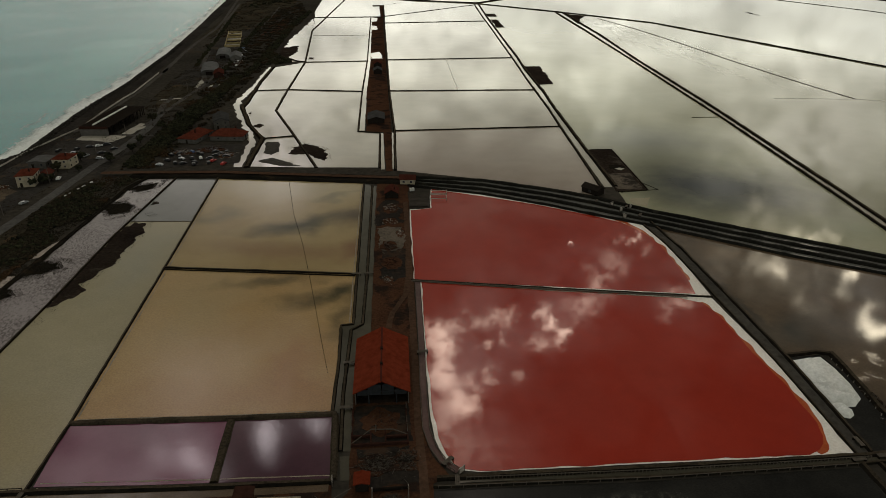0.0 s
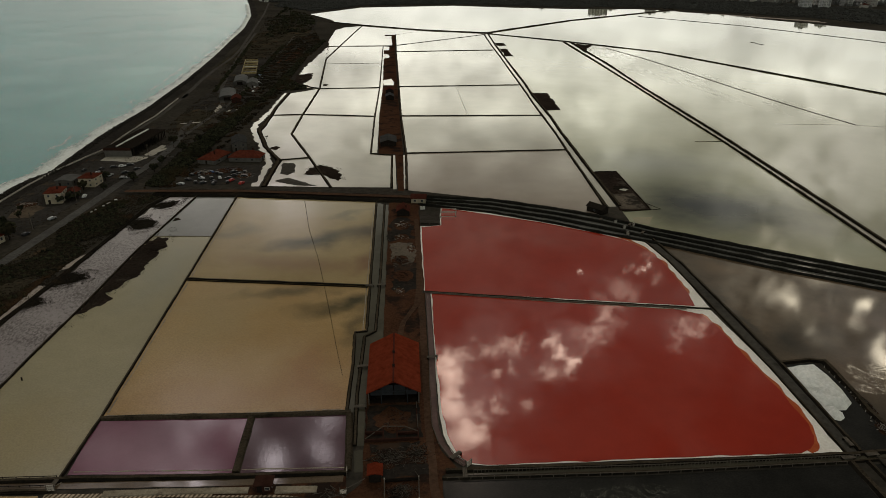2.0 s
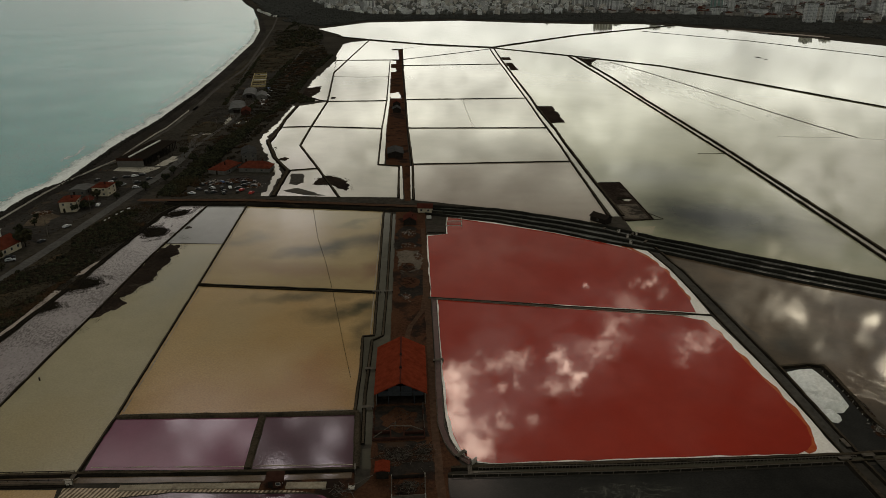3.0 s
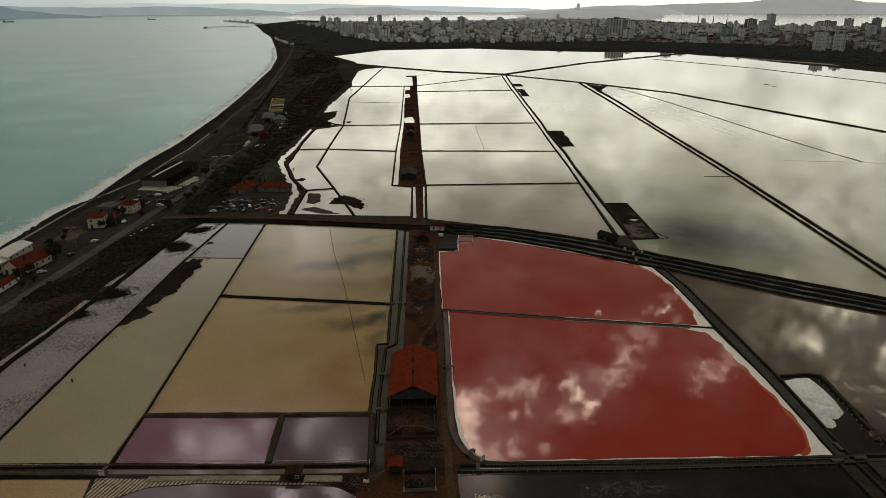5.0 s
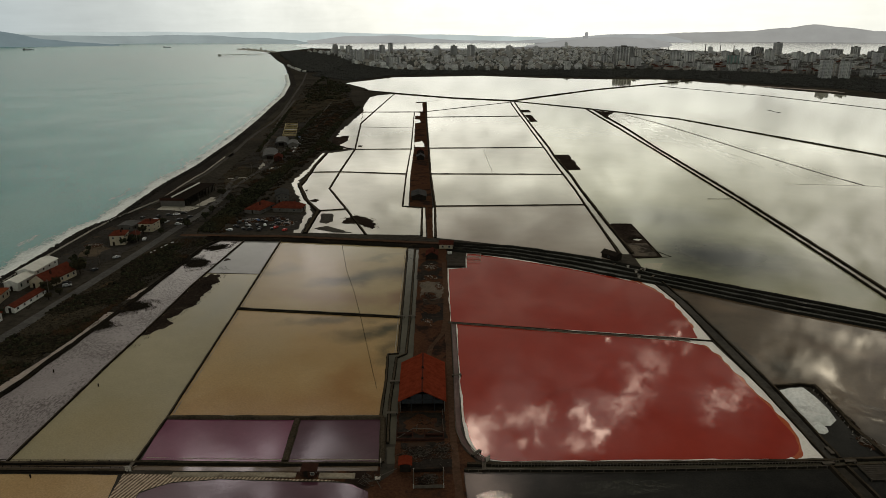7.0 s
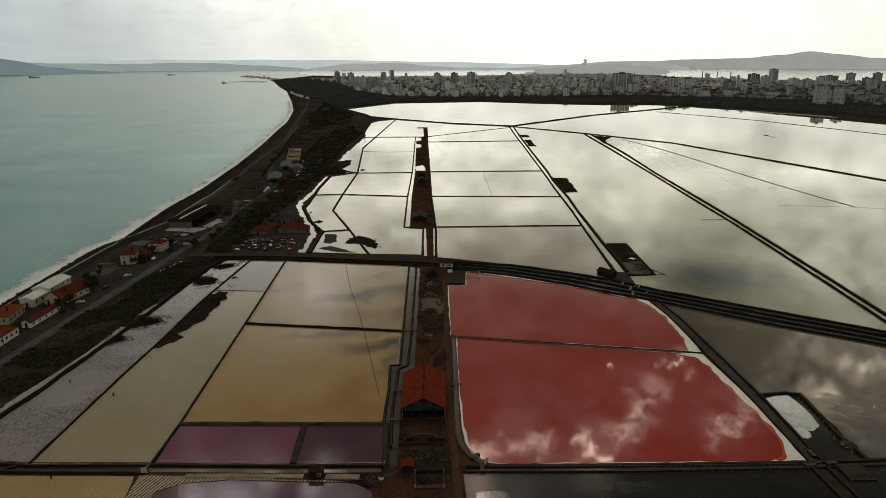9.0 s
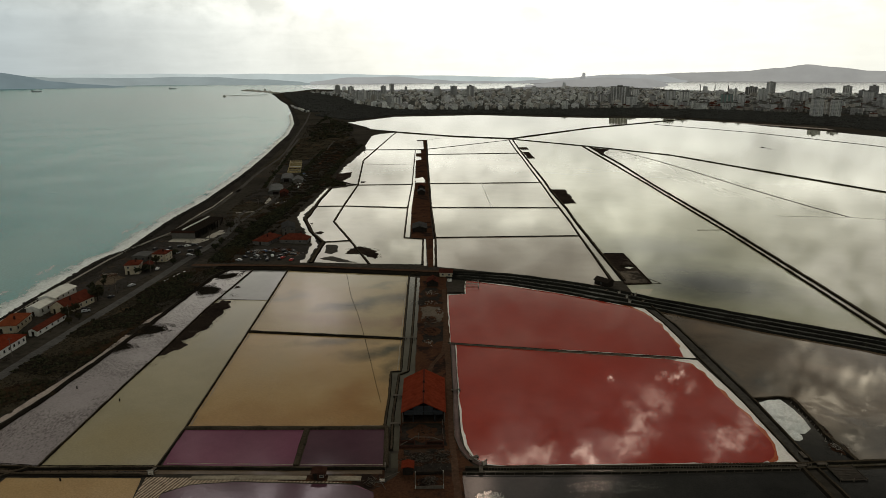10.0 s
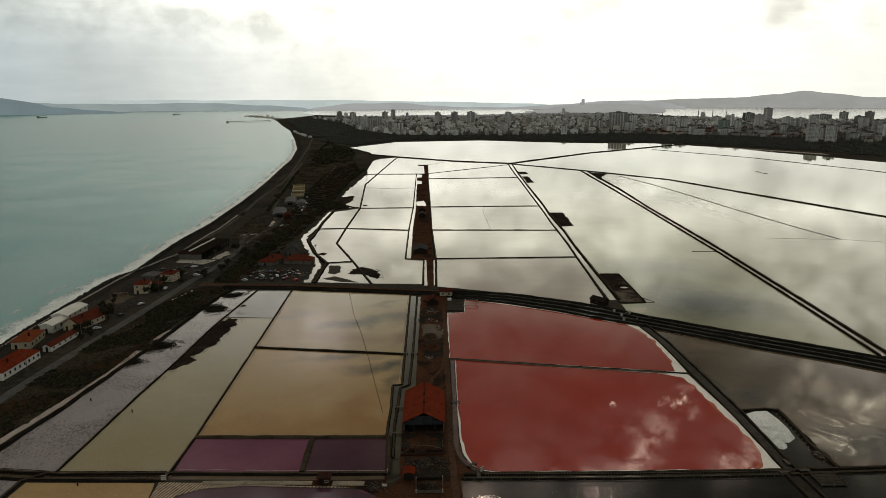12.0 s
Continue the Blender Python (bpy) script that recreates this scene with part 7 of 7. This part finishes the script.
tagged(green, "tower with a blue-green glass front in the far town").matrix_basis = pose(838, 1660, 0, 0, 0, -20)


def round_tower(at, r, h):
    """Slim dark tower with a rounded head."""
    ob = thing("round_tower", "dark glass tower with a rounded top above the woods", "building", (*at, 0))
    bm = bmesh.new()
    rows = []
    for k, z in ((1, 0), (1, .62), (.96, .74), (.82, .86), (.55, .95), (.2, 1)):
        rows.append([bm.verts.new((math.cos(a * math.tau / 16) * r * k, math.sin(a * math.tau / 16) * r * k, h * z)) for a in range(16)])
    for a, b in zip(rows, rows[1:]):
        for i in range(16):
            bm.faces.new((a[i], a[(i + 1) % 16], b[(i + 1) % 16], b[i]))
    bm.faces.new(rows[-1])
    part("shell", bm, FACADES[3], ob)
    part("podium", boxed(-r * 1.5, -r * 1.2, 0, r * 1.5, r * 1.2, 5), M["grey_wall"], ob)


round_tower((-206, 2633), 11, 40)


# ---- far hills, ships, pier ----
# Distance haze put into the colour, which glows over a faint diffuse base.
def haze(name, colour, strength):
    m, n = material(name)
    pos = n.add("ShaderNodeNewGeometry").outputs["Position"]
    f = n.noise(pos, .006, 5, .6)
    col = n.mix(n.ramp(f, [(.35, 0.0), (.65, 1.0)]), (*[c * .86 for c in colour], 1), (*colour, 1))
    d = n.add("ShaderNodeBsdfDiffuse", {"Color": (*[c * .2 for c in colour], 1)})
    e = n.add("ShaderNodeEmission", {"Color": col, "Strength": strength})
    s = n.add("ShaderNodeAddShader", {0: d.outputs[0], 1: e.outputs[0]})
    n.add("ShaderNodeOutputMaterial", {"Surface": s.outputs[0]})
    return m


def hills(label, pts, mat, depth=220, rough=.16):
    """Far range: smooth ridge over a base line of x, y, height."""
    bm = bmesh.new()
    rows = []
    for (x0, y0, h0), (x1, y1, h1) in zip(pts, pts[1:]):
        k = max(2, int(math.hypot(x1 - x0, y1 - y0) / 40))
        for i in range(k + (1 if (x1, y1, h1) == pts[-1] else 0)):
            t = i / k
            s = t * t * (3 - 2 * t)
            p = Vector((x0 + (x1 - x0) * t, y0 + (y1 - y0) * t, 0))
            h = (h0 + (h1 - h0) * s) * (1 + rough * noise.noise(p * .004)) + 2.2 * noise.noise(p * .02)
            away = Vector((p.x, p.y + 60, 0)).normalized()
            rows.append([bm.verts.new((*(p + away * depth * u).xy, max(-1, h * v))) for u, v in ((0, 0), (.2, .35), (.5, .75), (.8, .97), (1, 1), (1.2, 0))])
    for a, b in zip(rows, rows[1:]):
        for j in range(5):
            bm.faces.new((a[j], b[j], b[j + 1], a[j + 1]))
    bmesh.ops.recalc_face_normals(bm, faces=bm.faces)
    for f in bm.faces:
        f.smooth = True
    return setting("backdrop", bm, mat, label, "hills")


# far ground and hills glow in painted haze colours
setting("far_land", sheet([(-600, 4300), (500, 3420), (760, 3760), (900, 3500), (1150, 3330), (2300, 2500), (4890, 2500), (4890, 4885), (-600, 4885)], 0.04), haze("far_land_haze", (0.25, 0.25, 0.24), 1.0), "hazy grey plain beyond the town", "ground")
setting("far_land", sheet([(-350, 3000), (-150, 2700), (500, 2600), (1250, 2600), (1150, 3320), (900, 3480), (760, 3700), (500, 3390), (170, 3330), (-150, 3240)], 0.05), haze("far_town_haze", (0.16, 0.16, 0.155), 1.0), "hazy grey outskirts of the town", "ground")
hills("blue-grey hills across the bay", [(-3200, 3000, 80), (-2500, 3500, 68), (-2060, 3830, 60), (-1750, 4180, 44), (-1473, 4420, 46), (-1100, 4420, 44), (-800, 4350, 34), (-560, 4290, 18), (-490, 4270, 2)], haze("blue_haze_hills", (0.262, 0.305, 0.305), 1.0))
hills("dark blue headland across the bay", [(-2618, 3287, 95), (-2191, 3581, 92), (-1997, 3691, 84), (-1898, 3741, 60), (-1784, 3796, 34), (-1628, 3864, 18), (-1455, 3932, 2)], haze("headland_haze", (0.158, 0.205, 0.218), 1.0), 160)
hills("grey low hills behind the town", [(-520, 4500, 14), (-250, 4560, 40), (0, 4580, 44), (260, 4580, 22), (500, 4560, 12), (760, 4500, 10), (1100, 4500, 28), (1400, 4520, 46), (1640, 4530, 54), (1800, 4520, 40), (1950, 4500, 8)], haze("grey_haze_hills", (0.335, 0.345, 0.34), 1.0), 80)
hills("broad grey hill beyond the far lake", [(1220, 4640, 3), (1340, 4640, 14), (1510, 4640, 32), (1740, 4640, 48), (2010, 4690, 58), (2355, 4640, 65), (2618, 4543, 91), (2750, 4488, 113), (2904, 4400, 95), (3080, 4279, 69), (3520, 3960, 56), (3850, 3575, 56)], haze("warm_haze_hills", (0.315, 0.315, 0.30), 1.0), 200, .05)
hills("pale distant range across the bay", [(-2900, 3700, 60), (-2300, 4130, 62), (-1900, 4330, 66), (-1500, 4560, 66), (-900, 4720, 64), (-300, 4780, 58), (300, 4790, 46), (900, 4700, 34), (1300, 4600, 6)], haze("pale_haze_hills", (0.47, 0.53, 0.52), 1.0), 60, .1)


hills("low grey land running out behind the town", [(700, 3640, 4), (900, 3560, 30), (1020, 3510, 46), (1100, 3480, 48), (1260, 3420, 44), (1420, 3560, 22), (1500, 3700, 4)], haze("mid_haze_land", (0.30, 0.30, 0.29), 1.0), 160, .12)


M["hazy_steel"] = plain("dull_ship_paint", (0.30, 0.32, 0.33), 0.7, 0.3, 0.3)


def ship(at, l, turn):
    ob = thing("cargo_ship", "small dark cargo ship anchored in the bay", "ship", (*at, 0.05), turn, "ships in the bay")
    bm = bmesh.new()
    w = l * .14
    lo = [bm.verts.new(p) for p in ((-l / 2, -w * .4, 0), (l * .4, -w * .4, 0), (l * .47, 0, 0), (l * .4, w * .4, 0), (-l / 2, w * .4, 0))]
    hi = [bm.verts.new(p) for p in ((-l / 2, -w / 2, l * .07), (l * .42, -w / 2, l * .07), (l / 2, 0, l * .085), (l * .42, w / 2, l * .07), (-l / 2, w / 2, l * .07))]
    bm.faces.new(lo[::-1]), bm.faces.new(hi)
    for i in range(5):
        bm.faces.new((lo[i], lo[(i + 1) % 5], hi[(i + 1) % 5], hi[i]))
    part("hull", bm, M["hazy_steel"], ob)
    part("bridge", boxed(-l * .45, -w * .4, l * .07, -l * .3, w * .4, l * .17), M["grey_wall"], ob)
    part("hold", boxed(-l * .25, -w * .35, l * .07, l * .35, w * .35, l * .09), M["steel"], ob)


ship((-1596, 3244), 46, 5)
ship((-1095, 3570), 40, 0)


def pier():
    ob = thing("pier", "long low pier on piles with a pavilion at its head", "pier")
    a, b = Vector((-609, 2556, 0)), Vector((-470, 2650, 0))
    bm = bmesh.new()
    beam(bm, (*a.xy, 4), (*b.xy, 4), 1.6)
    part("deck", bm, M["concrete"], ob)
    for i in range(14):
        p = a.lerp(b, i / 13)
        part("pile", boxed(p.x - .5, p.y - .5, 0, p.x + .5, p.y + .5, 3.4), M["concrete"], ob)
    part("pavilion", boxed(a.x - 5, a.y - 5, 0, a.x + 5, a.y + 5, 6), M["concrete"], ob)


pier()
for x, y, w, h in ((-660, 3240, 14, 4), (-630, 3190, 9, 6), (-590, 3130, 20, 3.5), (-555, 3075, 7, 9), (-520, 2990, 14, 4)):
    ob = thing("harbour_shed", "pale shed on the harbour mole", "shed", (x, y, 3), 30, "sheds of the harbour")
    part("wall", boxed(-w / 2, -4, 0, w / 2, 4, h), M["white_wall"], ob)
    part("roof", gable_roof(8, w, h, 1.5), M["roof_grey"], ob)
    ob.children[1].matrix_basis = pose(0, 0, 0, 0, 0, 90)
setting("breakwater", bank([(-694, 3300), (-560, 3080), (-470, 2900)], 26, 4, 0, 30, .2), M["concrete"], "long harbour mole across the bay", "breakwater")


debris("broken crates and salt-caked planks on a dyke", (121, 111.5), 2.2, 3.2, 40, ("pale_wood", "grey_wood", "dark_wood"), 1.4, .5)
debris("broken planks along a dyke", (122.4, 122), 1.2, 4.5, 30, ("grey_wood", "dark_wood"), 1.6, .4)
staked_edge("thin rail along a ditch", [(-124, 118.4), (-98, 114.6), (-68, 112.2)], 2.6, "dark_wood", True, .45)
staked_edge("thin rail along a ditch", [(-124, 124), (-98, 119.3), (-67, 117)], 2.6, "dark_wood", True, .5)



def sluice(at, turn):
    """Small sluice gate: two posts, a cross rail and a pale lifting board."""
    ob = thing("sluice_gate", "small pale board sluice gate across a ditch", "sluice gate", (*at, 0.1), turn, "sluice gates")
    for x in (-.8, .8):
        part("post", boxed(x - .1, -.1, 0, x + .1, .1, 1.7), M["grey_wood"], ob)
    part("crossbar", boxed(-.95, -.09, 1.5, .95, .09, 1.68), M["pale_wood"], ob)
    part("board", boxed(-.7, -.05, .2, .7, .05, 1.25), M["pale_wood"], ob, "bleached lifting board")


for at, turn in (((104.4, 241.4), 30), ((109.2, 244), 35), ((102.7, 247.3), 25), ((103.4, 234.8), 120), ((-66.4, 112.6), 0), ((-5.2, 110.6), 90), ((21.2, 110.2), 40)):
    sluice(at, turn)


def dock():
    """Low dark plank landing on posts at a ditch corner."""
    ob = thing("landing_stage", "low dark plank landing on short posts", "landing stage", (115, 99.2, 0), -2)
    for i in range(9):
        part("plank", boxed(-3.6, -3.4 + i * .75, .42, 3.6, -3.4 + i * .75 + .62, .5), M["deck_wood"], ob)
    for x in (-3.5, 0, 3.5):
        for y in (-3.3, 3.1):
            part("post", boxed(x - .1, y - .1, 0, x + .1, y + .1, 1.0), M["grey_wood"], ob)
    for x in (-3.5, 3.5):
        part("edge_beam", boxed(x - .12, -3.5, .5, x + .12, 3.4, .66), M["plank_grey"], ob)


dock()


def tank(at, turn):
    ob = thing("water_tank", "small white plastic water tank in a steel cage", "tank", (*at, 0.14), turn)
    part("vessel", boxed(-1.0, -.6, .15, 1.0, .6, 1.3), M["white_wall"], ob)
    part("pallet", boxed(-1.05, -.65, 0, 1.05, .65, .15), M["grey_wood"], ob)
    for x in (-1.03, 1.0):
        for y in (-.63, .6):
            part("cage_bar", boxed(x, y, .15, x + .04, y + .04, 1.35), M["steel"], ob)
    part("lid", boxed(-.2, -.2, 1.3, .2, .2, 1.38), M["steel"], ob)


tank((25.2, 273.8), 10)
for x, y in ((-90.4, 156), (-108, 166.3), (-89, 111.9)):
    ob = thing("mooring_stake", "short dark stake standing in shallow brine", "stake", (x, y, 0), 0, "mooring stakes")
    part("post", boxed(-.14, -.14, 0, .14, .14, 1.0), M["dark_wood"], ob)
    part("cap", boxed(-.18, -.18, 1.0, .18, .18, 1.08), M["plank_grey"], ob)

for x, y in ((-242, 1735), (-236, 1715), (-231, 1695), (-225, 1672), (-218, 1655), (-212, 1640), (-250, 1762), (-262, 1800), (-275, 1850), (-284, 1900)):
    ob = thing("beach_hut", "small white hut on the town beach", "hut", (x + 9, y, .1), random.uniform(-20, 20), "beach huts")
    part("wall", boxed(-4, -3, 0, 4, 3, 3), M["white_wall"], ob)
    part("roof", gable_roof(8, 6, 3, 1.2), M["roof_white"], ob)


def chimney(at, h):
    ob = thing("factory_chimney", "tall thin factory chimney behind the town", "chimney", (*at, 0), 0, "factory chimneys")
    bm = bmesh.new()
    bmesh.ops.create_cone(bm, cap_ends=True, segments=10, radius1=2.4, radius2=1.4, depth=h, matrix=Matrix.Translation((0, 0, h / 2)))
    part("shaft", bm, M["grey_wall"], ob)
    bm = bmesh.new()
    bmesh.ops.create_cone(bm, cap_ends=True, segments=10, radius1=1.8, radius2=1.8, depth=1.2, matrix=Matrix.Translation((0, 0, h)))
    part("rim", bm, M["steel"], ob)


for at, h in (((1225, 2680), 34), ((1290, 2690), 30), ((1370, 2740), 26), ((1100, 2740), 22)):
    chimney(at, h)
# same glowing haze colour on the tower, which would render too dark
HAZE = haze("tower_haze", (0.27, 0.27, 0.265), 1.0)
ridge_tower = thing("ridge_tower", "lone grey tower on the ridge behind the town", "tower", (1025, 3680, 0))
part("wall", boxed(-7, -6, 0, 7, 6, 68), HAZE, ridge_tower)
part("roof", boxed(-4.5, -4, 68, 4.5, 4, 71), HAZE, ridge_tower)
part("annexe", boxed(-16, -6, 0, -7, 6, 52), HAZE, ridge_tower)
